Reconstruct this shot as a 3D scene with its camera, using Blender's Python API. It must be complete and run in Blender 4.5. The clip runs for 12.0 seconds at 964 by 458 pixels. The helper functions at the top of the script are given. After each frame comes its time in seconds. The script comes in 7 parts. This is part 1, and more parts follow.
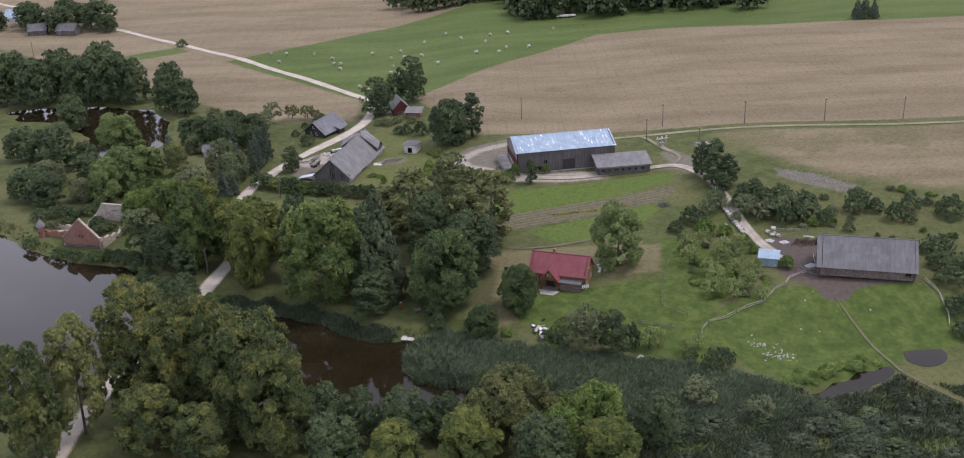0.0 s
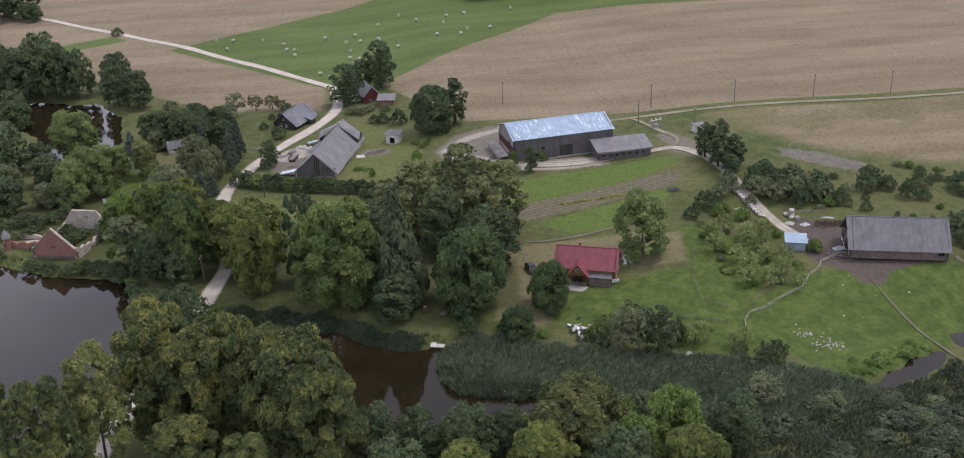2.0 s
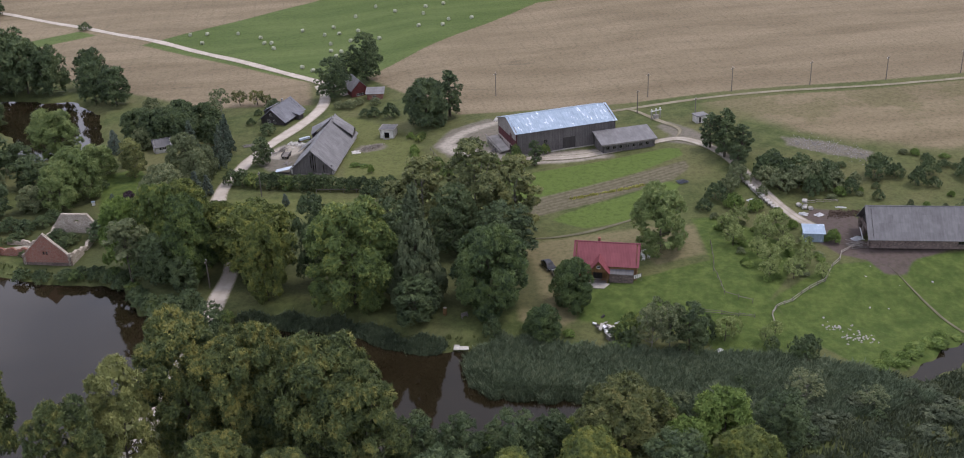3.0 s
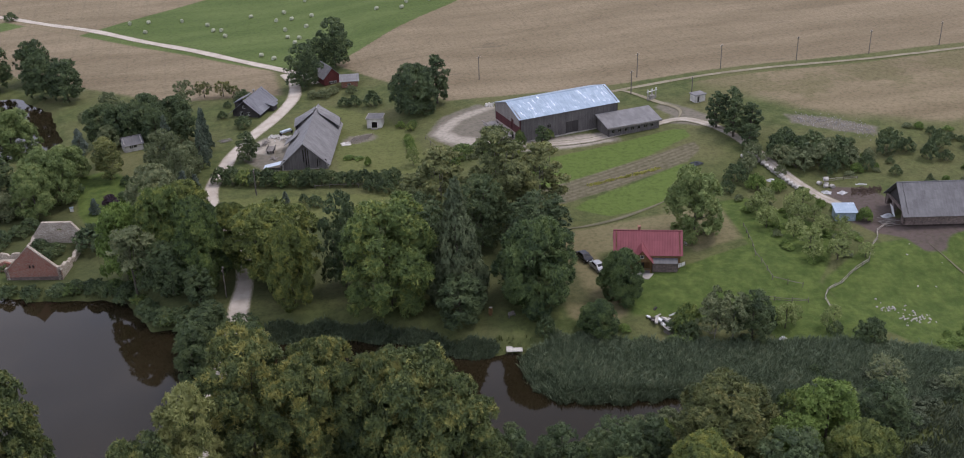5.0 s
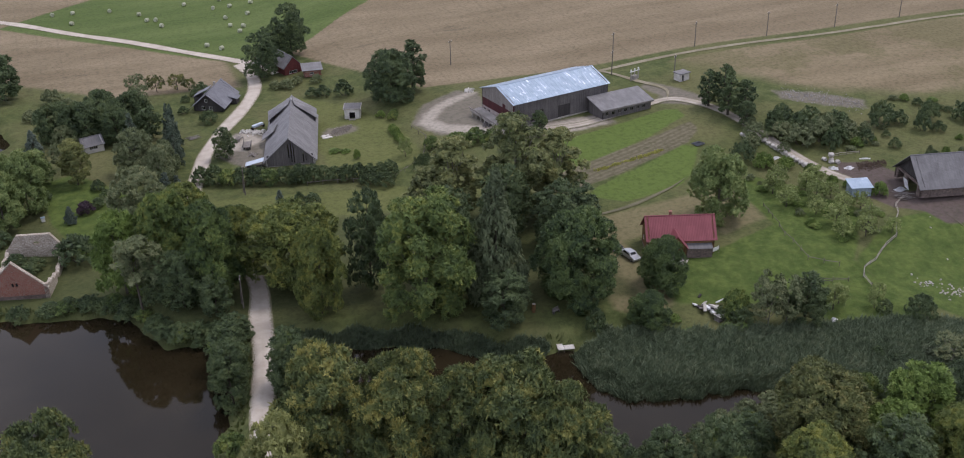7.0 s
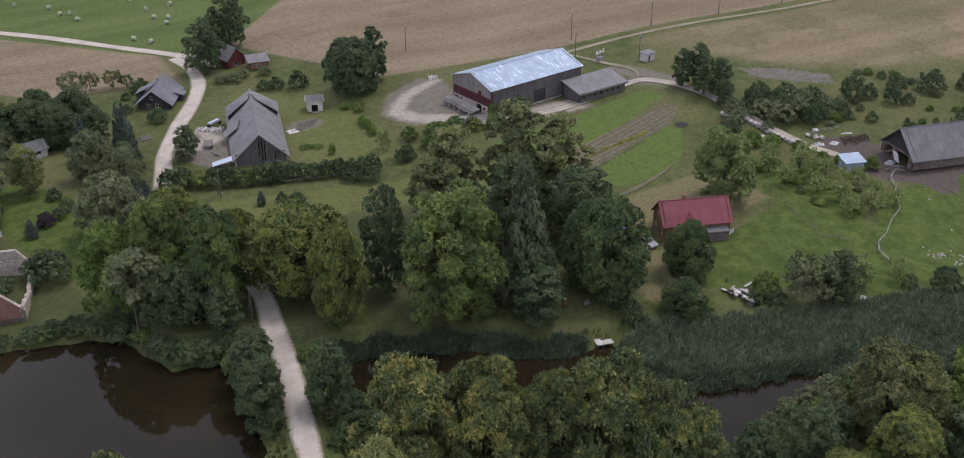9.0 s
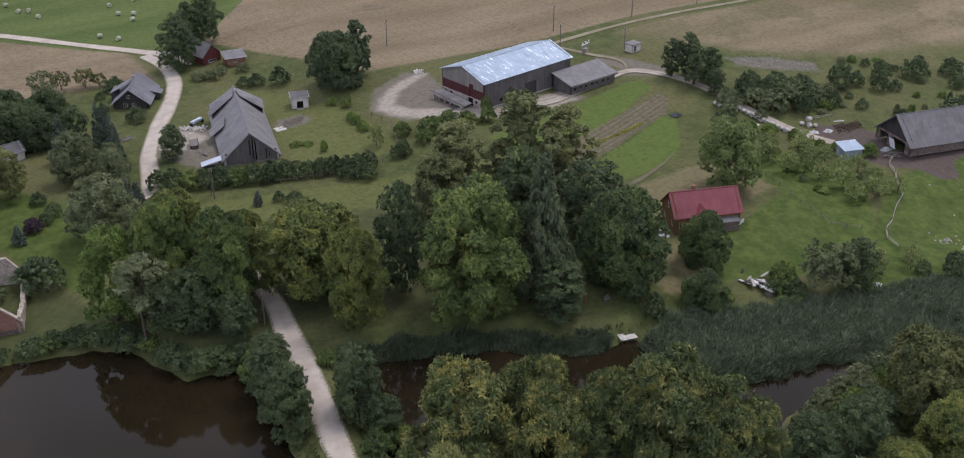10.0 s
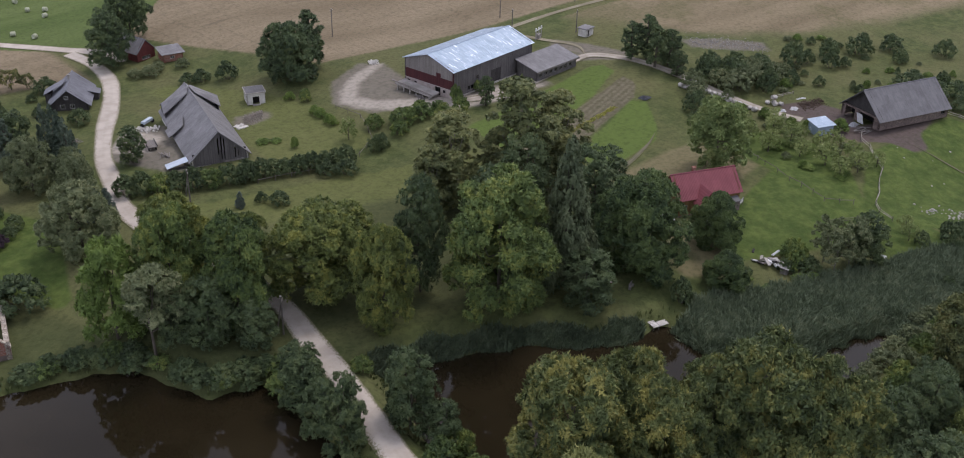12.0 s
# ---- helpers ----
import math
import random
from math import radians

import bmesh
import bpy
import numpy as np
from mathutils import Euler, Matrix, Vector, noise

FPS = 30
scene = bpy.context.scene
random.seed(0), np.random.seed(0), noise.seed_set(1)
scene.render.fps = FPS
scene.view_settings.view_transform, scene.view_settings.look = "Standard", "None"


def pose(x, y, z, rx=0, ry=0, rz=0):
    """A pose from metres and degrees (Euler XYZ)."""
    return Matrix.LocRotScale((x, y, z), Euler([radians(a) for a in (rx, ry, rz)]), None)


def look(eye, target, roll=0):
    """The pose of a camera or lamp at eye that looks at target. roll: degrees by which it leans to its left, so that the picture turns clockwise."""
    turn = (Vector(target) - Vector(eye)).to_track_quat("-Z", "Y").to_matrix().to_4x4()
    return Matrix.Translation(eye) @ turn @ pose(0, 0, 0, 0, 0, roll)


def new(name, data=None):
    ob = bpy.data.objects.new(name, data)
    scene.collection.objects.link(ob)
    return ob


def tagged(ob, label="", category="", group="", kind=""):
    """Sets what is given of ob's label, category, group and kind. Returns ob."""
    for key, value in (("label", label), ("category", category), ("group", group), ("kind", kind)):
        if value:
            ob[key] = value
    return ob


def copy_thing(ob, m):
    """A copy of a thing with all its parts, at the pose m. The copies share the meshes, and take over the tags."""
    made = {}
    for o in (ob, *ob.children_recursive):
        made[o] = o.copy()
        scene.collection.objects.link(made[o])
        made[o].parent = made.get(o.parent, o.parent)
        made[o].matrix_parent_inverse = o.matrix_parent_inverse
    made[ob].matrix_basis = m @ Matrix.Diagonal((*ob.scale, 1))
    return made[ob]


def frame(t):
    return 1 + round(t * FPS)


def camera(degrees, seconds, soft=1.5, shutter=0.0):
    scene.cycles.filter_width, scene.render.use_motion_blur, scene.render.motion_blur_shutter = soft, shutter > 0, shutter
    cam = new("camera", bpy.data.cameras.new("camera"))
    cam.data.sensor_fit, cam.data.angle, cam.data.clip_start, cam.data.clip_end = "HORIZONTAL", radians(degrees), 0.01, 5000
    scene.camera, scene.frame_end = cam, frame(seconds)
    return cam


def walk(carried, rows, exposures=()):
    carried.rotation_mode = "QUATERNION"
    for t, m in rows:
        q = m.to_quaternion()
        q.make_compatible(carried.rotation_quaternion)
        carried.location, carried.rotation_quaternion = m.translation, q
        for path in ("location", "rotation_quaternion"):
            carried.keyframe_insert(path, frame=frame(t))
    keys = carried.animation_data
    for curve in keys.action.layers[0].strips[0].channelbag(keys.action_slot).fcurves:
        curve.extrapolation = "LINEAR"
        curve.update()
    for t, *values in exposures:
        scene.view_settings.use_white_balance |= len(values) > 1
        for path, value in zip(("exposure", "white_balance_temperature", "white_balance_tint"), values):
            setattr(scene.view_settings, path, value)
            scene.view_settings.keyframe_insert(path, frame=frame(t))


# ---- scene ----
cam = camera(48.46, 12.0, soft=1.0)
PATH = [
    (0, look((0.00, 0.00, 99.40), (0.00, 92.17, 60.60), -2.24)),
    (0.5, look((-5.65, 3.45, 99.21), (-3.36, 95.34, 59.82), -2.29)),
    (1, look((-11.33, 7.02, 98.96), (-6.57, 98.59, 59.06), -2.36)),
    (1.5, look((-17.07, 10.79, 98.62), (-10.34, 102.00, 58.20), -2.30)),
    (2, look((-22.99, 14.68, 98.25), (-14.27, 105.51, 57.34), -2.28)),
    (2.5, look((-29.02, 18.64, 97.89), (-17.97, 108.98, 56.46), -2.26)),
    (3, look((-35.14, 22.64, 97.50), (-21.93, 112.46, 55.58), -2.18)),
    (3.5, look((-41.23, 26.72, 97.06), (-25.76, 115.95, 54.66), -2.09)),
    (4, look((-47.28, 30.87, 96.57), (-29.47, 119.44, 53.71), -1.99)),
    (4.5, look((-53.28, 35.09, 96.04), (-33.04, 122.92, 52.73), -1.90)),
    (5, look((-59.23, 39.37, 95.49), (-36.47, 126.37, 51.75), -1.78)),
    (5.5, look((-65.10, 43.71, 94.92), (-39.75, 129.78, 50.77), -1.61)),
    (6, look((-70.83, 48.20, 94.34), (-42.84, 133.22, 49.76), -1.48)),
    (6.5, look((-76.31, 52.76, 93.74), (-45.77, 136.69, 48.76), -1.35)),
    (7, look((-81.49, 57.40, 93.12), (-48.43, 140.17, 47.77), -1.19)),
    (7.5, look((-86.38, 62.12, 92.43), (-50.65, 143.57, 46.72), -1.00)),
    (8, look((-91.04, 66.90, 91.66), (-52.59, 146.92, 45.63), -0.78)),
    (8.5, look((-95.53, 71.72, 90.83), (-54.39, 150.23, 44.53), -0.56)),
    (9, look((-99.90, 76.56, 89.94), (-56.21, 153.54, 43.41), -0.35)),
    (9.5, look((-104.20, 81.40, 89.02), (-58.18, 156.89, 42.30), -0.16)),
    (10, look((-108.42, 86.19, 88.11), (-59.92, 159.99, 41.18), 0.07)),
    (10.5, look((-112.53, 90.95, 87.26), (-61.53, 162.92, 40.15), 0.35)),
    (11, look((-116.51, 95.72, 86.43), (-63.02, 165.77, 39.20), 0.54)),
    (11.5, look((-120.40, 100.51, 85.55), (-64.41, 168.52, 38.22), 0.84)),
    (12, look((-124.23, 105.37, 84.62), (-65.57, 171.07, 37.27), 1.29)),
]
walk(cam, PATH, [(0, 0.14, 6500, 20), (6, 0.01, 6500, 20), (12, -0.1, 6500, 20)])


# ---- world, sun ----
world = bpy.data.worlds.new("overcast_sky")
scene.world = world
world.use_nodes = True
wn, wl = world.node_tree.nodes, world.node_tree.links
bg = wn["Background"]
sky = wn.new("ShaderNodeTexSky")
sky.sky_type, sky.sun_disc = "NISHITA", False
sky.sun_elevation, sky.sun_rotation = radians(63), radians(78)
sky.air_density, sky.dust_density = 1.0, 2.0
wtc = wn.new("ShaderNodeTexCoord")
wmap = wn.new("ShaderNodeMapping")
wmap.inputs["Scale"].default_value = (1.6, 1.6, 4.0)
cloud = wn.new("ShaderNodeTexNoise")
cloud.inputs["Scale"].default_value, cloud.inputs["Detail"].default_value = 1.7, 5.0
cramp = wn.new("ShaderNodeValToRGB")
cramp.color_ramp.elements[0].position, cramp.color_ramp.elements[0].color = 0.32, (4.4, 4.75, 5.5, 1)
cramp.color_ramp.elements[1].position, cramp.color_ramp.elements[1].color = 0.72, (8.5, 9.0, 10.2, 1)
wmix = wn.new("ShaderNodeMixRGB")
wmix.inputs[0].default_value = 0.8
wl.new(wtc.outputs["Generated"], wmap.inputs["Vector"])
wl.new(wmap.outputs["Vector"], cloud.inputs["Vector"])
wl.new(cloud.outputs["Fac"], cramp.inputs["Fac"])
wl.new(sky.outputs["Color"], wmix.inputs[1])
wl.new(cramp.outputs["Color"], wmix.inputs[2])
wsep = wn.new("ShaderNodeSeparateXYZ")
wl.new(wtc.outputs["Generated"], wsep.inputs["Vector"])
# low sky brightened against the zenith, tuned to the ponds' reflections
pale = wn.new("ShaderNodeMapRange")
pale.interpolation_type = "SMOOTHSTEP"
pale.inputs["From Min"].default_value, pale.inputs["From Max"].default_value = 0.5, 0.68
pale.inputs["To Min"].default_value, pale.inputs["To Max"].default_value = 1.65, 1.25
wl.new(wsep.outputs["Z"], pale.inputs["Value"])
wscale = wn.new("ShaderNodeVectorMath")
wscale.operation = "SCALE"
wl.new(wmix.outputs["Color"], wscale.inputs[0])
# added step from bright western to dimmer eastern sky, to lighten pond reflections
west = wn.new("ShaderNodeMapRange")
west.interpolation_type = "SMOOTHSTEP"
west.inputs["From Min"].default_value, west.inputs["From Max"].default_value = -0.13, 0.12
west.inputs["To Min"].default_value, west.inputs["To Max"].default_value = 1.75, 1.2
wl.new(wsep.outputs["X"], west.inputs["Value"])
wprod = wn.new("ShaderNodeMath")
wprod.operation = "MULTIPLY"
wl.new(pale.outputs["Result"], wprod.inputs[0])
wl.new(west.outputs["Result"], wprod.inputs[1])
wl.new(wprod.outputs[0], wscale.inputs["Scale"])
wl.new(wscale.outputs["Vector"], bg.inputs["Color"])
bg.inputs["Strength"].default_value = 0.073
sun = new("sun", bpy.data.lights.new("sun", "SUN"))
sun.data.energy, sun.data.angle, sun.data.color = 1.75, radians(20), (1.0, 0.955, 0.89)
sun.matrix_world = look((44, 9, 88), (0, 0, 0))


# ---- plan of the ground ----
def S(u):
    u = np.clip(u, 0.0, 1.0)
    return u * u * (3 - 2 * u)


LEFT_POND = [(-150, 262), (-122, 252), (-108, 239), (-95, 231.5), (-84, 229), (-79.5, 226), (-75, 214), (-66.5, 211.5), (-65.5, 203),
             (-69, 190), (-74, 178), (-77, 171), (-92, 166), (-120, 166), (-160, 180), (-170, 225)]
NEAR_POND = [(-54.5, 203.5), (-45, 201.8), (-34, 196.8), (-24, 188.5), (-17, 187.6), (-13.6, 186.5), (-15, 179), (-11.5, 172.3), (-4, 169.5),
             (2, 168.0), (6.5, 166.8), (13, 165.4), (12, 163.4), (4, 162.6), (-8, 161), (-22, 156), (-38, 153), (-50, 160), (-57, 172), (-59, 187)]
RIGHT_POND = [(57.4, 164.5), (63.0, 168.3), (70.0, 172.4), (75.0, 173.8), (75.6, 171.5), (71.5, 167.6), (66.0, 165.0), (59.0, 162.4)]
RIGHT_POOL = [(81.3, 176.1), (82.3, 178.0), (84.5, 178.8), (84.9, 177.0), (82.8, 175.2)]
BACK_POND = [(-165, 366), (-138, 366), (-112, 358), (-102, 343), (-99.4, 328), (-97, 317), (-101, 312), (-112, 304), (-119, 308), (-124, 328), (-140, 346), (-154, 350)]


def inside_distance(poly, x, y):
    """Distance from the outline of a pond, positive inside."""
    d = np.full(np.shape(x), 1e9)
    odd = np.zeros(np.shape(x), bool)
    for (ax, ay), (bx, by) in zip(poly, poly[1:] + poly[:1]):
        ex, ey = bx - ax, by - ay
        s = np.clip(((x - ax) * ex + (y - ay) * ey) / (ex * ex + ey * ey), 0, 1)
        d = np.minimum(d, np.hypot(x - ax - s * ex, y - ay - s * ey))
        if by != ay:
            odd ^= ((ay > y) != (by > y)) & (x < ex * (y - ay) / (by - ay) + ax)
    return np.where(odd, d, -d)


def line_distance(points, x, y):
    d = np.full(np.shape(x), 1e9)
    for (ax, ay), (bx, by) in zip(points, points[1:]):
        ex, ey = bx - ax, by - ay
        s = np.clip(((x - ax) * ex + (y - ay) * ey) / (ex * ex + ey * ey), 0, 1)
        d = np.minimum(d, np.hypot(x - ax - s * ex, y - ay - s * ey))
    return d


PONDS = [(LEFT_POND, -3.0), (NEAR_POND, -3.0), (RIGHT_POND, -4.9), (RIGHT_POOL, -4.7), (BACK_POND, -2.2)]


def ground_z(x, y):
    x, y = np.asarray(x, float), np.asarray(y, float)
    z = 2.7 * S((y - 222) / 40) * S((x + 22) / 26) + 1.8 * S((x - 32) / 45) * S((y - 240) / 45)
    z = z - 1.3 * S((-15 - x) / 25) * S((y - 275) / 40)
    east = S((x + 56) / 9)
    z = z - 2.4 * east * S((200 + 8 * S((-20 - x) / 30) - y) / 20) * (1 - 0.6 * S((158 - y) / 14))
    z = z - 2.3 * S((x - 38) / 34) * S((197 - y) / 20)
    z = z - 2.0 * S((-74 - x) / 10) * S((264 - y) / 22)
    z = z + 0.25 * np.sin(x * 0.11 + 1.3) * np.sin(y * 0.083) * S((y - 150) / 60)
    for poly, level in PONDS:
        d = inside_distance(poly, x, y) + 0.5 * np.sin(x * 0.9 + y * 0.4) * np.sin(y * 0.7 - x * 0.3)
        z = np.where(d < 0, np.minimum(z, level + 0.08 - 0.7 * d), np.minimum(z, level - 0.35 * np.minimum(d, 5)))
    return z


def gz(x, y):
    return float(ground_z(np.array([x]), np.array([y]))[0])


# ---- materials ----
class Mat:
    """A node material under construction."""

    def __init__(self, name, roughness=0.8, metallic=0.0, specular=0.3):
        self.m = bpy.data.materials.new(name)
        self.m.use_nodes = True
        self.n, self.l = self.m.node_tree.nodes, self.m.node_tree.links
        self.b = self.n["Principled BSDF"]
        self.b.inputs["Roughness"].default_value = roughness
        self.b.inputs["Metallic"].default_value = metallic
        self.b.inputs["Specular IOR Level"].default_value = specular

    def node(self, kind, **inputs):
        nd = self.n.new("ShaderNode" + kind)
        for key, v in inputs.items():
            key = key.replace("_", " ") if key not in ("Fac",) else key
            self.put(v, nd.inputs[key])
        return nd

    def put(self, v, socket):
        if isinstance(v, bpy.types.NodeSocket):
            self.l.new(v, socket)
        elif isinstance(v, tuple) and len(v) == 3 and socket.type == "RGBA":
            socket.default_value = (*v, 1)
        else:
            socket.default_value = v

    def coord(self, world=True):
        if world:
            return self.node("NewGeometry").outputs["Position"]
        return self.node("TexCoord").outputs["Object"]

    def noise(self, scale, detail=3.0, vec=None, rough=0.55, stretch=None):
        vec = vec or self.coord()
        if stretch:
            mp = self.node("Mapping", Vector=vec)
            mp.inputs["Scale"].default_value = stretch
            vec = mp.outputs["Vector"]
        nd = self.node("TexNoise", Vector=vec, Scale=scale, Detail=detail, Roughness=rough)
        return nd.outputs["Fac"]

    def math(self, op, a, b=0.0, c=None, clamp=False):
        nd = self.n.new("ShaderNodeMath")
        nd.operation, nd.use_clamp = op, clamp
        for k, v in enumerate((a, b, c)):
            if v is not None:
                self.put(v, nd.inputs[k])
        return nd.outputs[0]

    def step(self, v, lo, hi):
        nd = self.n.new("ShaderNodeMapRange")
        nd.interpolation_type = "SMOOTHSTEP"
        self.put(v, nd.inputs["Value"])
        nd.inputs["From Min"].default_value, nd.inputs["From Max"].default_value = lo, hi
        return nd.outputs["Result"]

    def mix(self, fac, a, b):
        nd = self.n.new("ShaderNodeMixRGB")
        self.put(fac, nd.inputs[0]), self.put(a, nd.inputs[1]), self.put(b, nd.inputs[2])
        return nd.outputs[0]

    def attribute(self, name):
        nd = self.n.new("ShaderNodeAttribute")
        nd.attribute_name = name
        return nd.outputs["Fac"]

    def random(self):
        return self.node("ObjectInfo").outputs["Random"]

    def island(self):
        return self.node("NewGeometry").outputs["Random Per Island"]

    def bump(self, height, strength=0.4, distance=0.05):
        nd = self.node("Bump", Height=height, Strength=strength, Distance=distance)
        self.l.new(nd.outputs["Normal"], self.b.inputs["Normal"])

    def color(self, c):
        self.put(c, self.b.inputs["Base Color"])
        return self.m

    def rough(self, v):
        self.put(v, self.b.inputs["Roughness"])


def worn(name, dark, light, scale=1.2, fine=14.0, roughness=0.8, metallic=0.0, bump=0.3, specular=0.3, world=False, stretch=None):
    """A surface with broad stains and a fine grain between two colours."""
    m = Mat(name, roughness, metallic, specular)
    vec = m.coord(world)
    broad = m.noise(scale, 4, vec, stretch=stretch)
    grain = m.noise(fine, 3, vec, 0.65, stretch=stretch)
    f = m.math("ADD", m.math("MULTIPLY", m.step(broad, 0.3, 0.7), 0.6), m.math("MULTIPLY", grain, 0.4))
    f = m.math("ADD", f, m.math("MULTIPLY", m.math("SUBTRACT", m.random(), 0.5), 0.3), clamp=True)
    m.bump(grain, bump, 0.03)
    return m.color(m.mix(f, dark, light))


def leaf_material(name, dark, mid, light, gap=0.0):
    m = Mat(name, 0.62, 0, 0.25)
    pos = m.coord()
    big, tuft = m.noise(0.2, 2, pos), m.noise(0.85, 2, pos)
    f = m.math("ADD", m.math("MULTIPLY", m.island(), 0.2), m.math("MULTIPLY", m.step(big, 0.3, 0.7), 0.36))
    f = m.math("ADD", f, m.math("MULTIPLY", m.step(tuft, 0.38, 0.62), 0.38))
    f = m.math("ADD", f, m.math("MULTIPLY", m.math("SUBTRACT", m.random(), 0.45), 0.24), clamp=True)
    c = m.mix(m.step(f, 0.0, 0.55), dark, mid)
    c = m.mix(m.step(f, 0.5, 1.0), c, light)
    m.color(c)
    tr = m.node("BsdfTranslucent", Color=c)
    mx = m.node("MixShader")
    mx.inputs[0].default_value = 0.16
    m.l.new(m.b.outputs[0], mx.inputs[1]), m.l.new(tr.outputs[0], mx.inputs[2])
    m.l.new(mx.outputs[0], m.n["Material Output"].inputs["Surface"])
    return m.m


LEAF = {
    "maple": leaf_material("maple_leaves", (0.047, 0.079, 0.031), (0.123, 0.177, 0.054), (0.266, 0.301, 0.078)),
    "dark": leaf_material("dark_leaves", (0.042, 0.066, 0.034), (0.085, 0.123, 0.055), (0.147, 0.183, 0.076)),
    "olive": leaf_material("olive_leaves", (0.034, 0.056, 0.026), (0.102, 0.132, 0.047), (0.275, 0.262, 0.076)),
    "rust": leaf_material("rusting_leaves", (0.046, 0.066, 0.03), (0.115, 0.134, 0.048), (0.21, 0.2, 0.07)),
    "silver": leaf_material("grey_green_leaves", (0.086, 0.108, 0.054), (0.150, 0.182, 0.090), (0.234, 0.258, 0.132)),
    "birch": leaf_material("birch_leaves", (0.08, 0.102, 0.045), (0.16, 0.182, 0.072), (0.265, 0.268, 0.1)),
    "bright": leaf_material("fresh_leaves", (0.065, 0.106, 0.026), (0.136, 0.206, 0.050), (0.236, 0.307, 0.083)),
    "needle": leaf_material("conifer_needles", (0.044, 0.068, 0.048), (0.083, 0.116, 0.080), (0.132, 0.165, 0.116)),
    "spruce": leaf_material("blue_spruce_needles", (0.061, 0.088, 0.068), (0.105, 0.138, 0.110), (0.165, 0.204, 0.165)),
    "ash": leaf_material("ash_leaves", (0.085, 0.125, 0.045), (0.16, 0.218, 0.076), (0.26, 0.31, 0.115)),
    "apple": leaf_material("apple_leaves", (0.125, 0.165, 0.058), (0.235, 0.29, 0.105), (0.36, 0.405, 0.165)),
    "lime": leaf_material("yellowing_maple_leaves", (0.052, 0.078, 0.028), (0.14, 0.175, 0.05), (0.3, 0.305, 0.074)),
    "park": leaf_material("deep_green_leaves", (0.042, 0.072, 0.032), (0.098, 0.145, 0.052), (0.18, 0.225, 0.07)),
    "weep": leaf_material("weeping_twigs", (0.068, 0.094, 0.05), (0.122, 0.154, 0.08), (0.19, 0.218, 0.112)),
    "sedge": leaf_material("sedge_blades", (0.045, 0.062, 0.036), (0.076, 0.098, 0.056), (0.125, 0.145, 0.08)),
    "pale": leaf_material("pale_olive_leaves", (0.1, 0.122, 0.045), (0.215, 0.235, 0.085), (0.35, 0.35, 0.13)),
    "reed": leaf_material("reed_blades", (0.064, 0.092, 0.054), (0.106, 0.142, 0.083), (0.168, 0.204, 0.122)),
}
BARK = worn("grey_brown_bark", (0.045, 0.038, 0.03), (0.13, 0.115, 0.095), 2.0, 12, 0.9, stretch=(1, 1, 0.3))
WHITE_BARK = worn("pale_bark", (0.1, 0.095, 0.085), (0.33, 0.31, 0.28), 2.0, 6, 0.85)


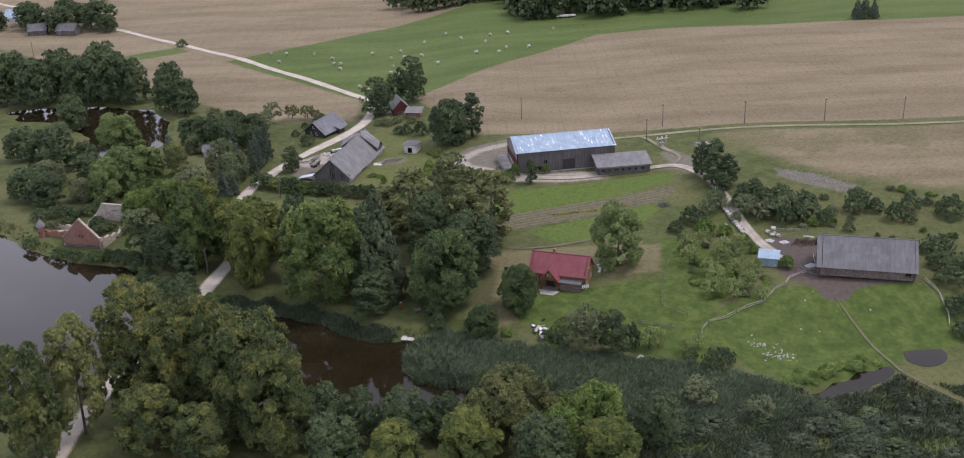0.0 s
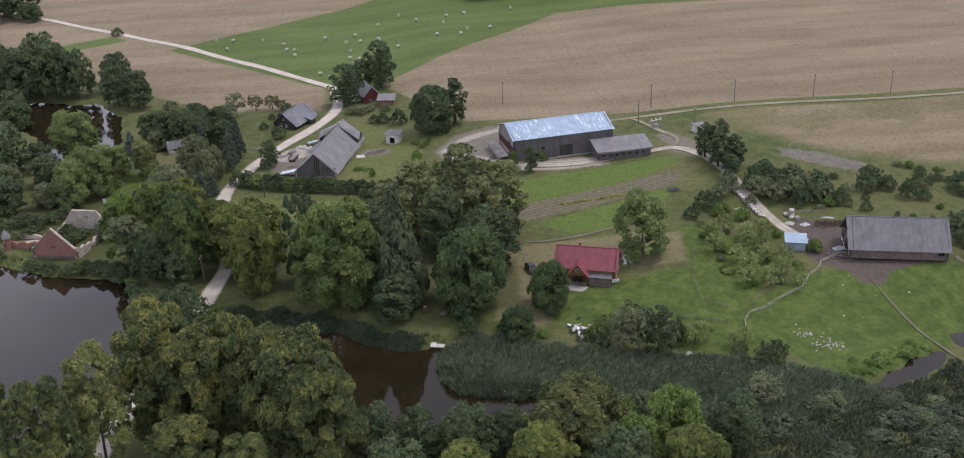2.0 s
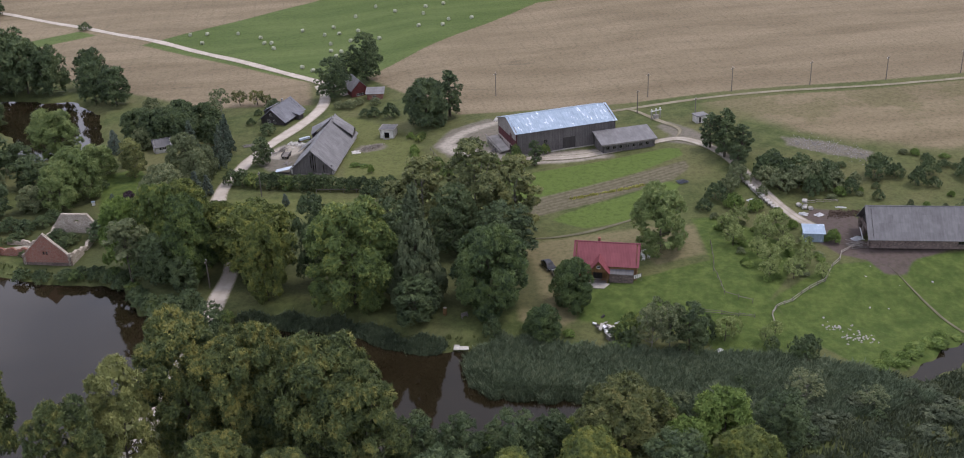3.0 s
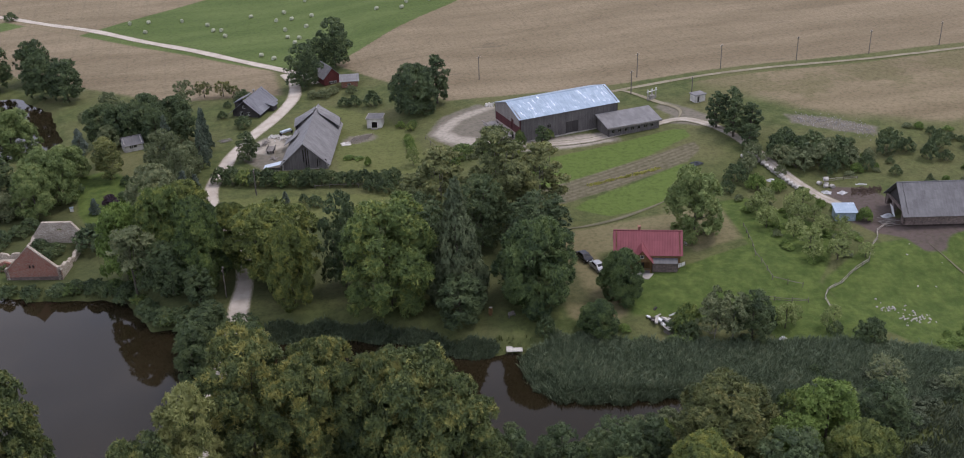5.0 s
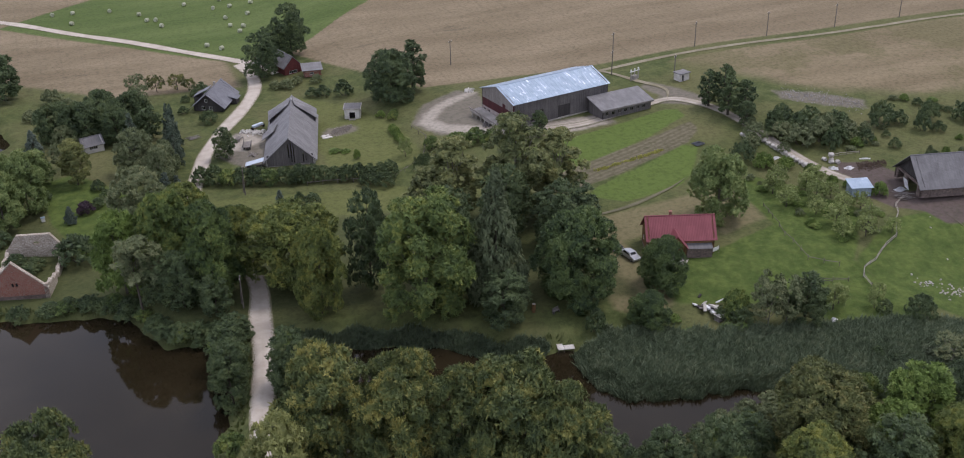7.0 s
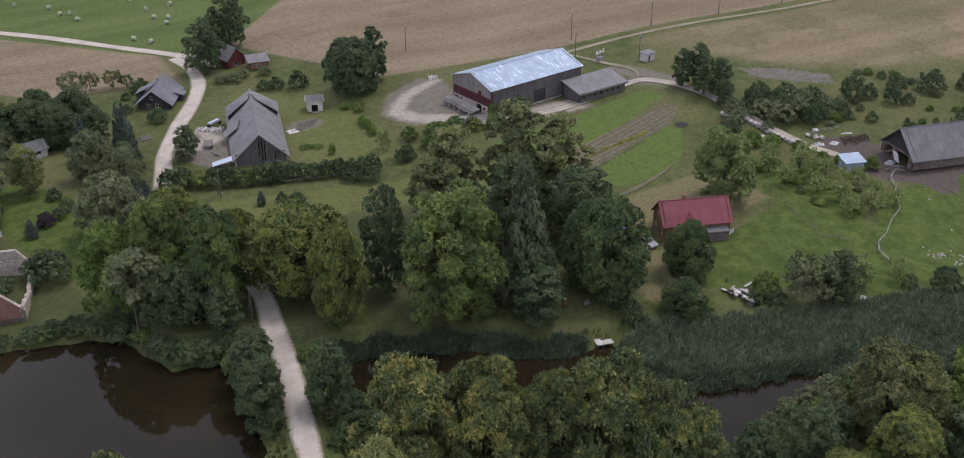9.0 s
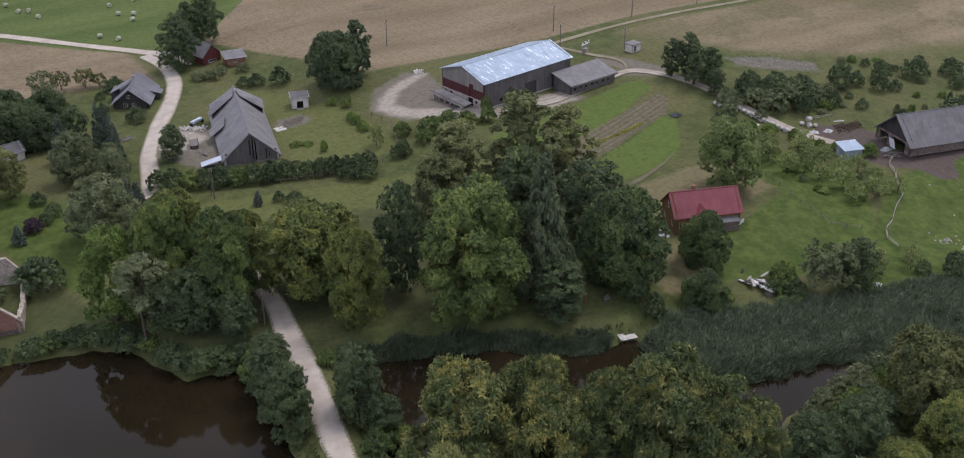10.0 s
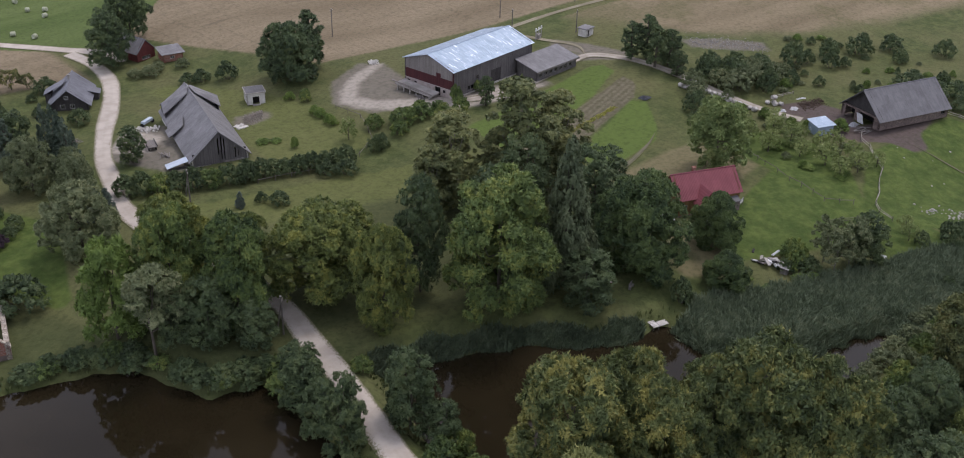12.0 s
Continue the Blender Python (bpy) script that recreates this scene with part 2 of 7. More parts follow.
def ground_material():
    m = Mat("ground", 0.92, 0, 0.15)
    pos = m.coord()
    n1, n2, n3 = m.noise(0.045, 4, pos), m.noise(0.4, 4, pos), m.noise(2.2, 6, pos, 0.78)
    sep = m.node("SeparateXYZ", Vector=pos)
    x, y = sep.outputs["X"], sep.outputs["Y"]
    wob = m.math("MULTIPLY", m.math("SUBTRACT", m.noise(0.12, 3, pos), 0.5), 5.0)
    rag = m.math("MULTIPLY", m.math("SUBTRACT", m.noise(0.9, 3, pos), 0.5), 1.6)

    def side(ax, ay, bx, by, soft=0.8, loose=False):
        """1 to the left of the line from a to b."""
        k = math.hypot(bx - ax, by - ay)
        nx, ny = -(by - ay) / k, (bx - ax) / k
        d = m.math("ADD", m.math("MULTIPLY", m.math("SUBTRACT", x, ax), nx), m.math("MULTIPLY", m.math("SUBTRACT", y, ay), ny))
        return m.step(m.math("ADD", d, wob if loose else rag), -soft, soft)

    def both(*masks):
        f = masks[0]
        for q in masks[1:]:
            f = m.math("MULTIPLY", f, q)
        return f

    def no(q):
        return m.math("SUBTRACT", 1.0, q)

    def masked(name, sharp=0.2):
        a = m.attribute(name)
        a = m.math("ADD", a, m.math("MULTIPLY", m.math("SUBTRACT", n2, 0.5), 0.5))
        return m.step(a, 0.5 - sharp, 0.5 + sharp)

    # rough grass
    grass = m.mix(m.step(n2, 0.3, 0.7), (0.058, 0.078, 0.026), (0.1, 0.12, 0.044))
    grass = m.mix(m.step(n1, 0.35, 0.7), grass, (0.126, 0.126, 0.056))
    grass = m.mix(m.math("MULTIPLY", m.step(n3, 0.5, 0.8), 0.5), grass, (0.043, 0.062, 0.022))
    # ripe grain
    tram = m.node("TexWave", Vector=pos, Scale=0.055, Distortion=1.2, Detail=1.0)
    tram.inputs["Detail Scale"].default_value = 0.05
    streak = m.noise(0.05, 5, pos, 0.62, stretch=(0.35, 1.6, 1))
    ripe = m.mix(m.step(streak, 0.3, 0.72), (0.175, 0.14, 0.088), (0.268, 0.219, 0.146))
    ripe = m.mix(m.math("MULTIPLY", m.step(n3, 0.3, 0.8), 0.35), ripe, (0.186, 0.145, 0.105))
    ripe = m.mix(m.math("MULTIPLY", m.step(m.noise(0.11, 3, pos, stretch=(0.5, 2, 1)), 0.66, 0.74), 0.45), ripe, (0.107, 0.090, 0.063))
    ripe = m.mix(m.math("MULTIPLY", m.step(tram.outputs["Fac"], 0.965, 0.99), 0.22), ripe, (0.146, 0.120, 0.084))
    hay = m.mix(m.step(streak, 0.3, 0.75), (0.072, 0.11, 0.03), (0.112, 0.152, 0.05))
    pale = m.mix(m.step(streak, 0.3, 0.7), (0.17, 0.138, 0.085), (0.25, 0.204, 0.132))
    pale = m.mix(m.math("MULTIPLY", m.step(m.math("ADD", n1, m.math("MULTIPLY", m.math("SUBTRACT", n2, 0.5), 0.4)), 0.42, 0.62), 0.55), pale, (0.115, 0.112, 0.05))

    west = side(-35, 352, -167, 494)      # south-west of the gravel road
    dike = side(-17.9, 357, 48, 424, 0.5)  # hay meadow on its left
    c = grass
    tan_east = both(no(dike), side(-18, 345, 1, 301.5), side(1, 301.5, 44, 297.5), side(44, 297.5, 150, 294.5))
    c = m.mix(both(tan_east, no(side(48, 424.5, 200, 426))), c, ripe)
    c = m.mix(both(no(west), dike, m.step(y, 345, 348), no(side(-97, 423.5, 0, 503))), c, hay)
    c = m.mix(both(no(west), side(-97, 423.5, 0, 503), no(side(-30, 640, 300, 640, 20))), c, ripe)
    c = m.mix(both(side(48, 424.5, 200, 426), no(dike)), c, hay)
    tan_west = both(west, no(side(-38, 333, -71, 338, 1.2)), no(side(-71, 338, -130, 392, 1.5)), no(m.step(x, -41, -38)))
    c = m.mix(tan_west, c, ripe)
    strip = both(tan_west, side(-170.7, 404, -122.7, 439.2), no(side(-167, 420.5, -126.7, 449.9)))
    c = m.mix(strip, c, hay)
    south_tan = both(no(side(66, 289.6, 160, 287.6, 0.6)), side(66, 290, 84, 261, 4, True), side(84, 261, 108, 247, 4, True), side(108, 247, 300, 215, 4, True))
    c = m.mix(south_tan, c, pale)
    # patches inside the farm; the beds run in furrows
    tuft = m.noise(1.1, 4, pos, 0.7)
    across = m.math("ADD", m.math("MULTIPLY", x, -0.31), m.math("MULTIPLY", y, 0.95))
    rows = m.step(m.math("ADD", m.math("MULTIPLY", m.math("SINE", m.math("MULTIPLY", across, 5.2)), 0.35), m.math("MULTIPLY", m.math("SUBTRACT", n3, 0.3), 3.0)), -0.4, 1.6)
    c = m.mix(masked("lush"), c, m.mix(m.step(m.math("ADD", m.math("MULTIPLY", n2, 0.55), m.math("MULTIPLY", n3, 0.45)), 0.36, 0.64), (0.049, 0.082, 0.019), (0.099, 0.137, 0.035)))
    c = m.mix(masked("crop"), c, m.mix(m.math("ADD", m.math("MULTIPLY", n3, 0.7), m.math("MULTIPLY", n2, 0.3)), (0.07, 0.112, 0.025), (0.12, 0.168, 0.042)))
    c = m.mix(m.math("MULTIPLY", masked("mown"), 0.85), c, m.mix(n2, (0.092, 0.112, 0.034), (0.145, 0.155, 0.058)))
    c = m.mix(m.math("MULTIPLY", masked("dry", 0.3), 0.95), c, m.mix(n3, (0.142, 0.13, 0.066), (0.21, 0.182, 0.104)))
    c = m.mix(m.math("MULTIPLY", masked("soil"), 0.9), c, m.mix(n3, (0.077, 0.058, 0.059), (0.134, 0.100, 0.098)))
    c = m.mix(m.math("MULTIPLY", masked("beds"), 0.85), c, m.mix(m.math("MULTIPLY", m.step(tuft, 0.5, 0.7), 0.6), m.mix(rows, (0.1, 0.088, 0.06), (0.19, 0.165, 0.12)), (0.092, 0.098, 0.045)))
    c = m.mix(m.math("MULTIPLY", masked("grit"), 0.85), c, m.mix(n3, (0.13, 0.115, 0.1), (0.24, 0.215, 0.185)))
    c = m.mix(masked("gravel", 0.28), c, m.mix(n3, (0.25, 0.225, 0.185), (0.48, 0.44, 0.385)))
    # dark green paints the trees' shade into the park and bank ground
    c = m.mix(m.math("MULTIPLY", masked("tree_shade"), 0.75), c, m.mix(n2, (0.042, 0.055, 0.023), (0.078, 0.088, 0.036)))
    c = m.mix(m.math("MULTIPLY", m.step(tuft, 0.42, 0.68), 0.6), c, m.mix(0.55, c, (0.02, 0.026, 0.008)))
    c = m.mix(m.math("MULTIPLY", m.step(m.noise(1.7, 5, pos, 0.75), 0.54, 0.68), 0.3), c, m.mix(0.55, c, (0.155, 0.18, 0.07)))
    m.bump(m.math("ADD", m.math("MULTIPLY", n3, 0.4), n2), 0.6, 0.35)
    return m.color(c)


GROUND = ground_material()


def gravel_material(name="white_gravel", low=(0.42, 0.375, 0.325), high=(0.55, 0.505, 0.445), green=0.06):
    m = Mat(name, 0.95, 0, 0.15)
    pos = m.coord()
    n, k = m.noise(0.35, 4, pos), m.noise(4.0, 4, pos, 0.7)
    across = m.attribute("across")
    rut = m.math("ABSOLUTE", m.math("SUBTRACT", m.math("ABSOLUTE", across), 0.5))
    c = m.mix(m.step(n, 0.3, 0.7), low, high)
    c = m.mix(m.math("MULTIPLY", k, 0.35), c, (0.27, 0.23, 0.19))
    worn_edge = m.math("ADD", m.math("ABSOLUTE", across), m.math("MULTIPLY", m.math("SUBTRACT", k, 0.5), 1.3))
    c = m.mix(m.math("MULTIPLY", m.step(worn_edge, 0.68, 0.98), 0.9), c, (0.11, 0.115, 0.05))
    c = m.mix(m.math("MULTIPLY", m.step(m.math("ADD", rut, m.math("MULTIPLY", n, 0.25)), 0.42, 0.6), green), c, (0.2, 0.19, 0.11))
    m.bump(k, 0.5, 0.06)
    return m.color(c)


GRAVEL = gravel_material()
GREY_GRAVEL = gravel_material("grey_gravel", (0.3, 0.27, 0.23), (0.46, 0.42, 0.37), 0.4)
TRODDEN_PATH = gravel_material("trodden_path", (0.072, 0.078, 0.042), (0.112, 0.11, 0.07), 0.7)
TRACK = gravel_material("grassy_track", (0.18, 0.162, 0.11), (0.29, 0.265, 0.2), 0.85)


def water_material():
    m = Mat("still_pond_water", 0.04, 0, 0.5)
    pos = m.coord()
    c = m.mix(m.step(m.noise(0.05, 3, pos), 0.35, 0.7), (0.015, 0.0115, 0.006), (0.024, 0.0185, 0.01))
    m.b.inputs["IOR"].default_value = 1.33
    m.bump(m.noise(1.4, 3, pos, 0.6), 0.035, 0.05)
    return m.color(c)


WATER = water_material()


# ---- building helpers ----
def part(name, bm, material, parent, label=""):
    """Links a bmesh as one mesh object under a thing or a part."""
    me = bpy.data.meshes.new(name)
    bm.to_mesh(me)
    bm.free()
    me.materials.append(material)
    ob = new(name, me)
    ob.parent = parent
    return tagged(ob, label)


def thing(name, x, y, rz, label, category, group="", z=None):
    ob = new(name)
    ob.matrix_basis = pose(x, y, gz(x, y) if z is None else z, 0, 0, rz)
    return tagged(ob, label, category, group)


def add_box(bm, x0, x1, y0, y1, z0, z1):
    v = [bm.verts.new((x, y, z)) for x in (x0, x1) for y in (y0, y1) for z in (z0, z1)]
    for f in ((0, 1, 3, 2), (4, 6, 7, 5), (0, 4, 5, 1), (2, 3, 7, 6), (0, 2, 6, 4), (1, 5, 7, 3)):
        bm.faces.new([v[k] for k in f])
    return v


def box(*a):
    bm = bmesh.new()
    add_box(bm, *a)
    return bm


def add_slab(bm, corners, thick):
    """A plate with the given top corners, thick metres deep along its normal."""
    top = [Vector(c) for c in corners]
    n = (top[1] - top[0]).cross(top[2] - top[0]).normalized()
    if n.z < 0:
        top.reverse()
        n = -n
    t = [bm.verts.new(c) for c in top]
    u = [bm.verts.new(c - n * thick) for c in top]
    bm.faces.new(t)
    bm.faces.new(list(reversed(u)))
    for k in range(len(t)):
        j = (k + 1) % len(t)
        bm.faces.new((t[j], t[k], u[k], u[j]))


def slab(corners, thick):
    bm = bmesh.new()
    add_slab(bm, corners, thick)
    return bm


def add_tube(bm, points, radii, sides=8):
    rings = []
    for k, p in enumerate(points):
        p = Vector(p)
        way = Vector(points[min(k + 1, len(points) - 1)]) - Vector(points[max(k - 1, 0)])
        q = way.to_track_quat("Z", "Y")
        rings.append([bm.verts.new(p + q @ Vector((radii[k] * math.cos(a), radii[k] * math.sin(a), 0)))
                      for a in (2 * math.pi * i / sides for i in range(sides))])
    for a, b in zip(rings, rings[1:]):
        for i in range(sides):
            bm.faces.new((a[i], a[(i + 1) % sides], b[(i + 1) % sides], b[i]))
    bm.faces.new(list(reversed(rings[0])))
    bm.faces.new(rings[-1])


def tube(points, radii, sides=8):
    bm = bmesh.new()
    add_tube(bm, points, radii, sides)
    return bm


def mesh_of(name, verts, faces, material, smooth=False):
    me = bpy.data.meshes.new(name)
    verts, faces = np.asarray(verts, np.float32), np.asarray(faces, np.int32)
    k = faces.shape[1]
    me.vertices.add(len(verts))
    me.vertices.foreach_set("co", verts.ravel())
    me.loops.add(faces.size)
    me.loops.foreach_set("vertex_index", faces.ravel())
    me.polygons.add(len(faces))
    me.polygons.foreach_set("loop_start", np.arange(0, faces.size, k, dtype=np.int32))
    me.polygons.foreach_set("loop_total", np.full(len(faces), k, np.int32))
    me.polygons.foreach_set("use_smooth", np.full(len(faces), smooth, bool))
    me.update(calc_edges=True)
    me.materials.append(material)
    return me


# ---- ground ----
def spaced(inner0, inner1, step, outer0, outer1):
    a = list(np.arange(inner0, inner1 + step / 2, step))
    lo, hi, s = [], [], step
    p = inner0
    while p > outer0:
        s *= 1.18
        p -= s
        lo.append(max(p, outer0))
    p, s = inner1, step
    while p < outer1:
        s *= 1.18
        p += s
        hi.append(min(p, outer1))
    return np.array(lo[::-1] + a + hi)


def poly_mask(poly, x, y, soft):
    return np.clip(0.5 + inside_distance(poly, x, y) / (2 * soft), 0, 1)


MAIN_ROAD = [(-71, 140), (-70, 161), (-66.5, 178), (-64.8, 186), (-61.2, 202), (-59.4, 213), (-57.6, 224), (-58.5, 240), (-62, 256), (-61.8, 268), (-58.5, 280),
             (-55.5, 290), (-50, 302), (-44.5, 312), (-39.5, 322), (-36.3, 331), (-35.2, 341), (-36.5, 352)]
NORTH_ROAD = [(-29, 338), (-31.5, 347), (-36.5, 354.5), (-45, 366), (-60, 384), (-79, 406), (-100, 430), (-122, 451), (-167, 494), (-230, 552), (-420, 720)]
BARN_LANE = [(12, 263.4), (17, 262.4), (26, 262), (36, 264.2), (46, 266.5), (52, 266.5), (56, 261.5), (59, 253), (60.5, 243), (61.5, 233), (63, 222), (64.5, 217)]
BACK_LANE = [(51, 267), (54, 273), (51, 281), (47, 291), (42, 294)]
FIELD_TRACK = [(20, 288), (32, 291), (46, 292.6), (60, 293.2), (77, 292.6), (95, 292.0), (112, 291.4), (130, 290.4), (150, 289.6), (260, 290)]
HOUSE_LANE = [(4, 224.2), (10, 223.6), (18, 224.6), (28, 228), (34, 231)]
PASTURE_PATH = [(71, 196), (72.2, 190), (74, 183), (75.9, 175), (76.8, 171), (79.5, 166), (83.5, 160), (90, 152)]

xs = spaced(-128, 118, 1.15, -2600, 2600)
ys = spaced(150, 330, 1.15, -900, 3600)
gx, gy = np.meshgrid(xs, ys)
gxf, gyf = gx.ravel(), gy.ravel()
gh = ground_z(gxf, gyf)
nx_, ny_ = len(xs), len(ys)
idx = np.arange(nx_ * ny_).reshape(ny_, nx_)
quads = np.stack([idx[:-1, :-1], idx[:-1, 1:], idx[1:, 1:], idx[1:, :-1]], -1).reshape(-1, 4)
ground_mesh = mesh_of("ground", np.stack([gxf, gyf, gh], -1), quads, GROUND, True)
STRIP_1 = [(3, 239.5), (13.6, 242.4), (36.8, 250.7), (49.4, 256.6), (50, 260.6), (46.4, 261.6), (31.2, 258.4), (15.4, 255.4), (3, 253)]
BEDS_1 = [(2, 231.6), (10.1, 234.3), (21.7, 237.6), (43.5, 245.2), (48.6, 249.4), (49.0, 253.6), (36.8, 250.0), (13.6, 243), (2, 239.4)]
STRIP_2 = [(11.0, 231.4), (17.5, 226.2), (31.2, 228.6), (36.4, 232.4), (44, 242), (41.4, 244.3), (21.6, 236.8), (15, 234.2)]
LAWN_DRY = [(-2, 205), (6, 202), (9, 212), (24, 214), (27, 206), (38, 209), (40.5, 223), (30, 224), (14, 223), (0, 222)]
LAWN_WEST = [(-4, 192), (2, 188.5), (7, 190.5), (7.5, 203), (-2, 206)]
YARD = [(-7.5, 281), (-6, 275), (-2, 269.5), (5, 264.5), (9.5, 260.4), (20, 259.0), (31, 260.4), (31, 265.6), (12, 265.2), (8, 270), (2, 272.5), (-2.5, 276.5), (-3.5, 281), (0, 285.5), (8, 290.5), (12, 292.5), (10, 294), (2, 290.5), (-4.5, 286)]
LONG_GRAVEL = [(-54, 291.5), (-47, 299), (-43.5, 297), (-42.5, 291), (-48, 286.5)]
DIRT = [(64, 203), (68, 199), (69, 194), (73, 193), (77, 197.2), (88, 199.5), (91, 202), (72, 207), (67, 212), (62, 212)]
DUMP = [(64, 221), (68, 225), (75, 222), (76, 212), (70, 208), (66, 213)]
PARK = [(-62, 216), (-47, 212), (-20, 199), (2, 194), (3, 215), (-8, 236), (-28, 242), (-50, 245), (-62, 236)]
WEST_LAWN = [(-62, 246), (-60, 262), (-25, 254), (-2, 245), (0, 236), (-28, 243), (-50, 247)]
GARDEN_LAWN = [(-92, 286), (-84, 288), (-74, 270), (-76, 258), (-80, 246), (-82, 246), (-86, 252), (-90, 264)]
BARN_LAWN = [(-33, 262), (-12, 262), (-12, 284), (-16, 300), (-28, 318), (-33, 318), (-31, 300)]
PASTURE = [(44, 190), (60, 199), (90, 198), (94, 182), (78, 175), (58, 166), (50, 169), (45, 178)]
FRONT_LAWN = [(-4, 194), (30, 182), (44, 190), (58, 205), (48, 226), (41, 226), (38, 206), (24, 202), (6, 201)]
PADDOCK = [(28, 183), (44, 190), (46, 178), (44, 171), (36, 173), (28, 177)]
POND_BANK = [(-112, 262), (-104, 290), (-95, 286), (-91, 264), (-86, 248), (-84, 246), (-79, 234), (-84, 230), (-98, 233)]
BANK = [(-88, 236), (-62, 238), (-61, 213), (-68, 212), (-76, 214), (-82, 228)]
YARD_EDGE = [(-9, 282), (-6, 272), (6, 264), (12, 259.5), (33, 259.5), (33, 266), (14, 267), (9, 276), (12, 292), (8, 296), (-3, 291)]
LANE_BEND = [(46, 267), (52, 263), (57, 259), (60, 263), (57, 272), (53, 280), (49, 277), (51, 270)]
ROCKY = [(76.5, 261), (85, 257), (95, 249), (93, 245.5), (84, 250), (76, 256)]
MOUND = [(-29.5, 286.5), (-26, 285), (-21.5, 286), (-20.2, 288.6), (-22, 291), (-26.5, 290.8), (-29, 289)]
LONG_YARD = [(-56, 289), (-50, 277), (-46, 273), (-42, 286), (-39, 298), (-47, 300)]
# the last mask darkens the ground where trees shade it
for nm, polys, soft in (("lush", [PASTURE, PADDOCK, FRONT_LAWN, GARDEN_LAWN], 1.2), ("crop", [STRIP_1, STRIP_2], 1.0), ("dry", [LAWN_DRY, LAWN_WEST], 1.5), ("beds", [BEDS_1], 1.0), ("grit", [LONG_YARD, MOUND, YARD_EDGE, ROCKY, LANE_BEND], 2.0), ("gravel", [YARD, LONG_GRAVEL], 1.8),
                        ("soil", [DIRT, DUMP], 1.2), ("mown", [WEST_LAWN, BARN_LAWN], 2.0), ("tree_shade", [PARK, BANK, POND_BANK], 3.0)):
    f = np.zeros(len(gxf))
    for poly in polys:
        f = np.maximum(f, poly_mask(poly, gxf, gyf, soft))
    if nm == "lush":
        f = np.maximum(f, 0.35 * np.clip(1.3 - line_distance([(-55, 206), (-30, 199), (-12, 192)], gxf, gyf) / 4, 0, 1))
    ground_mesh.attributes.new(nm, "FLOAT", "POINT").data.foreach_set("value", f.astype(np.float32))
ground = tagged(new("ground", ground_mesh), "rough grass, mown lawn and ripe fields around a farm", "ground", kind="structure")


def smoothed(points, n=6):
    out = []
    p = [Vector((*q, 0)) for q in points]
    p = [p[0] * 2 - p[1]] + p + [p[-1] * 2 - p[-2]]
    for a, b, c, d in zip(p, p[1:], p[2:], p[3:]):
        for k in range(n):
            t = k / n
            out.append(0.5 * ((2 * b) + (c - a) * t + (2 * a - 5 * b + 4 * c - d) * t * t + (3 * b - a - 3 * c + d) * t ** 3))
    out.append(p[-2])
    return [(q.x, q.y) for q in out]


def ribbon(name, points, width, label, lift=0.13, material=None):
    pts = smoothed(points)
    out, along = [], []
    for a, b in zip(pts, pts[1:]):
        k = max(1, int(math.dist(a, b) / 1.2))
        out += [(a[0] + (b[0] - a[0]) * i / k, a[1] + (b[1] - a[1]) * i / k) for i in range(k)]
    pts = out + [pts[-1]]
    verts, across, cols = [], [], 7
    for i, p in enumerate(pts):
        a, b = pts[max(i - 1, 0)], pts[min(i + 1, len(pts) - 1)]
        d = math.dist(a, b)
        nx, ny = -(b[1] - a[1]) / d, (b[0] - a[0]) / d
        w = width * (1 + 0.12 * math.sin(i * 0.31) * math.sin(i * 0.13 + 1))
        if material in (TRODDEN_PATH, TRACK):
            w *= min(1.0, 0.06 + 0.08 * min(i, len(pts) - 1 - i))
        for k in range(cols):
            s = -1 + 2 * k / (cols - 1)
            qx, qy = p[0] + nx * s * w / 2, p[1] + ny * s * w / 2
            verts.append((qx, qy, 0))
            across.append(s)
    v = np.array(verts)
    v[:, 2] = ground_z(v[:, 0], v[:, 1]) + lift + 0.05 * (1 - np.array(across) ** 2)
    i = np.arange(len(pts) * cols).reshape(-1, cols)
    q = np.stack([i[:-1, :-1], i[:-1, 1:], i[1:, 1:], i[1:, :-1]], -1).reshape(-1, 4)
    me = mesh_of(name, v, q[:, ::-1], material or GRAVEL, True)
    me.attributes.new("across", "FLOAT", "POINT").data.foreach_set("value", np.array(across, np.float32))
    return tagged(new(name, me), label, "road", kind="structure")


ribbon("road_1", MAIN_ROAD, 3.8, "pale gravel road through the avenue and over the dam")
ribbon("road_2", [(a + 0.5, b + 0.5) for a, b in NORTH_ROAD], 3.3, "pale gravel road between the fields", 0.1)
ribbon("road_3", BARN_LANE, 2.8, "grey gravel lane past the barn", material=GREY_GRAVEL)
ribbon("road_4", BACK_LANE, 1.8, "faint gravel track behind the barn", material=TRACK)
ribbon("road_5", FIELD_TRACK, 1.7, "pale grassy track along the grain field", 0.1, TRACK)
ribbon("road_6", HOUSE_LANE, 1.2, "worn footpath across the lawn", material=TRODDEN_PATH)
ribbon("path_1", PASTURE_PATH, 0.6, "trodden cattle path over the pasture", material=TRODDEN_PATH)


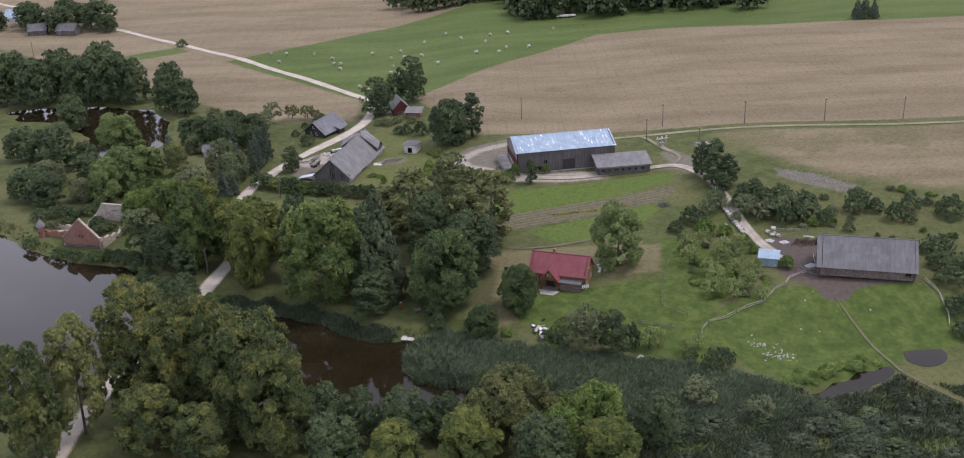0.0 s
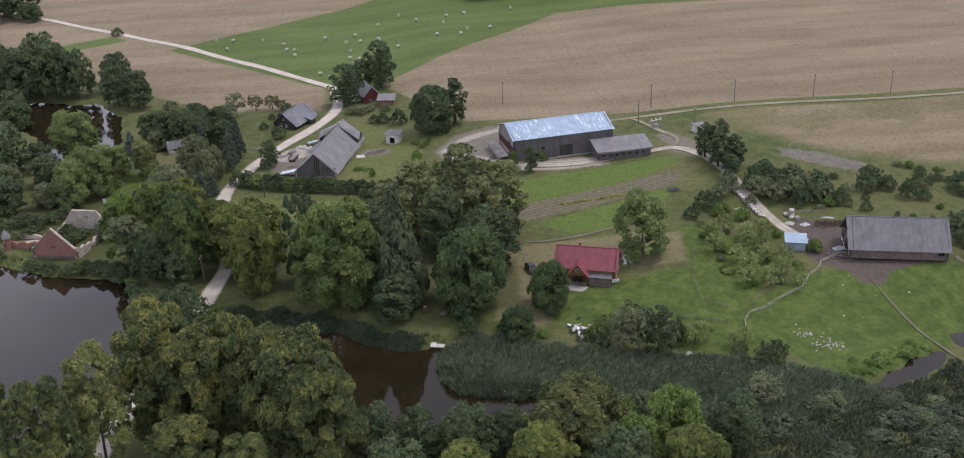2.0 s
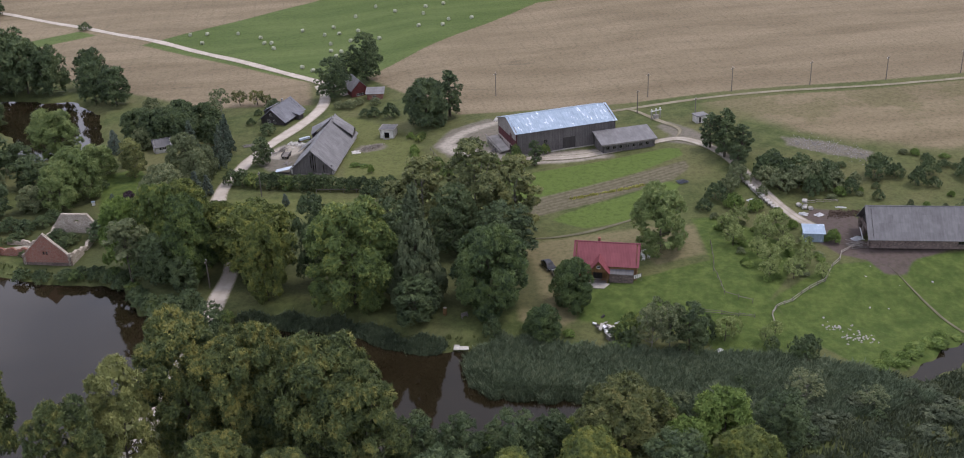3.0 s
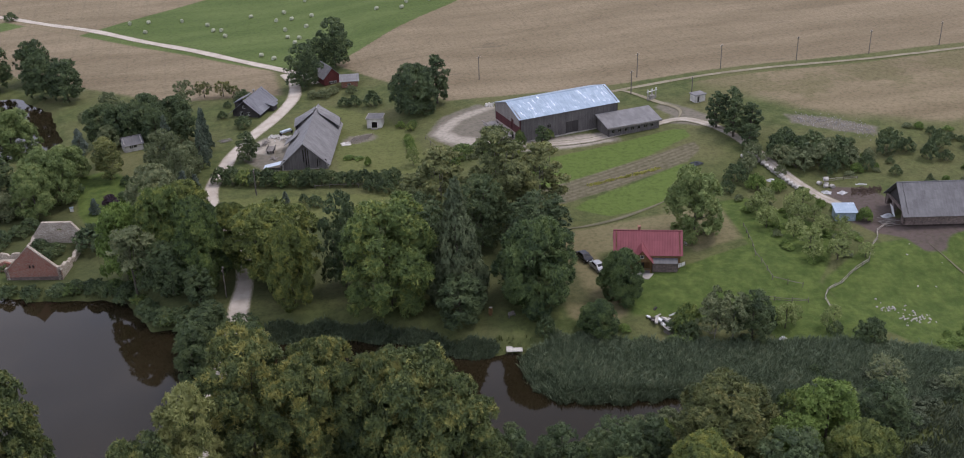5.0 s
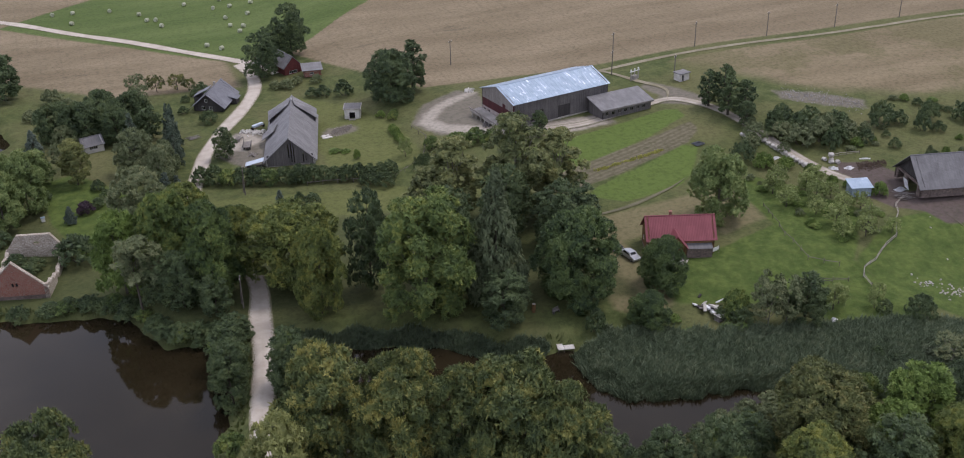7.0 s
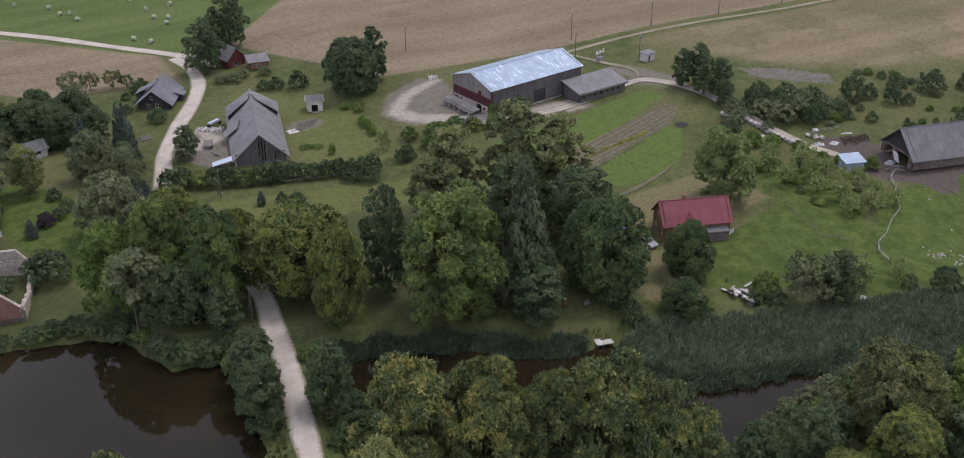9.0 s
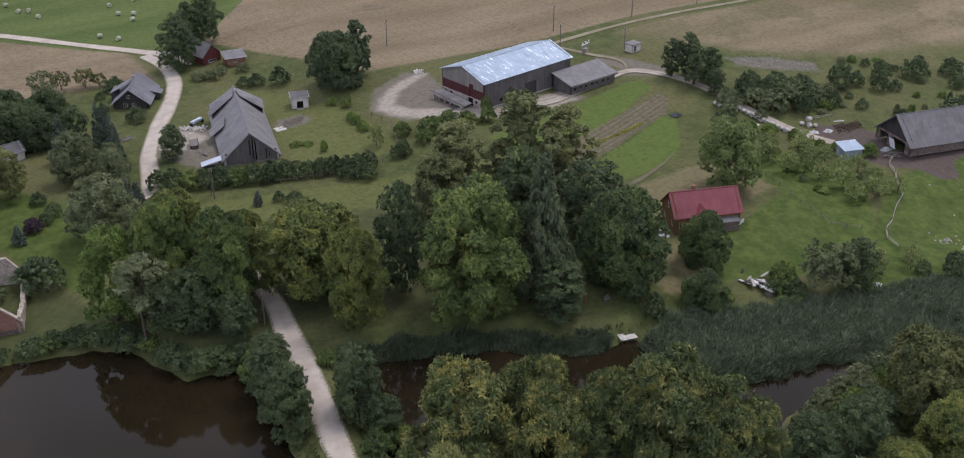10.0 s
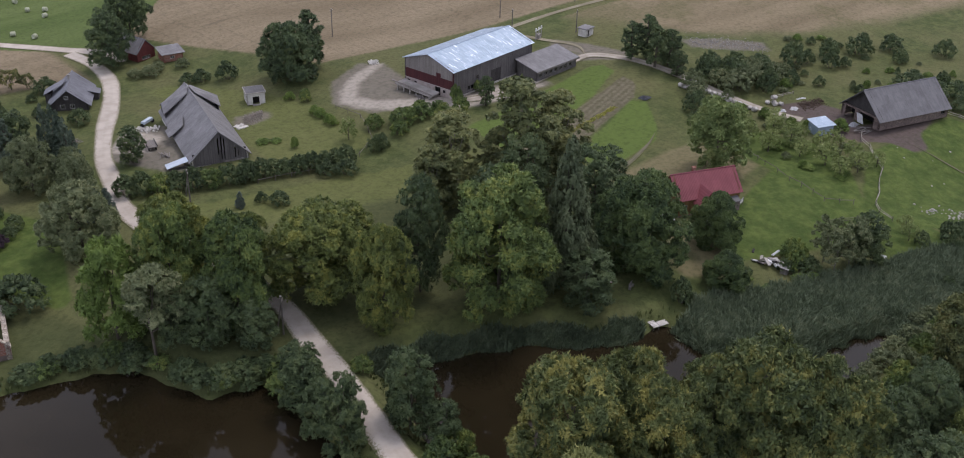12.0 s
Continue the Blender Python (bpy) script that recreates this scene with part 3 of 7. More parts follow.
def pond(name, poly, level, label):
    cx, cy = np.mean(poly, axis=0)
    bm = bmesh.new()
    pts = smoothed(poly + poly[:1], 4)[:-1]
    out = []
    for px, py in pts:
        d = math.hypot(px - cx, py - cy)
        out.append(bm.verts.new((px + (px - cx) / d * 2.5, py + (py - cy) / d * 2.5, level)))
    f = bm.faces.new(out)
    if f.normal.z < 0:
        f.normal_flip()
    bmesh.ops.triangulate(bm, faces=bm.faces[:])
    me = bpy.data.meshes.new(name)
    bm.to_mesh(me)
    bm.free()
    me.materials.append(WATER)
    return tagged(new(name, me), label, "water", kind="structure")


pond("water_1", LEFT_POND, -3.0, "still brown mill pond reflecting the sky")
pond("water_2", NEAR_POND, -3.0, "still brown pond with a reed edge")
pond("water_3", RIGHT_POND, -4.9, "small pasture pond")
pond("water_4", RIGHT_POOL, -4.7, "small pasture pool")
pond("water_5", BACK_POND, -2.2, "wooded back pond")


# ---- trees ----
def leaf_cloud(rng, centres, radii, per, size, flat=0.75, droop=0.0, up=0.35):
    """Leaf sprays on the skins of many lobes: bent quads."""
    c = np.repeat(centres, per, 0)
    r = np.repeat(radii, per)
    n = rng.normal(size=(len(c), 3))
    n[:, 2] += up
    n /= np.linalg.norm(n, axis=1, keepdims=True)
    p = c + n * (r * (rng.uniform(0.68, 1.02, len(c)) + rng.exponential(0.13, len(c))))[:, None] * np.array([1, 1, flat])
    p[:, 2] -= droop * rng.uniform(0, 1, len(c)) * r
    nn = n + rng.normal(scale=0.42, size=n.shape)
    nn[:, 2] += 0.25
    nn /= np.linalg.norm(nn, axis=1, keepdims=True)
    t = np.cross(nn, rng.normal(size=n.shape))
    t /= np.linalg.norm(t, axis=1, keepdims=True)
    b = np.cross(nn, t)
    if droop:
        b = b * 0.5
        b[:, 2] -= 0.8
        b /= np.linalg.norm(b, axis=1, keepdims=True)
    s = (size * rng.uniform(0.6, 1.35, len(c)))[:, None]
    k = nn * s * 0.22
    v = np.stack([p - t * s * 0.5, p - b * s * 0.62 + k, p + t * s * 0.5, p + b * s * 0.62 + k], 1).reshape(-1, 3)
    return v, np.arange(len(v)).reshape(-1, 4)


def crown_lobes(rng, kind, h, r):
    """Centres, radii and outward directions of the lobes that make a crown of height h and radius r."""
    out, rad, way = [], [], []

    def lobe(a, q, z, size, rise=0.35):
        out.append((q * math.cos(a), q * math.sin(a), z))
        rad.append(size)
        w = np.array([math.cos(a) * q / r, math.sin(a) * q / r, rise + (z / h - 0.5)])
        way.append(w / np.linalg.norm(w))

    if kind in ("round", "wide", "open"):
        base, m = {"round": (0.12, 44), "wide": (0.16, 40), "open": (0.3, 26)}[kind]
        for k in range(m):
            u = (k + rng.uniform(0.1, 0.9)) / m
            a = k * 2.39996 + rng.uniform(-0.5, 0.5)
            w = math.sin(math.pi * (0.22 + 0.72 * u ** 1.15)) ** 0.42
            size = r * rng.uniform(0.17, 0.4) * (0.8 if kind == "open" else 1)
            reach = max(0.0, r * w * rng.uniform(0.8, 1.12) * (1 + 0.1 * math.sin(2 * a + h) + 0.07 * math.sin(5 * a + 1)) - 0.85 * size)
            lobe(a, reach, h * (base + (0.9 - base) * u) - 0.2 * size, size)
        for k in range(m // 4):
            lobe(rng.uniform(0, 6.28), r * rng.uniform(0.1, 0.45), h * rng.uniform(0.3, 0.84), r * rng.uniform(0.2, 0.32))
    elif kind == "cone":
        for k in range(70):
            u = (k + rng.uniform(0, 1)) / 70
            q = r * (1 - u) ** 0.8 * rng.uniform(0.5, 0.95)
            lobe(k * 2.39996 + rng.uniform(-0.4, 0.4), q, h * (0.1 + 0.86 * u), r * (0.12 + 0.2 * (1 - u)), 0.1)
    elif kind == "column":
        for k in range(52):
            u = (k + rng.uniform(0, 1)) / 52
            q = r * (math.sin(math.pi * (0.16 + 0.8 * u)) ** 0.7) * rng.uniform(0.25, 0.85)
            lobe(k * 2.39996 + rng.uniform(-0.7, 0.7), q, h * (0.12 + 0.82 * u) * rng.uniform(0.94, 1.05), r * rng.uniform(0.18, 0.32), 0.2)
    elif kind == "pine":
        for k in range(24):
            u = rng.uniform(0, 1)
            lobe(rng.uniform(0, 6.28), r * rng.uniform(0.2, 0.9) * (1 - 0.5 * u), h * (0.5 + 0.44 * u), r * rng.uniform(0.2, 0.34))
    else:  # bush
        for k in range(18):
            u = (k + rng.uniform(0, 1)) / 18
            lobe(k * 2.39996, r * rng.uniform(0.45, 0.8) * (1 - 0.6 * u * u), h * (0.2 + 0.54 * u), r * rng.uniform(0.24, 0.38))
    return np.array(out), np.array(rad), np.array(way)


def leaf_clumps(rng, lobes, rad, way, n_clumps, leaves, size, droop=0.0, flat=0.68):
    """Clumps of pointed leaf sprays on the outer skins of the lobes, none inside another lobe."""
    share = rad ** 2 / np.sum(rad ** 2)
    k = rng.choice(len(lobes), int(n_clumps * 2.4), p=share)
    n = rng.normal(size=(len(k), 3)) + way[k] * 1.1 + np.array([0, 0, 0.5])
    n /= np.linalg.norm(n, axis=1, keepdims=True)
    c = lobes[k] + n * rad[k][:, None] * np.array([1, 1, flat])
    gap = np.linalg.norm((c[:, None] - lobes[None]) / np.array([1, 1, flat]), axis=2) / rad[None]
    gap[np.arange(len(k)), k] = 9
    free = gap.min(1) > 0.86
    c, n, q = c[free][:n_clumps], n[free][:n_clumps], rad[k][free][:n_clumps]
    spread = np.clip(0.32 * q, 0.25, 0.7) * rng.uniform(0.6, 1.35, len(c))
    c, n, spread = np.repeat(c, leaves, 0), np.repeat(n, leaves, 0), np.repeat(spread, leaves)
    off = rng.normal(size=c.shape) + n * 0.5
    off /= np.linalg.norm(off, axis=1, keepdims=True)
    p = c + off * (spread * rng.uniform(0.2, 1, len(c)) ** 0.7)[:, None] * np.array([1, 1, 0.75])
    if droop:
        p[:, 2] -= droop * spread * 3.2 * rng.uniform(0, 1, len(c)) ** 1.5
    b = off * 0.7 + rng.normal(scale=0.5, size=c.shape)
    b[:, 2] -= 0.15 + 1.4 * droop
    b /= np.linalg.norm(b, axis=1, keepdims=True)
    nn = n * 0.7 + off * 0.3 + rng.normal(scale=0.4, size=c.shape)
    nn[:, 2] += 0.4
    t = np.cross(b, nn)
    t /= np.linalg.norm(t, axis=1, keepdims=True)
    s = (size * rng.uniform(0.6, 1.4, len(c)))[:, None]
    v = np.stack([p - t * s * 0.34 - b * s * 0.4, p + t * s * 0.34 - b * s * 0.4, p + b * s], 1).reshape(-1, 3)
    return v, np.arange(len(v)).reshape(-1, 3)


TREES = {}


def tree_model(key, kind, leaf, h, r, clumps, leaves, size, seed, droop=0.0, bark=None, stem=0.3, name="tree"):
    """One tree at the origin: its trunk with limbs, and its crown."""
    rng = np.random.default_rng(seed)
    root = new(name)
    lobes, rad, way = crown_lobes(rng, kind, h, r)
    v, f = leaf_clumps(rng, lobes, rad, way, clumps, leaves, size, droop)
    kr, kz = r / np.percentile(np.hypot(v[:, 0], v[:, 1]), 97), h / np.percentile(v[:, 2], 99.7)
    v, lobes, rad = v * np.array([kr, kr, kz]), lobes * np.array([kr, kr, kz]), rad * kr
    bm = bmesh.new()
    if kind != "bush":
        top = h * (0.9 if kind in ("cone", "column") else 0.62)
        lean = rng.normal(scale=0.02 * h, size=2)
        add_tube(bm, [(0, 0, -0.4), (0, 0, 0.3), (lean[0] * 0.4, lean[1] * 0.4, top * 0.45), (lean[0], lean[1], top)],
                 [stem * 1.35, stem, stem * 0.75, stem * 0.2], 7)
        for k in rng.choice(len(lobes), min(9, len(lobes)), replace=False):
            c = lobes[k]
            z0 = max(1.2, min(c[2] * 0.62, top * 0.8))
            add_tube(bm, [(lean[0] * z0 / top, lean[1] * z0 / top, z0), tuple(0.55 * c + np.array([0, 0, 0.25 * z0])), tuple(c)], [stem * 0.4, stem * 0.22, 0.05], 5)
    else:
        for k in range(5):
            c = lobes[k]
            add_tube(bm, [(0.1 * c[0], 0.1 * c[1], -0.3), tuple(c * np.array([0.5, 0.5, 0.5])), tuple(c)], [0.07, 0.05, 0.02], 5)
    part("trunk", bm, bark or BARK, root)
    crown = new("crown", mesh_of("crown", v, f, LEAF[leaf]))
    crown.parent = root
    hb = bmesh.new()
    thick = {"open": 0.45, "pine": 0.5, "column": 0.62}.get(kind, 0.64)
    for c, q in zip(lobes, rad * thick):
        m = Matrix.Translation(c) @ Matrix.Diagonal((q, q, q * 0.7, 1))
        bmesh.ops.create_icosphere(hb, subdivisions=1, radius=1.0, matrix=m)
    part("inner_foliage", hb, LEAF[leaf], crown)
    TREES[key] = (root, h, r)
    return root


used = set()


def plant(key, x, y, h, r, label, category="tree", group="", turn=None, z=None):
    """A copy of a model scaled to height h and crown radius r."""
    root, h0, r0 = TREES[key]
    z = gz(x, y) if z is None else z
    turn = (x * 37 + y * 53) % 360 if turn is None else turn
    m = pose(x, y, z, 0, 0, turn)
    if key in used:
        k = root.scale
        ob = copy_thing(root, m @ Matrix.Diagonal((r / r0 / k.x, r / r0 / k.y, h / h0 / k.z, 1)))
    else:
        used.add(key)
        root.matrix_basis = m @ Matrix.Diagonal((r / r0, r / r0, h / h0, 1))
        ob = root
    return tagged(ob, label, category, group)


# models: key, crown form, leaves, height, radius, clumps, sprays per clump, spray size
tree_model("maple_a", "round", "maple", 20, 8, 1700, 22, 0.38, 1)
tree_model("maple_c", "round", "park", 16, 8, 1600, 22, 0.36, 28)
tree_model("maple_b", "wide", "lime", 18, 8, 1600, 22, 0.38, 2)
tree_model("dark_a", "round", "dark", 18, 6.5, 760, 15, 0.4, 3)
tree_model("far_a", "round", "dark", 14, 6, 450, 10, 0.62, 23)
tree_model("dark_b", "wide", "dark", 12, 7, 900, 16, 0.42, 4)
tree_model("olive_a", "round", "olive", 22, 7.5, 1900, 24, 0.34, 5)
tree_model("olive_b", "wide", "olive", 20, 7.5, 1900, 24, 0.34, 6)
tree_model("rust_a", "round", "rust", 15, 7.5, 1800, 22, 0.33, 7)
tree_model("birch_a", "column", "birch", 20, 5, 1000, 20, 0.36, 8, 0.35, WHITE_BARK, 0.2)
tree_model("weeping_a", "cone", "weep", 22, 5.5, 1200, 22, 0.4, 9, 0.8, BARK, 0.3)
tree_model("spruce_a", "cone", "needle", 14, 3, 420, 12, 0.42, 10, 0.5, BARK, 0.2)
tree_model("blue_a", "cone", "spruce", 9, 2.6, 300, 12, 0.38, 11, 0.4, BARK, 0.15)
tree_model("pine_a", "pine", "silver", 17, 5.5, 420, 16, 0.4, 12, 0, BARK, 0.28)
tree_model("poplar_a", "column", "dark", 10, 2.5, 420, 14, 0.28, 13)
tree_model("silver_a", "wide", "silver", 12, 6.5, 850, 16, 0.36, 14)
tree_model("pale_a", "round", "pale", 20, 6, 1300, 20, 0.34, 27)
tree_model("bright_a", "round", "bright", 13, 5, 700, 16, 0.4, 15)
tree_model("fruit_a", "open", "apple", 5, 2.8, 190, 14, 0.26, 16, 0, BARK, 0.13)
tree_model("fruit_b", "open", "apple", 5, 2.8, 160, 14, 0.26, 17, 0, BARK, 0.13)
tree_model("fruit_c", "open", "rust", 5, 2.8, 170, 14, 0.26, 29, 0, BARK, 0.13)
tree_model("ash_a", "round", "ash", 14, 6.0, 900, 18, 0.36, 25)
tree_model("alder_a", "open", "silver", 8, 3.5, 240, 14, 0.28, 24, 0, WHITE_BARK, 0.1)
tree_model("bush_a", "bush", "dark", 4, 3, 150, 12, 0.29, 18, name="bush")
tree_model("bush_b", "bush", "maple", 3, 2.5, 170, 12, 0.25, 19, name="bush")
tree_model("bush_c", "bush", "silver", 3.5, 3, 125, 12, 0.27, 20, name="bush")
tree_model("bush_e", "bush", "sedge", 3, 3, 110, 14, 0.24, 30, name="bush")
tree_model("bush_d", "bush", "bright", 2, 1.8, 130, 11, 0.2, 21, name="bush")

PARK_GROUP, DAM, CLUMP, SHORE = "park trees by the pond", "trees on the dam", "trees on the near bank", "alders on the near shore"
BROAD = "tall broadleaf tree with a dense green crown"
# the park
plant("maple_a", -33.4, 203.2, 21.3, 8.6, "broad old maple with a dense lobed green crown", group=PARK_GROUP)
plant("dark_a", -39.8, 213.5, 19.6, 4.2, "dark slender tree in the park", group=PARK_GROUP)
plant("weeping_a", -21.6, 201.4, 23.8, 5.6, "tall weeping tree with grey-green hanging twigs", group=PARK_GROUP)
plant("dark_a", -22.5, 195.6, 9.0, 5.0, "low dark tree under the weeping tree", group=PARK_GROUP)
plant("maple_c", -8.3, 198.4, 15.9, 8.0, "rounded maple with a dense green crown", group=PARK_GROUP)
plant("dark_a", -2.6, 213.4, 14.0, 6.6, BROAD, group=PARK_GROUP)
plant("birch_a", -6.1, 228.3, 21.5, 6.8, "tall birch with hanging olive foliage", group=PARK_GROUP)
plant("birch_a", 2.4, 227.5, 17.4, 5.8, "tall birch with hanging olive foliage", group=PARK_GROUP)
plant("birch_a", -16.6, 234.0, 16.6, 6.2, "birch with thin olive foliage", group=PARK_GROUP)
plant("birch_a", -23.0, 231.5, 13.0, 4.4, "birch with thin olive foliage", group=PARK_GROUP)
plant("dark_a", -11.5, 221.5, 15.5, 5.6, BROAD, group=PARK_GROUP)
plant("dark_a", -25.0, 214.0, 16.0, 5.6, BROAD, group=PARK_GROUP)
plant("maple_b", -51.4, 221.2, 15.6, 8.6, "broad yellowish-green maple beside the road", group=PARK_GROUP)
plant("maple_b", -49.8, 209.2, 16.6, 4.6, "slender yellow-green tree beside the road", group=PARK_GROUP)
plant("maple_b", -66.5, 237.5, 15.0, 6.0, BROAD, group=PARK_GROUP)
plant("maple_a", -71.5, 229.5, 18.2, 4.8, BROAD, group=PARK_GROUP)
plant("bright_a", -79.0, 232.0, 15.8, 4.8, "fresh green tree by the mill pond", group=PARK_GROUP)
plant("pine_a", -77.2, 224.0, 15.0, 4.8, "old pine with a leaning trunk", group=PARK_GROUP)
plant("maple_a", -65.0, 222.8, 17.6, 5.6, "leafy maple arching over the road", group=PARK_GROUP)
plant("silver_a", -73.4, 256.8, 11.8, 6.1, "rounded grey-green willow by the road", group=PARK_GROUP)
plant("dark_a", -26.8, 208.5, 15.0, 5.0, "dark broadleaf tree in the park", group=PARK_GROUP)
plant("maple_b", -59.5, 230.5, 12.5, 4.8, "dark tree beside the road", group=PARK_GROUP)
for q in ((-70.6, 220.8, 11.0, 4.2), (-73.6, 224.0, 10.0, 3.6), (-66.0, 216.5, 7.5, 3.2)):
    plant("dark_a", *q, "dark tree on the pond bank", group=PARK_GROUP)
# the dam
for q in ((-67.7, 193.6, 12.0, 3.8), (-66.2, 204.2, 8.5, 3.4), (-67.4, 199.0, 8.0, 3.0), (-64.2, 208.6, 5.8, 3.0)):
    plant("dark_a", *q, "young alder on the dam slope", group=DAM)
for q in ((-59.2, 190.9, 12.2, 4.0), (-57.6, 186.2, 8.0, 2.8)):
    plant("dark_a", *q, "young alder on the dam slope", group=DAM)
# near bank
for k, q in enumerate(((-60.2, 163.0, 23.6, 7.4), (-50.0, 164.2, 23.8, 6.0), (-53.4, 157.4, 21.6, 6.0), (-39.6, 154.2, 25.4, 7.6), (-45.4, 157.6, 23.0, 6.0),
                       (-34.2, 148.6, 20.8, 6.0), (-45.5, 143.5, 12.0, 5.0), (-55.0, 147.5, 12.5, 5.0), (-73.5, 147.0, 21.0, 5.6), (-92.5, 168.5, 23.0, 6.6), (-99.5, 163.0, 20.0, 6.0))):
    plant(("olive_a", "olive_b")[k % 2], *q, "tall olive-green broadleaf tree on the near bank", group=CLUMP)
plant("pale_a", -68.0, 154.0, 22.0, 5.0, "pale olive tree beside the road", group=CLUMP)
for q in ((-27.2, 150.5, 11.5, 4.2), (-21.0, 148.5, 11.4, 4.0), (-13.6, 146.8, 12.2, 4.3), (-7.0, 150.0, 9.0, 3.6)):
    plant("dark_a", *q, "young alder on the near shore", group=SHORE)
plant("rust_a", 3.4, 148.4, 13.4, 7.4, "rounded tree with rusting olive leaves", group=SHORE)
plant("bright_a", 17.8, 146.0, 11.6, 4.5, "bright green young tree", group=SHORE)
plant("dark_a", 27.0, 146.0, 10.0, 4.5, "dark alder by the stream", group=SHORE)
plant("bright_a", 11.5, 143.5, 9.0, 3.6, "bright green young tree", group=SHORE)
for k, q in enumerate(((-3.5, 141.0, 11.0, 5.0), (8.0, 138.5, 11.0, 5.0), (-15.0, 139.5, 10.0, 4.6), (-24.5, 140.5, 11.5, 5.0), (18.5, 138.0, 10.0, 4.8))):
    plant(("maple_b", "dark_a")[k % 2], *q, "leafy alder on the near shore", group=SHORE)
row_spots = ((-9.5, 153.0, 6.0, 3.0), (-16.5, 153.0, 5.0, 2.6), (-3.0, 155.5, 4.5, 2.6), (6.0, 157.0, 4.5, 2.6), (13.0, 158.0, 4.0, 2.6), (19.5, 157.5, 4.0, 2.4))
for q in row_spots:
    plant("bush_b", *q, "leafy alder shrub on the shore", "bush", SHORE)
# round the house
plant("maple_c", 6.7, 195.0, 9.6, 4.4, "compact dark green tree in front of the house")
plant("maple_c", -0.7, 186.8, 6.2, 3.7, "large rounded dark lilac bush", "bush")
plant("bush_a", -9.6, 188.2, 4.4, 2.0, "dark shrub by the pier", "bush")
plant("ash_a", 29.4, 212.4, 14.4, 5.9, "open ash tree on the lawn edge")
# beyond
plant("dark_b", -8.6, 298.8, 13.0, 7.0, "broad dark oak at the field edge")
plant("poplar_a", -1.8, 301.6, 13.0, 3.6, "slender tree beside the oak")
plant("dark_a", -32.4, 337.4, 13.0, 5.2, "leafy tree at the road junction")
plant("dark_a", -21.6, 350.0, 15.4, 5.2, "tall tree behind the red house")
plant("dark_a", -27.5, 349.0, 10.5, 4.0, "tree behind the red house")
plant("bush_a", -17.2, 311.0, 4.6, 2.6, "round dark shrub on the meadow", "bush")
plant("dark_a", -52.4, 283.8, 7.6, 2.7, "small round tree by the road")
for q in ((57.0, 258.5, 9.0, 2.6), (60.0, 256.5, 10.5, 2.8), (58.4, 252.5, 9.8, 2.8), (62.0, 251.5, 8.6, 2.8), (59.3, 246.8, 6.0, 2.4)):
    plant("poplar_a", *q, "dark upright tree beside the lane", group="trees beside the lane")


# ---- materials of the buildings ----
def boards(name, dark, light, width=0.16, roughness=0.85):
    """Weathered upright boards: a tone for each board, streaks along it, dark joints."""
    m = Mat(name, roughness, 0, 0.2)
    sep = m.node("SeparateXYZ", Vector=m.coord(False))
    run = m.math("ADD", sep.outputs["X"], m.math("MULTIPLY", sep.outputs["Y"], 0.997))
    k = m.math("DIVIDE", run, width)
    cell = m.math("FLOOR", k)
    comb = m.node("CombineXYZ", X=cell)
    tone = m.node("TexWhiteNoise", Vector=comb.outputs[0]).outputs["Value"]
    streak = m.noise(1.0, 4, m.coord(False), 0.6, stretch=(6, 6, 0.35))
    stain = m.noise(0.35, 3, m.coord(False))
    f = m.math("ADD", m.math("MULTIPLY", tone, 0.4), m.math("MULTIPLY", m.step(streak, 0.25, 0.75), 0.35))
    f = m.math("ADD", f, m.math("MULTIPLY", m.step(stain, 0.3, 0.7), 0.3), clamp=True)
    joint = m.math("ABSOLUTE", m.math("SUBTRACT", m.math("FRACT", k), 0.5))
    c = m.mix(f, dark, light)
    c = m.mix(m.math("MULTIPLY", m.step(joint, 0.42, 0.5), 0.7), c, tuple(q * 0.35 for q in dark))
    m.bump(m.step(joint, 0.5, 0.38), 0.5, 0.02)
    return m.color(c)


def sheets(name, dark, light, pitch=0.18, roughness=0.6, metallic=0.0, patch=None):
    """Corrugated roofing, stained down the slope, with paler or rustier sheets."""
    m = Mat(name, roughness, metallic, 0.3)
    vec = m.coord(False)
    sep = m.node("SeparateXYZ", Vector=vec)
    sx = m.math("FLOOR", m.math("DIVIDE", sep.outputs["X"], 0.95))
    sy = m.math("FLOOR", m.math("DIVIDE", sep.outputs["Y"], 1.5))
    comb = m.node("CombineXYZ", X=sx, Y=sy)
    tone = m.node("TexWhiteNoise", Vector=comb.outputs[0]).outputs["Value"]
    run = m.noise(0.9, 4, vec, 0.6, stretch=(3, 0.5, 0.5))
    moss = m.noise(0.5, 4, vec, 0.6)
    f = m.math("ADD", m.math("MULTIPLY", tone, 0.3), m.math("MULTIPLY", m.step(run, 0.25, 0.75), 0.4))
    f = m.math("ADD", f, m.math("MULTIPLY", m.step(moss, 0.35, 0.7), 0.3), clamp=True)
    c = m.mix(f, dark, light)
    if patch:
        q = m.noise(0.9, 3, vec, 0.6, stretch=(2.2, 0.5, 1))
        c = m.mix(m.math("MULTIPLY", m.step(q, 0.58, 0.68), m.step(tone, 0.35, 0.6)), c, patch)
    wave = m.math("SINE", m.math("MULTIPLY", sep.outputs["X"], 2 * math.pi / pitch))
    m.bump(wave, 0.35, 0.03)
    return m.color(c)


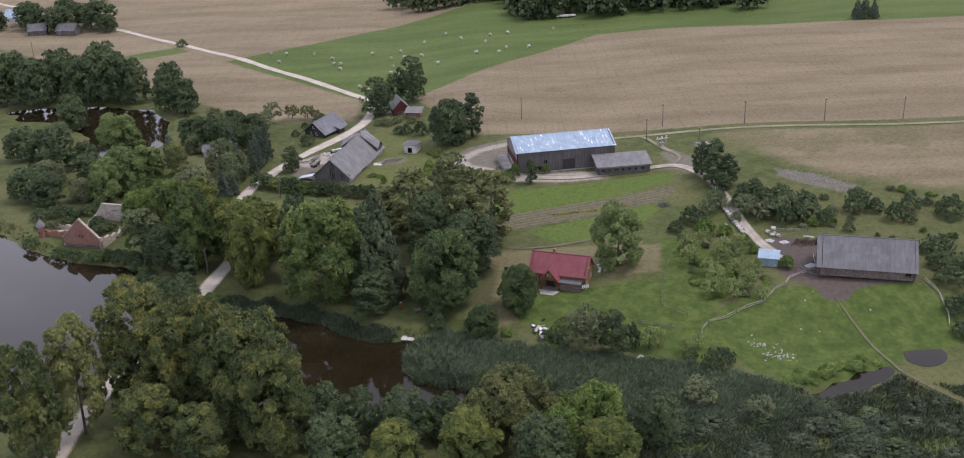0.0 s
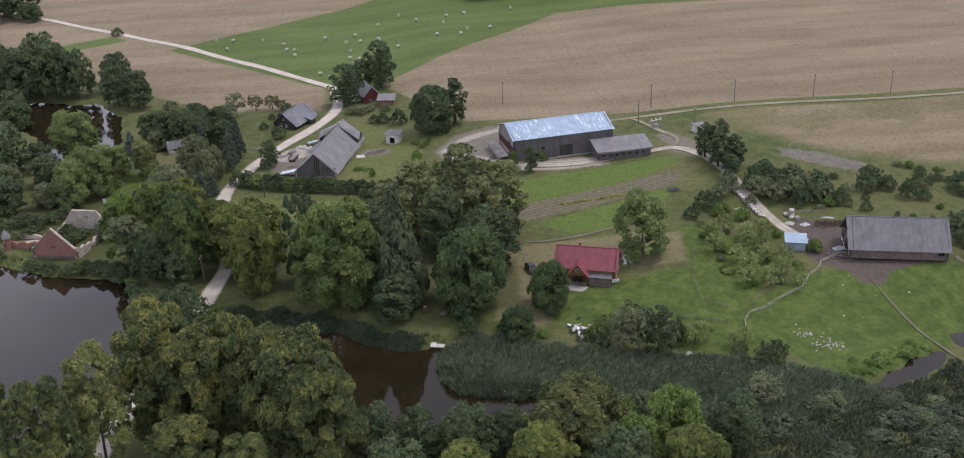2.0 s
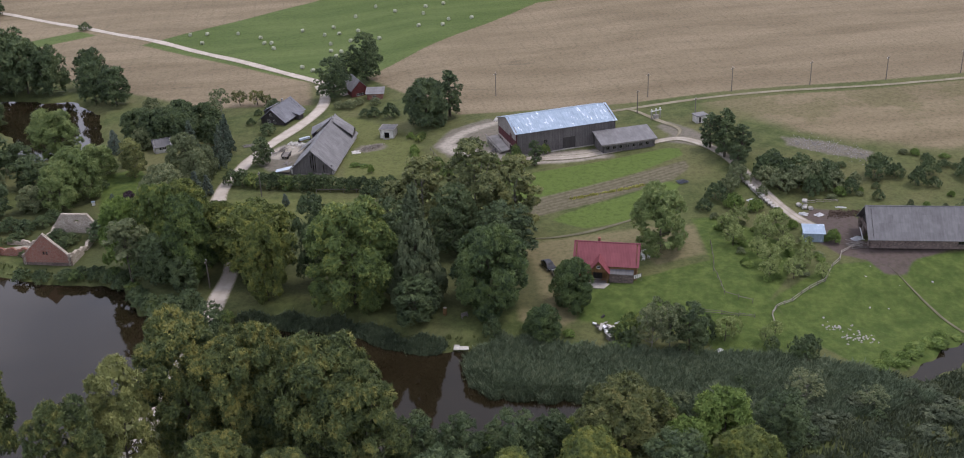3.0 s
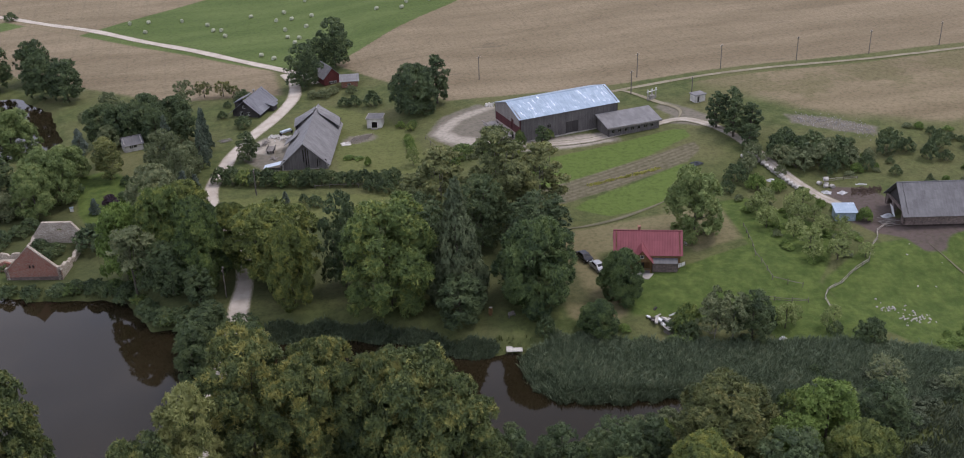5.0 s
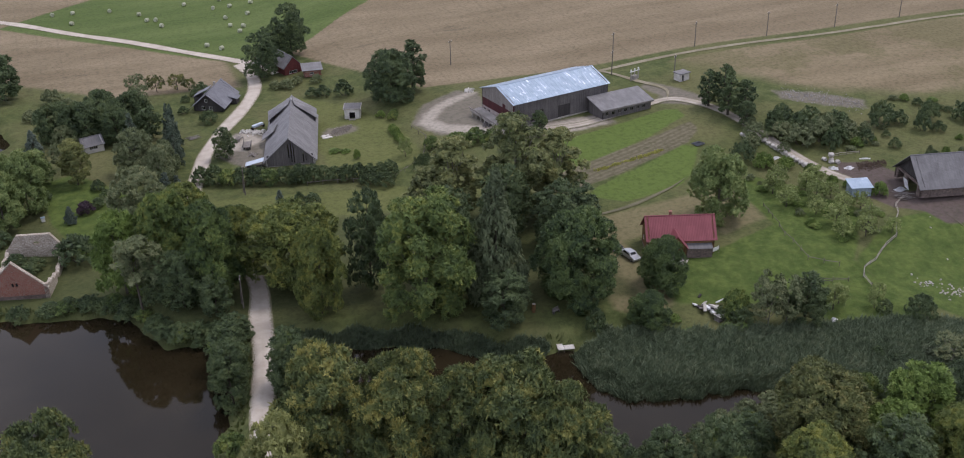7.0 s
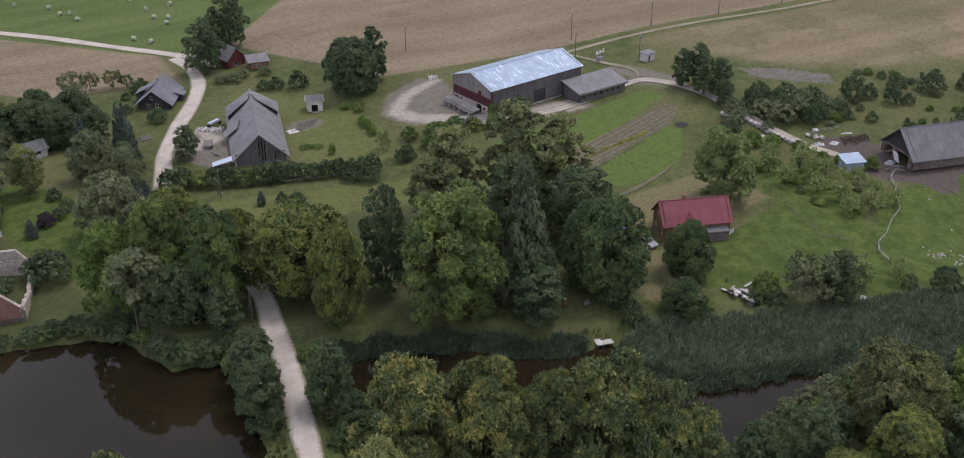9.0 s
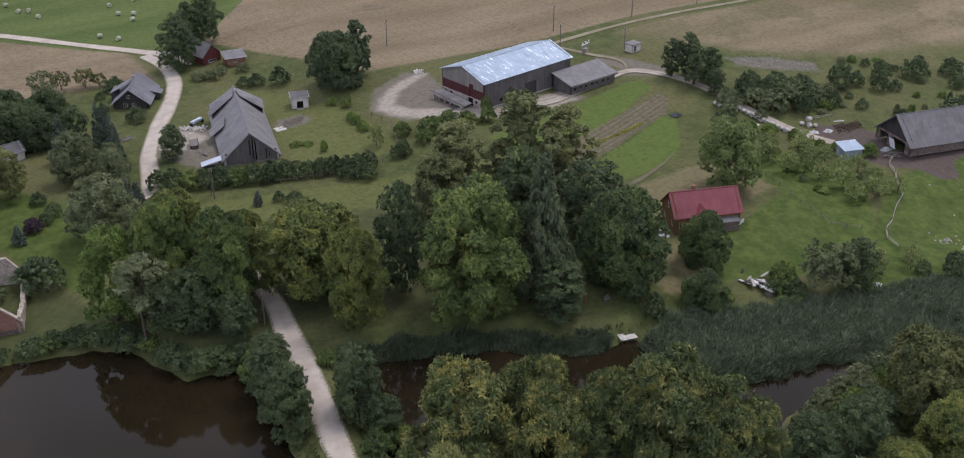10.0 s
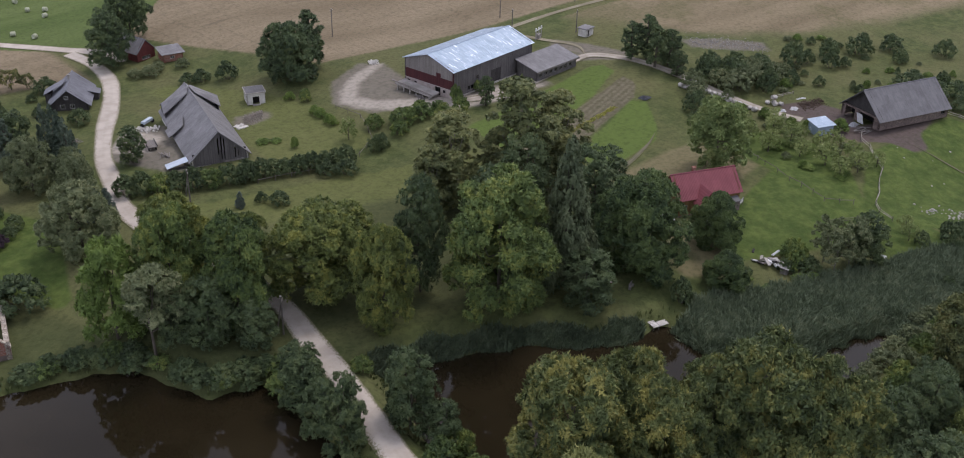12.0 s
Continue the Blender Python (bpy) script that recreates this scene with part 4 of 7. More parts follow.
def masonry(name, dark, light, mortar, size=0.3, flat=2.0, world=False):
    m = Mat(name, 0.9, 0, 0.2)
    vec = m.coord(world)
    mp = m.node("Mapping", Vector=vec)
    mp.inputs["Scale"].default_value = (1, 1, flat)
    v = m.node("TexVoronoi", Vector=mp.outputs["Vector"], Scale=1 / size)
    edge = m.node("TexVoronoi", Vector=mp.outputs["Vector"], Scale=1 / size)
    edge.feature = "DISTANCE_TO_EDGE"
    grey = m.node("SeparateColor", Color=v.outputs["Color"]).outputs[0]
    stain = m.step(m.noise(0.6, 4, vec), 0.3, 0.72)
    c = m.mix(m.math("ADD", m.math("MULTIPLY", grey, 0.6), m.math("MULTIPLY", stain, 0.4)), dark, light)
    c = m.mix(m.step(edge.outputs["Distance"], 0.09, 0.03), c, mortar)
    m.bump(m.step(edge.outputs["Distance"], 0.0, 0.12), 0.6, 0.04)
    return m.color(c)


WOOD_GREY = boards("weathered_grey_boards", (0.066, 0.062, 0.062), (0.165, 0.155, 0.152))
WOOD_DARK = boards("dark_tarred_boards", (0.03, 0.028, 0.028), (0.075, 0.07, 0.068))
WOOD_PALE = boards("pale_grey_boards", (0.13, 0.12, 0.11), (0.27, 0.25, 0.235))
WOOD_RED = boards("faded_ox_red_boards", (0.05, 0.018, 0.02), (0.1, 0.034, 0.036))
WOOD_HONEY = boards("brown_timber_boards", (0.13, 0.075, 0.035), (0.25, 0.155, 0.075), 0.2)
WOOD_SHED = boards("red_painted_boards", (0.09, 0.026, 0.025), (0.16, 0.05, 0.045))
TIN = sheets("galvanised_roof", (0.25, 0.33, 0.42), (0.4, 0.5, 0.61), 0.22, 0.45, 0.45, (0.78, 0.85, 0.92))
TIN_BLUE = sheets("pale_blue_tin", (0.42, 0.5, 0.6), (0.62, 0.7, 0.78), 0.2, 0.45, 0.2)
FIBRE = sheets("old_fibre_cement_roof", (0.12, 0.12, 0.124), (0.245, 0.243, 0.25))
FIBRE_MID = sheets("smoky_fibre_cement_roof", (0.095, 0.095, 0.1), (0.18, 0.18, 0.188))
FIBRE_DARK = sheets("dark_fibre_cement_roof", (0.075, 0.075, 0.08), (0.16, 0.16, 0.165))
FIBRE_BLUE = sheets("slate_grey_roof", (0.11, 0.115, 0.135), (0.21, 0.22, 0.245))
RED_TIN = sheets("cherry_red_metal_roof", (0.17, 0.045, 0.056), (0.25, 0.076, 0.088), 0.3, 0.5)
BRICK = masonry("red_brick", (0.19, 0.065, 0.045), (0.33, 0.13, 0.095), (0.3, 0.25, 0.21), 0.25, 3)
FIELDSTONE = masonry("fieldstone_wall", (0.08, 0.062, 0.056), (0.24, 0.185, 0.165), (0.13, 0.11, 0.098), 0.42, 1.2)
PALE_STONE = masonry("limestone_rubble", (0.32, 0.28, 0.23), (0.57, 0.52, 0.45), (0.24, 0.2, 0.16), 0.4, 1.3)
LIME = worn("dirty_white_lime_wash", (0.36, 0.345, 0.32), (0.68, 0.665, 0.63), 0.7, 9, 0.9)
CONCRETE = worn("stained_concrete", (0.22, 0.205, 0.185), (0.42, 0.4, 0.37), 0.6, 8, 0.9)
GLASS = Mat("window_glass", 0.05, 0, 0.5).color((0.012, 0.014, 0.016))
# near-black colour that paints the shade inside openings
VOID_SHADE = worn("painted_interior_shade", (0.008, 0.008, 0.008), (0.02, 0.018, 0.016), 1, 5, 0.95)
FRAME_WHITE = worn("white_window_paint", (0.5, 0.5, 0.48), (0.75, 0.75, 0.72), 2, 9, 0.6)
PLASTIC = worn("white_plastic_sheet", (0.55, 0.57, 0.6), (0.85, 0.86, 0.88), 1.5, 5, 0.35, specular=0.5)
BALE_WRAP = worn("grey_white_bale_wrap", (0.24, 0.22, 0.2), (0.64, 0.62, 0.59), 1.6, 6, 0.55)
HAY = worn("dry_hay", (0.3, 0.32, 0.22), (0.48, 0.5, 0.38), 1.5, 12, 0.95)
RUST = worn("rusty_scrap", (0.1, 0.05, 0.03), (0.25, 0.13, 0.08), 2, 9, 0.85)
POLE_WOOD = worn("grey_pole_wood", (0.09, 0.08, 0.07), (0.2, 0.18, 0.16), 1, 8, 0.9)
STONE = worn("pale_field_stone", (0.22, 0.21, 0.2), (0.48, 0.46, 0.43), 1.5, 7, 0.9)
CAR_DARK = worn("dark_car_paint", (0.012, 0.013, 0.016), (0.022, 0.024, 0.03), 1, 3, 0.25, 0.3, 0.0, 0.6)
CAR_SILVER = worn("silver_car_paint", (0.33, 0.34, 0.36), (0.42, 0.43, 0.45), 1, 3, 0.3, 0.5, 0.0, 0.6)
RUBBER = Mat("tyre_rubber", 0.85).color((0.015, 0.015, 0.015))


# ---- building kit ----
def add_wall(bm, a, b, top, openings=(), thick=0.3, z0=0.0, knees=()):
    """A wall from a to b (its outer face; the inside lies to the left), as high as top(u), with rectangular openings (u0, u1, z0, z1)."""
    a, b = Vector((*a, 0)), Vector((*b, 0))
    length = (b - a).length
    way = (b - a) / length
    inn = Vector((-way.y, way.x, 0)) * thick
    cuts = sorted({0.0, length, *knees, *(q for o in openings for q in o[:2])})
    for u0, u1 in zip(cuts, cuts[1:]):
        mid = (u0 + u1) / 2
        spans, low = [], z0
        for o in sorted((o for o in openings if o[0] < mid < o[1]), key=lambda o: o[2]):
            if o[2] > low:
                spans.append((low, low, o[2], o[2]))
            low = o[3]
        spans.append((low, low, top(u0), top(u1)))
        for l0, l1, h0, h1 in spans:
            if max(h0 - l0, h1 - l1) < 0.01:
                continue
            p, q = a + way * u0, a + way * u1
            v = [bm.verts.new(c) for c in (p + Vector((0, 0, l0)), q + Vector((0, 0, l1)), q + Vector((0, 0, h1)), p + Vector((0, 0, h0)),
                                          p + inn + Vector((0, 0, l0)), q + inn + Vector((0, 0, l1)), q + inn + Vector((0, 0, h1)), p + inn + Vector((0, 0, h0)))]
            for f in ((0, 1, 2, 3), (5, 4, 7, 6), (1, 5, 6, 2), (4, 0, 3, 7), (3, 2, 6, 7), (4, 5, 1, 0)):
                bm.faces.new([v[k] for k in f])


def wall(name, parent, a, b, top, openings, material, thick=0.3, z0=0.0, knees=(), label=""):
    bm = bmesh.new()
    add_wall(bm, a, b, top if callable(top) else (lambda u: top), openings, thick, z0, knees)
    bmesh.ops.remove_doubles(bm, verts=bm.verts[:], dist=0.001)
    return part(name, bm, material, parent, label)


def fitted(name, parent, a, b, opening, material, inset=0.08, depth=0.05, bars=(1, 1), frame_material=None):
    """A window or a door in an opening of the wall from a to b: frame, panes or leaf."""
    a, b = Vector((*a, 0)), Vector((*b, 0))
    way = (b - a).normalized()
    inn = Vector((-way.y, way.x, 0))
    u0, u1, z0, z1 = opening

    def block(bm, p0, p1, q0, q1, n0, n1):
        v = [bm.verts.new(a + way * u + inn * n + Vector((0, 0, z))) for u in (p0, p1) for n in (n0, n1) for z in (q0, q1)]
        for f in ((0, 1, 3, 2), (4, 6, 7, 5), (0, 4, 5, 1), (2, 3, 7, 6), (0, 2, 6, 4), (1, 5, 7, 3)):
            bm.faces.new([v[k] for k in f])

    w = 0.07
    bm = bmesh.new()
    for q in ((u0, u1, z0, z0 + w), (u0, u1, z1 - w, z1), (u0, u0 + w, z0 + w, z1 - w), (u1 - w, u1, z0 + w, z1 - w)):
        block(bm, *q, inset - 0.03, inset + depth)
    for k in range(1, bars[0] + 1):
        c = u0 + (u1 - u0) * k / (bars[0] + 1)
        block(bm, c - 0.03, c + 0.03, z0 + w, z1 - w, inset - 0.02, inset + depth)
    root = part(name, bm, frame_material or FRAME_WHITE, parent)
    bm = bmesh.new()
    block(bm, u0 + w, u1 - w, z0 + w, z1 - w, inset + 0.012, inset + 0.03)
    part("pane" if "window" in name else "door_leaf", bm, material, root)
    return root


def gable(name, parent, x0, x1, half, eave, ridge, material, thick=0.12, over=0.35, end=0.3, label=""):
    """Two roof slopes along x, and a ridge cap."""
    k = (ridge - eave) / half
    for s in (-1, 1):
        y = s * (half + over)
        z = eave - over * k
        ob = part(name, slab([(x0 - end, y, z), (x1 + end, y, z), (x1 + end, 0, ridge), (x0 - end, 0, ridge)][::s], thick), material, parent, label)
    part("ridge_cap", tube([(x0 - end, 0, ridge - 0.02), (x1 + end, 0, ridge - 0.02)], [0.13, 0.13], 6), material, parent)
    return ob


def chimney(parent, x, y, z0, z1, w=0.5, material=None):
    bm = box(x - w / 2, x + w / 2, y - w / 2, y + w / 2, z0, z1)
    add_box(bm, x - w / 2 - 0.06, x + w / 2 + 0.06, y - w / 2 - 0.06, y + w / 2 + 0.06, z1, z1 + 0.12)
    return part("chimney", bm, material or BRICK, parent)


# ---- the barn with the tin roof ----
def big_barn():
    hl, hw, e, r = 13.2, 6.9, 6.3, 8.5
    ob = thing("barn", 21.9, 274.3, 8.7, "large grey timber barn with a patched tin roof", "barn", z=2.55)
    slope = lambda u: e + (r - e) * (1 - abs(u - hw) / hw)
    fr = [(12.2, 15.6, 0.0, 3.4), (7.2, 8.2, 2.6, 3.6), (4.6, 6.6, 0.9, 1.9)]
    wall("wall", ob, (-hl, -hw), (hl, -hw), e, fr, WOOD_GREY)
    wall("wall", ob, (hl, -hw), (hl, hw), slope, (), WOOD_GREY, knees=(hw,))
    wall("wall", ob, (hl, hw), (-hl, hw), e, (), WOOD_GREY)
    lower = [(0.6, 1.6, 0.5, 1.6), (2.6, 3.4, 0.9, 1.6), (8.6, 10.2, 0.1, 1.9), (10.8, 11.6, 0.9, 1.6)]
    wall("wall", ob, (-hl, hw), (-hl, -hw), 2.1, lower, worn("flaking_limewash", (0.22, 0.18, 0.165), (0.44, 0.39, 0.36), 0.8, 6, 0.9), 0.4, label="flaking whitewashed stone plinth wall")
    wall("wall", ob, (-hl, hw), (-hl, -hw), 4.1, [(9.0, 10.3, 2.4, 4.1)], WOOD_RED, 0.3, z0=2.1, label="band of faded ox-red boards")
    wall("wall", ob, (-hl, hw), (-hl, -hw), slope, [(9.0, 10.3, 4.1, 5.0)], WOOD_PALE, 0.3, z0=4.1, knees=(hw,), label="pale grey gable boards")
    for o in lower:
        fitted("window", ob, (-hl, hw), (-hl, -hw), o, GLASS, 0.2, bars=(1, 0), frame_material=WOOD_DARK)
    fitted("loft_door", ob, (-hl, hw), (-hl, -hw), (9.0, 10.3, 2.4, 5.0), WOOD_RED, 0.05, frame_material=WOOD_RED)
    fitted("barn_door", ob, (-hl, -hw), (hl, -hw), fr[0], WOOD_DARK, 0.18, bars=(1, 0), frame_material=WOOD_DARK)
    for o in fr[1:]:
        fitted("window", ob, (-hl, -hw), (hl, -hw), o, GLASS, 0.12, bars=(1, 0), frame_material=WOOD_PALE)
    part("foundation", box(-hl - 0.12, hl + 0.1, -hw - 0.14, -hw + 0.2, -0.5, 0.45), CONCRETE, ob)
    gable("roof", ob, -hl, hl, hw, e, r, TIN, 0.08, 0.45, 0.4)
    bm = bmesh.new()
    for k in range(1, 27):
        x = -hl - 0.4 + k * (2 * hl + 0.8) / 27
        t = 0.45 * (r - e) / hw
        add_tube(bm, [(x, -hw - 0.45, e - t + 0.02), (x, 0, r + 0.02)], [0.03, 0.03], 4)
    part("roof_seams", bm, TIN, ob)
    part("corner_board", box(-hl - 0.05, -hl + 0.2, -hw - 0.05, -hw + 0.2, 0.4, e - 0.1), WOOD_RED, ob)
    # loading ramp with posts before the gable
    ramp = tagged(new("loading_ramp"), "broken concrete loading ramp beside the barn", "ramp")
    ramp.matrix_basis = ob.matrix_basis.copy()
    part("deck", slab([(-hl - 3.6, 6.5, 1.5), (-hl - 0.5, 6.5, 1.7), (-hl - 0.5, -3.5, 1.1), (-hl - 3.2, -3.5, 0.8)], 0.25), CONCRETE, ramp)
    for k in range(6):
        y = 6.0 - 1.8 * k
        part("post", box(-hl - 3.3, -hl - 3.05, y - 0.12, y + 0.12, -0.9, 1.32 - 0.08 * k), CONCRETE, ramp)
    part("rail", slab([(-hl - 3.5, 7.5, 1.95), (-hl - 3.2, 7.5, 1.95), (-hl - 2.9, -3.6, 1.2), (-hl - 3.2, -3.6, 1.2)], 0.12), WOOD_PALE, ramp)
    return ob


big_barn()


def annex():
    hl, d, e0, e1 = 6.9, 5.8, 2.7, 4.0
    ob = thing("cow_shed", 37.4, 266.0, 6.5, "low grey shed with a felted roof built onto the barn", "shed", z=2.4)
    fr = [(0.9 + 1.75 * k, 1.75 + 1.75 * k, 1.1, 1.9) for k in range(7)]
    y0 = -d / 2
    wall("wall", ob, (-hl, y0), (hl, y0), e0, fr, WOOD_GREY)
    wall("wall", ob, (hl, y0), (hl, -y0), lambda u: e0 + (e1 - e0) * u / d, (), WOOD_GREY)
    wall("wall", ob, (hl, -y0), (-hl, -y0), e1, (), WOOD_GREY)
    wall("wall", ob, (-hl, -y0), (-hl, y0), lambda u: e1 + (e0 - e1) * u / d, (), WOOD_GREY)
    for o in fr:
        fitted("window", ob, (-hl, y0), (hl, y0), o, GLASS, 0.1, bars=(1, 0), frame_material=WOOD_PALE)
    k = (e1 - e0) / d
    part("roof", slab([(-hl - 0.5, y0 - 0.5, e0 - 0.5 * k + 0.15), (hl + 0.5, y0 - 0.5, e0 - 0.5 * k + 0.15), (hl + 0.5, -y0 + 0.3, e1 + 0.3 * k + 0.15), (-hl - 0.5, -y0 + 0.3, e1 + 0.3 * k + 0.15)], 0.16), FIBRE, ob)
    part("fascia", box(-hl - 0.5, hl + 0.5, y0 - 0.56, y0 - 0.5, e0 - 0.35, e0 - 0.02), WOOD_PALE, ob)


annex()


# ---- the long threshing barn ----
def long_barn():
    hl, hw, e, r = 13.6, 5.4, 2.4, 7.4
    ob = thing("threshing_barn", -36.6, 286.2, 75.0, "long old barn with a steep grey roof and slatted gable", "barn", z=-0.95)
    slope = lambda u: e + (r - e) * (1 - abs(u - hw) / hw)
    slits = [(5.1, 5.32, 2.6, 5.9), (5.7, 5.92, 1.6, 6.3), (6.2, 6.42, 1.5, 5.7), (8.2, 8.45, 1.5, 3.7), (8.8, 8.95, 1.8, 3.0)]
    slits = [(10.8 - b, 10.8 - a, c, d) for a, b, c, d in slits]
    wall("wall", ob, (-hl, hw), (-hl, -hw), slope, [(10.8 - b, 10.8 - a, c, d) for a, b, c, d in slits], WOOD_GREY, 0.2, knees=(hw,), label="grey boarded gable with open slits")
    part("loft_shadow_board", box(-hl + 0.5, -hl + 0.6, -hw + 0.4, hw - 0.4, 0, 3.2), VOID_SHADE, ob)
    wall("wall", ob, (-hl, -hw), (hl, -hw), e, [(8.5, 12.0, 0, 2.3)], LIME, 0.4)
    wall("wall", ob, (hl, -hw), (hl, hw), slope, (), WOOD_GREY, 0.2, knees=(hw,))
    wall("wall", ob, (hl, hw), (-hl, hw), e, [(4, 7, 0, 2.2), (13, 16.5, 0, 2.3)], LIME, 0.4)
    fitted("barn_door", ob, (-hl, -hw), (hl, -hw), (8.5, 12.0, 0, 2.3), WOOD_DARK, 0.15)
    fitted("barn_door", ob, (hl, hw), (-hl, hw), (4, 7, 0, 2.2), WOOD_DARK, 0.15)
    fitted("barn_door", ob, (hl, hw), (-hl, hw), (13, 16.5, 0, 2.3), WOOD_DARK, 0.15)
    gable("roof", ob, -hl, hl, hw, e, r, FIBRE, 0.12, 0.5, 0.35)
    # cross gable near the far end, and a lifted eyebrow over the side doors
    for s in (-1, 1):
        part("dormer_roof", slab([(8.2, s * 0.8, 7.1), (10.6, s * 0.3, 7.55), (10.6, s * 5.7, 4.9), (8.2, s * 5.7, 3.4)], 0.1), FIBRE, ob)
        part("dormer_roof", slab([(13.0, s * 0.8, 7.1), (10.6, s * 0.3, 7.55), (10.6, s * 5.7, 4.9), (13.0, s * 5.7, 3.4)], 0.1), FIBRE, ob)
        bm = bmesh.new()
        v = [bm.verts.new(c) for c in ((8.5, s * 5.4, 2.4), (12.7, s * 5.4, 2.4), (12.7, s * 5.4, 3.5), (10.6, s * 5.4, 4.85), (8.5, s * 5.4, 3.5))]
        bm.faces.new(v)
        g = bmesh.ops.extrude_face_region(bm, geom=bm.faces[:])
        bmesh.ops.translate(bm, vec=(0, -s * 0.15, 0), verts=[q for q in g["geom"] if isinstance(q, bmesh.types.BMVert)])
        bmesh.ops.recalc_face_normals(bm, faces=bm.faces[:])
        part("dormer_gable", bm, WOOD_GREY, ob)
    part("door_canopy", slab([(-1.2, 6.8, 2.25), (2.6, 6.8, 2.25), (2.6, 3.2, 4.95), (-1.2, 3.9, 4.35)], 0.1), FIBRE, ob)
    part("base_planks", box(-hl - 0.12, -hl - 0.02, -4.4, -0.6, 0, 1.3), WOOD_PALE, ob)
    part("base_planks", box(-hl - 0.14, -hl - 0.02, 1.8, 4.8, 0, 1.0), WOOD_PALE, ob)
    part("lightning_knob", tube([(hl - 2.8, 0, r), (hl - 2.8, 0, r + 0.5)], [0.16, 0.1]), FRAME_WHITE, ob)
    # little lean-to with a bright sheet roof at the corner
    lean = tagged(new("lean_to"), "small lean-to with a bright sheet metal roof", "shed")
    lean.matrix_basis = ob.matrix_basis.copy()
    part("roof", slab([(-hl + 0.2, 9.8, 1.35), (-hl + 2.4, 9.8, 1.35), (-hl + 2.4, 5.8, 2.3), (-hl + 0.2, 5.8, 2.3)], 0.06), TIN_BLUE, lean)
    part("wall", box(-hl + 0.4, -hl + 0.5, 6.0, 9.5, -0.3, 1.3), WOOD_DARK, lean)
    for y in (6.2, 9.5):
        part("post", box(-hl + 2.2, -hl + 2.32, y - 0.06, y + 0.06, -0.3, 1.3 if y > 9 else 2.1), POLE_WOOD, lean)


long_barn()


# ---- the house ----
def house():
    hl, hw, e, r = 6.0, 3.25, 3.35, 6.5
    ob = thing("house", 16.5, 205.9, -20.6, "timber farmhouse with a cherry-red metal roof", "house", z=-0.05)
    slope = lambda u: e + (r - e) * (1 - abs(u - hw) / hw)
    fr = [(0.7, 1.7, 0.9, 2.0), (3.6, 5.4, 0.1, 2.1), (7.3, 8.3, 0.9, 2.0), (9.6, 10.7, 0.9, 2.0)]
    wall("wall", ob, (-hl, -hw), (hl, -hw), e, fr, WOOD_HONEY, 0.25)
    wall("wall", ob, (hl, -hw), (hl, hw), slope, [(1.2, 2.2, 0.9, 2.0), (4.6, 5.6, 0.9, 2.0), (2.9, 3.9, 3.6, 4.6)], WOOD_HONEY, 0.25, knees=(hw,))
    wall("wall", ob, (hl, hw), (-hl, hw), e, (), WOOD_HONEY, 0.25)
    left = [(1.2, 2.2, 0.9, 2.0), (4.6, 5.6, 0.9, 2.0), (2.4, 3.3, 3.4, 4.6)]
    wall("wall", ob, (-hl, hw), (-hl, -hw), slope, left, WOOD_HONEY, 0.25, knees=(hw,))
    part("plinth", box(-hl - 0.1, hl + 0.1, -hw - 0.1, hw + 0.1, -0.6, 0.08), FIELDSTONE, ob)
    for o in (fr[0], fr[2], fr[3]):
        fitted("window", ob, (-hl, -hw), (hl, -hw), o, GLASS)
    fitted("door", ob, (-hl, -hw), (hl, -hw), fr[1], WOOD_DARK, frame_material=WOOD_DARK)
    for o in left:
        fitted("window", ob, (-hl, hw), (-hl, -hw), o, GLASS)
    for o in [(1.2, 2.2, 0.9, 2.0), (4.6, 5.6, 0.9, 2.0), (2.9, 3.9, 3.6, 4.6)]:
        fitted("window", ob, (hl, -hw), (hl, hw), o, GLASS)
    gable("roof", ob, -hl, hl, hw, e, r, RED_TIN, 0.1, 0.35, 0.45)
    chimney(ob, -1.6, 0.4, 5.4, 7.1)
    # porch with its own gable over the front door
    px, pw, pd, pe, pr = -1.2, 1.7, 1.9, 2.75, 4.9
    for s in (-1, 1):
        part("porch_roof", slab([(px + s * (pw + 0.45), -hw - pd - 0.3, pe - 0.5), (px + s * (pw + 0.45), -hw + 0.05, pe - 0.5), (px, -hw + 1.6, pr), (px, -hw - pd - 0.3, pr)][::-s], 0.08), RED_TIN, ob)
        for y in (-hw - pd + 0.15,):
            part("porch_post", box(px + s * pw - 0.09, px + s * pw + 0.09, y - 0.09, y + 0.09, 0.1, pe), WOOD_HONEY, ob)
    bm = bmesh.new()
    add_wall(bm, (px - pw, -hw - pd), (px + pw, -hw - pd), lambda u: pe + (pr - pe - 0.1) * (1 - abs(u - pw) / pw), [(pw - 0.35, pw + 0.35, 3.2, 3.8)], 0.12, pe - 0.35, (pw,))
    part("porch_gable", bm, WOOD_HONEY, ob)
    fitted("gable_window", ob, (px - pw, -hw - pd), (px + pw, -hw - pd), (pw - 0.35, pw + 0.35, 3.2, 3.8), GLASS, 0.02, 0.04, (0, 0))
    part("porch_floor", box(px - pw, px + pw, -hw - pd, -hw, -0.3, 0.12), WOOD_PALE, ob)
    part("porch_rail", box(px - pw, px - 0.5, -hw - pd + 0.08, -hw - pd + 0.16, 0.75, 0.9), WOOD_HONEY, ob)
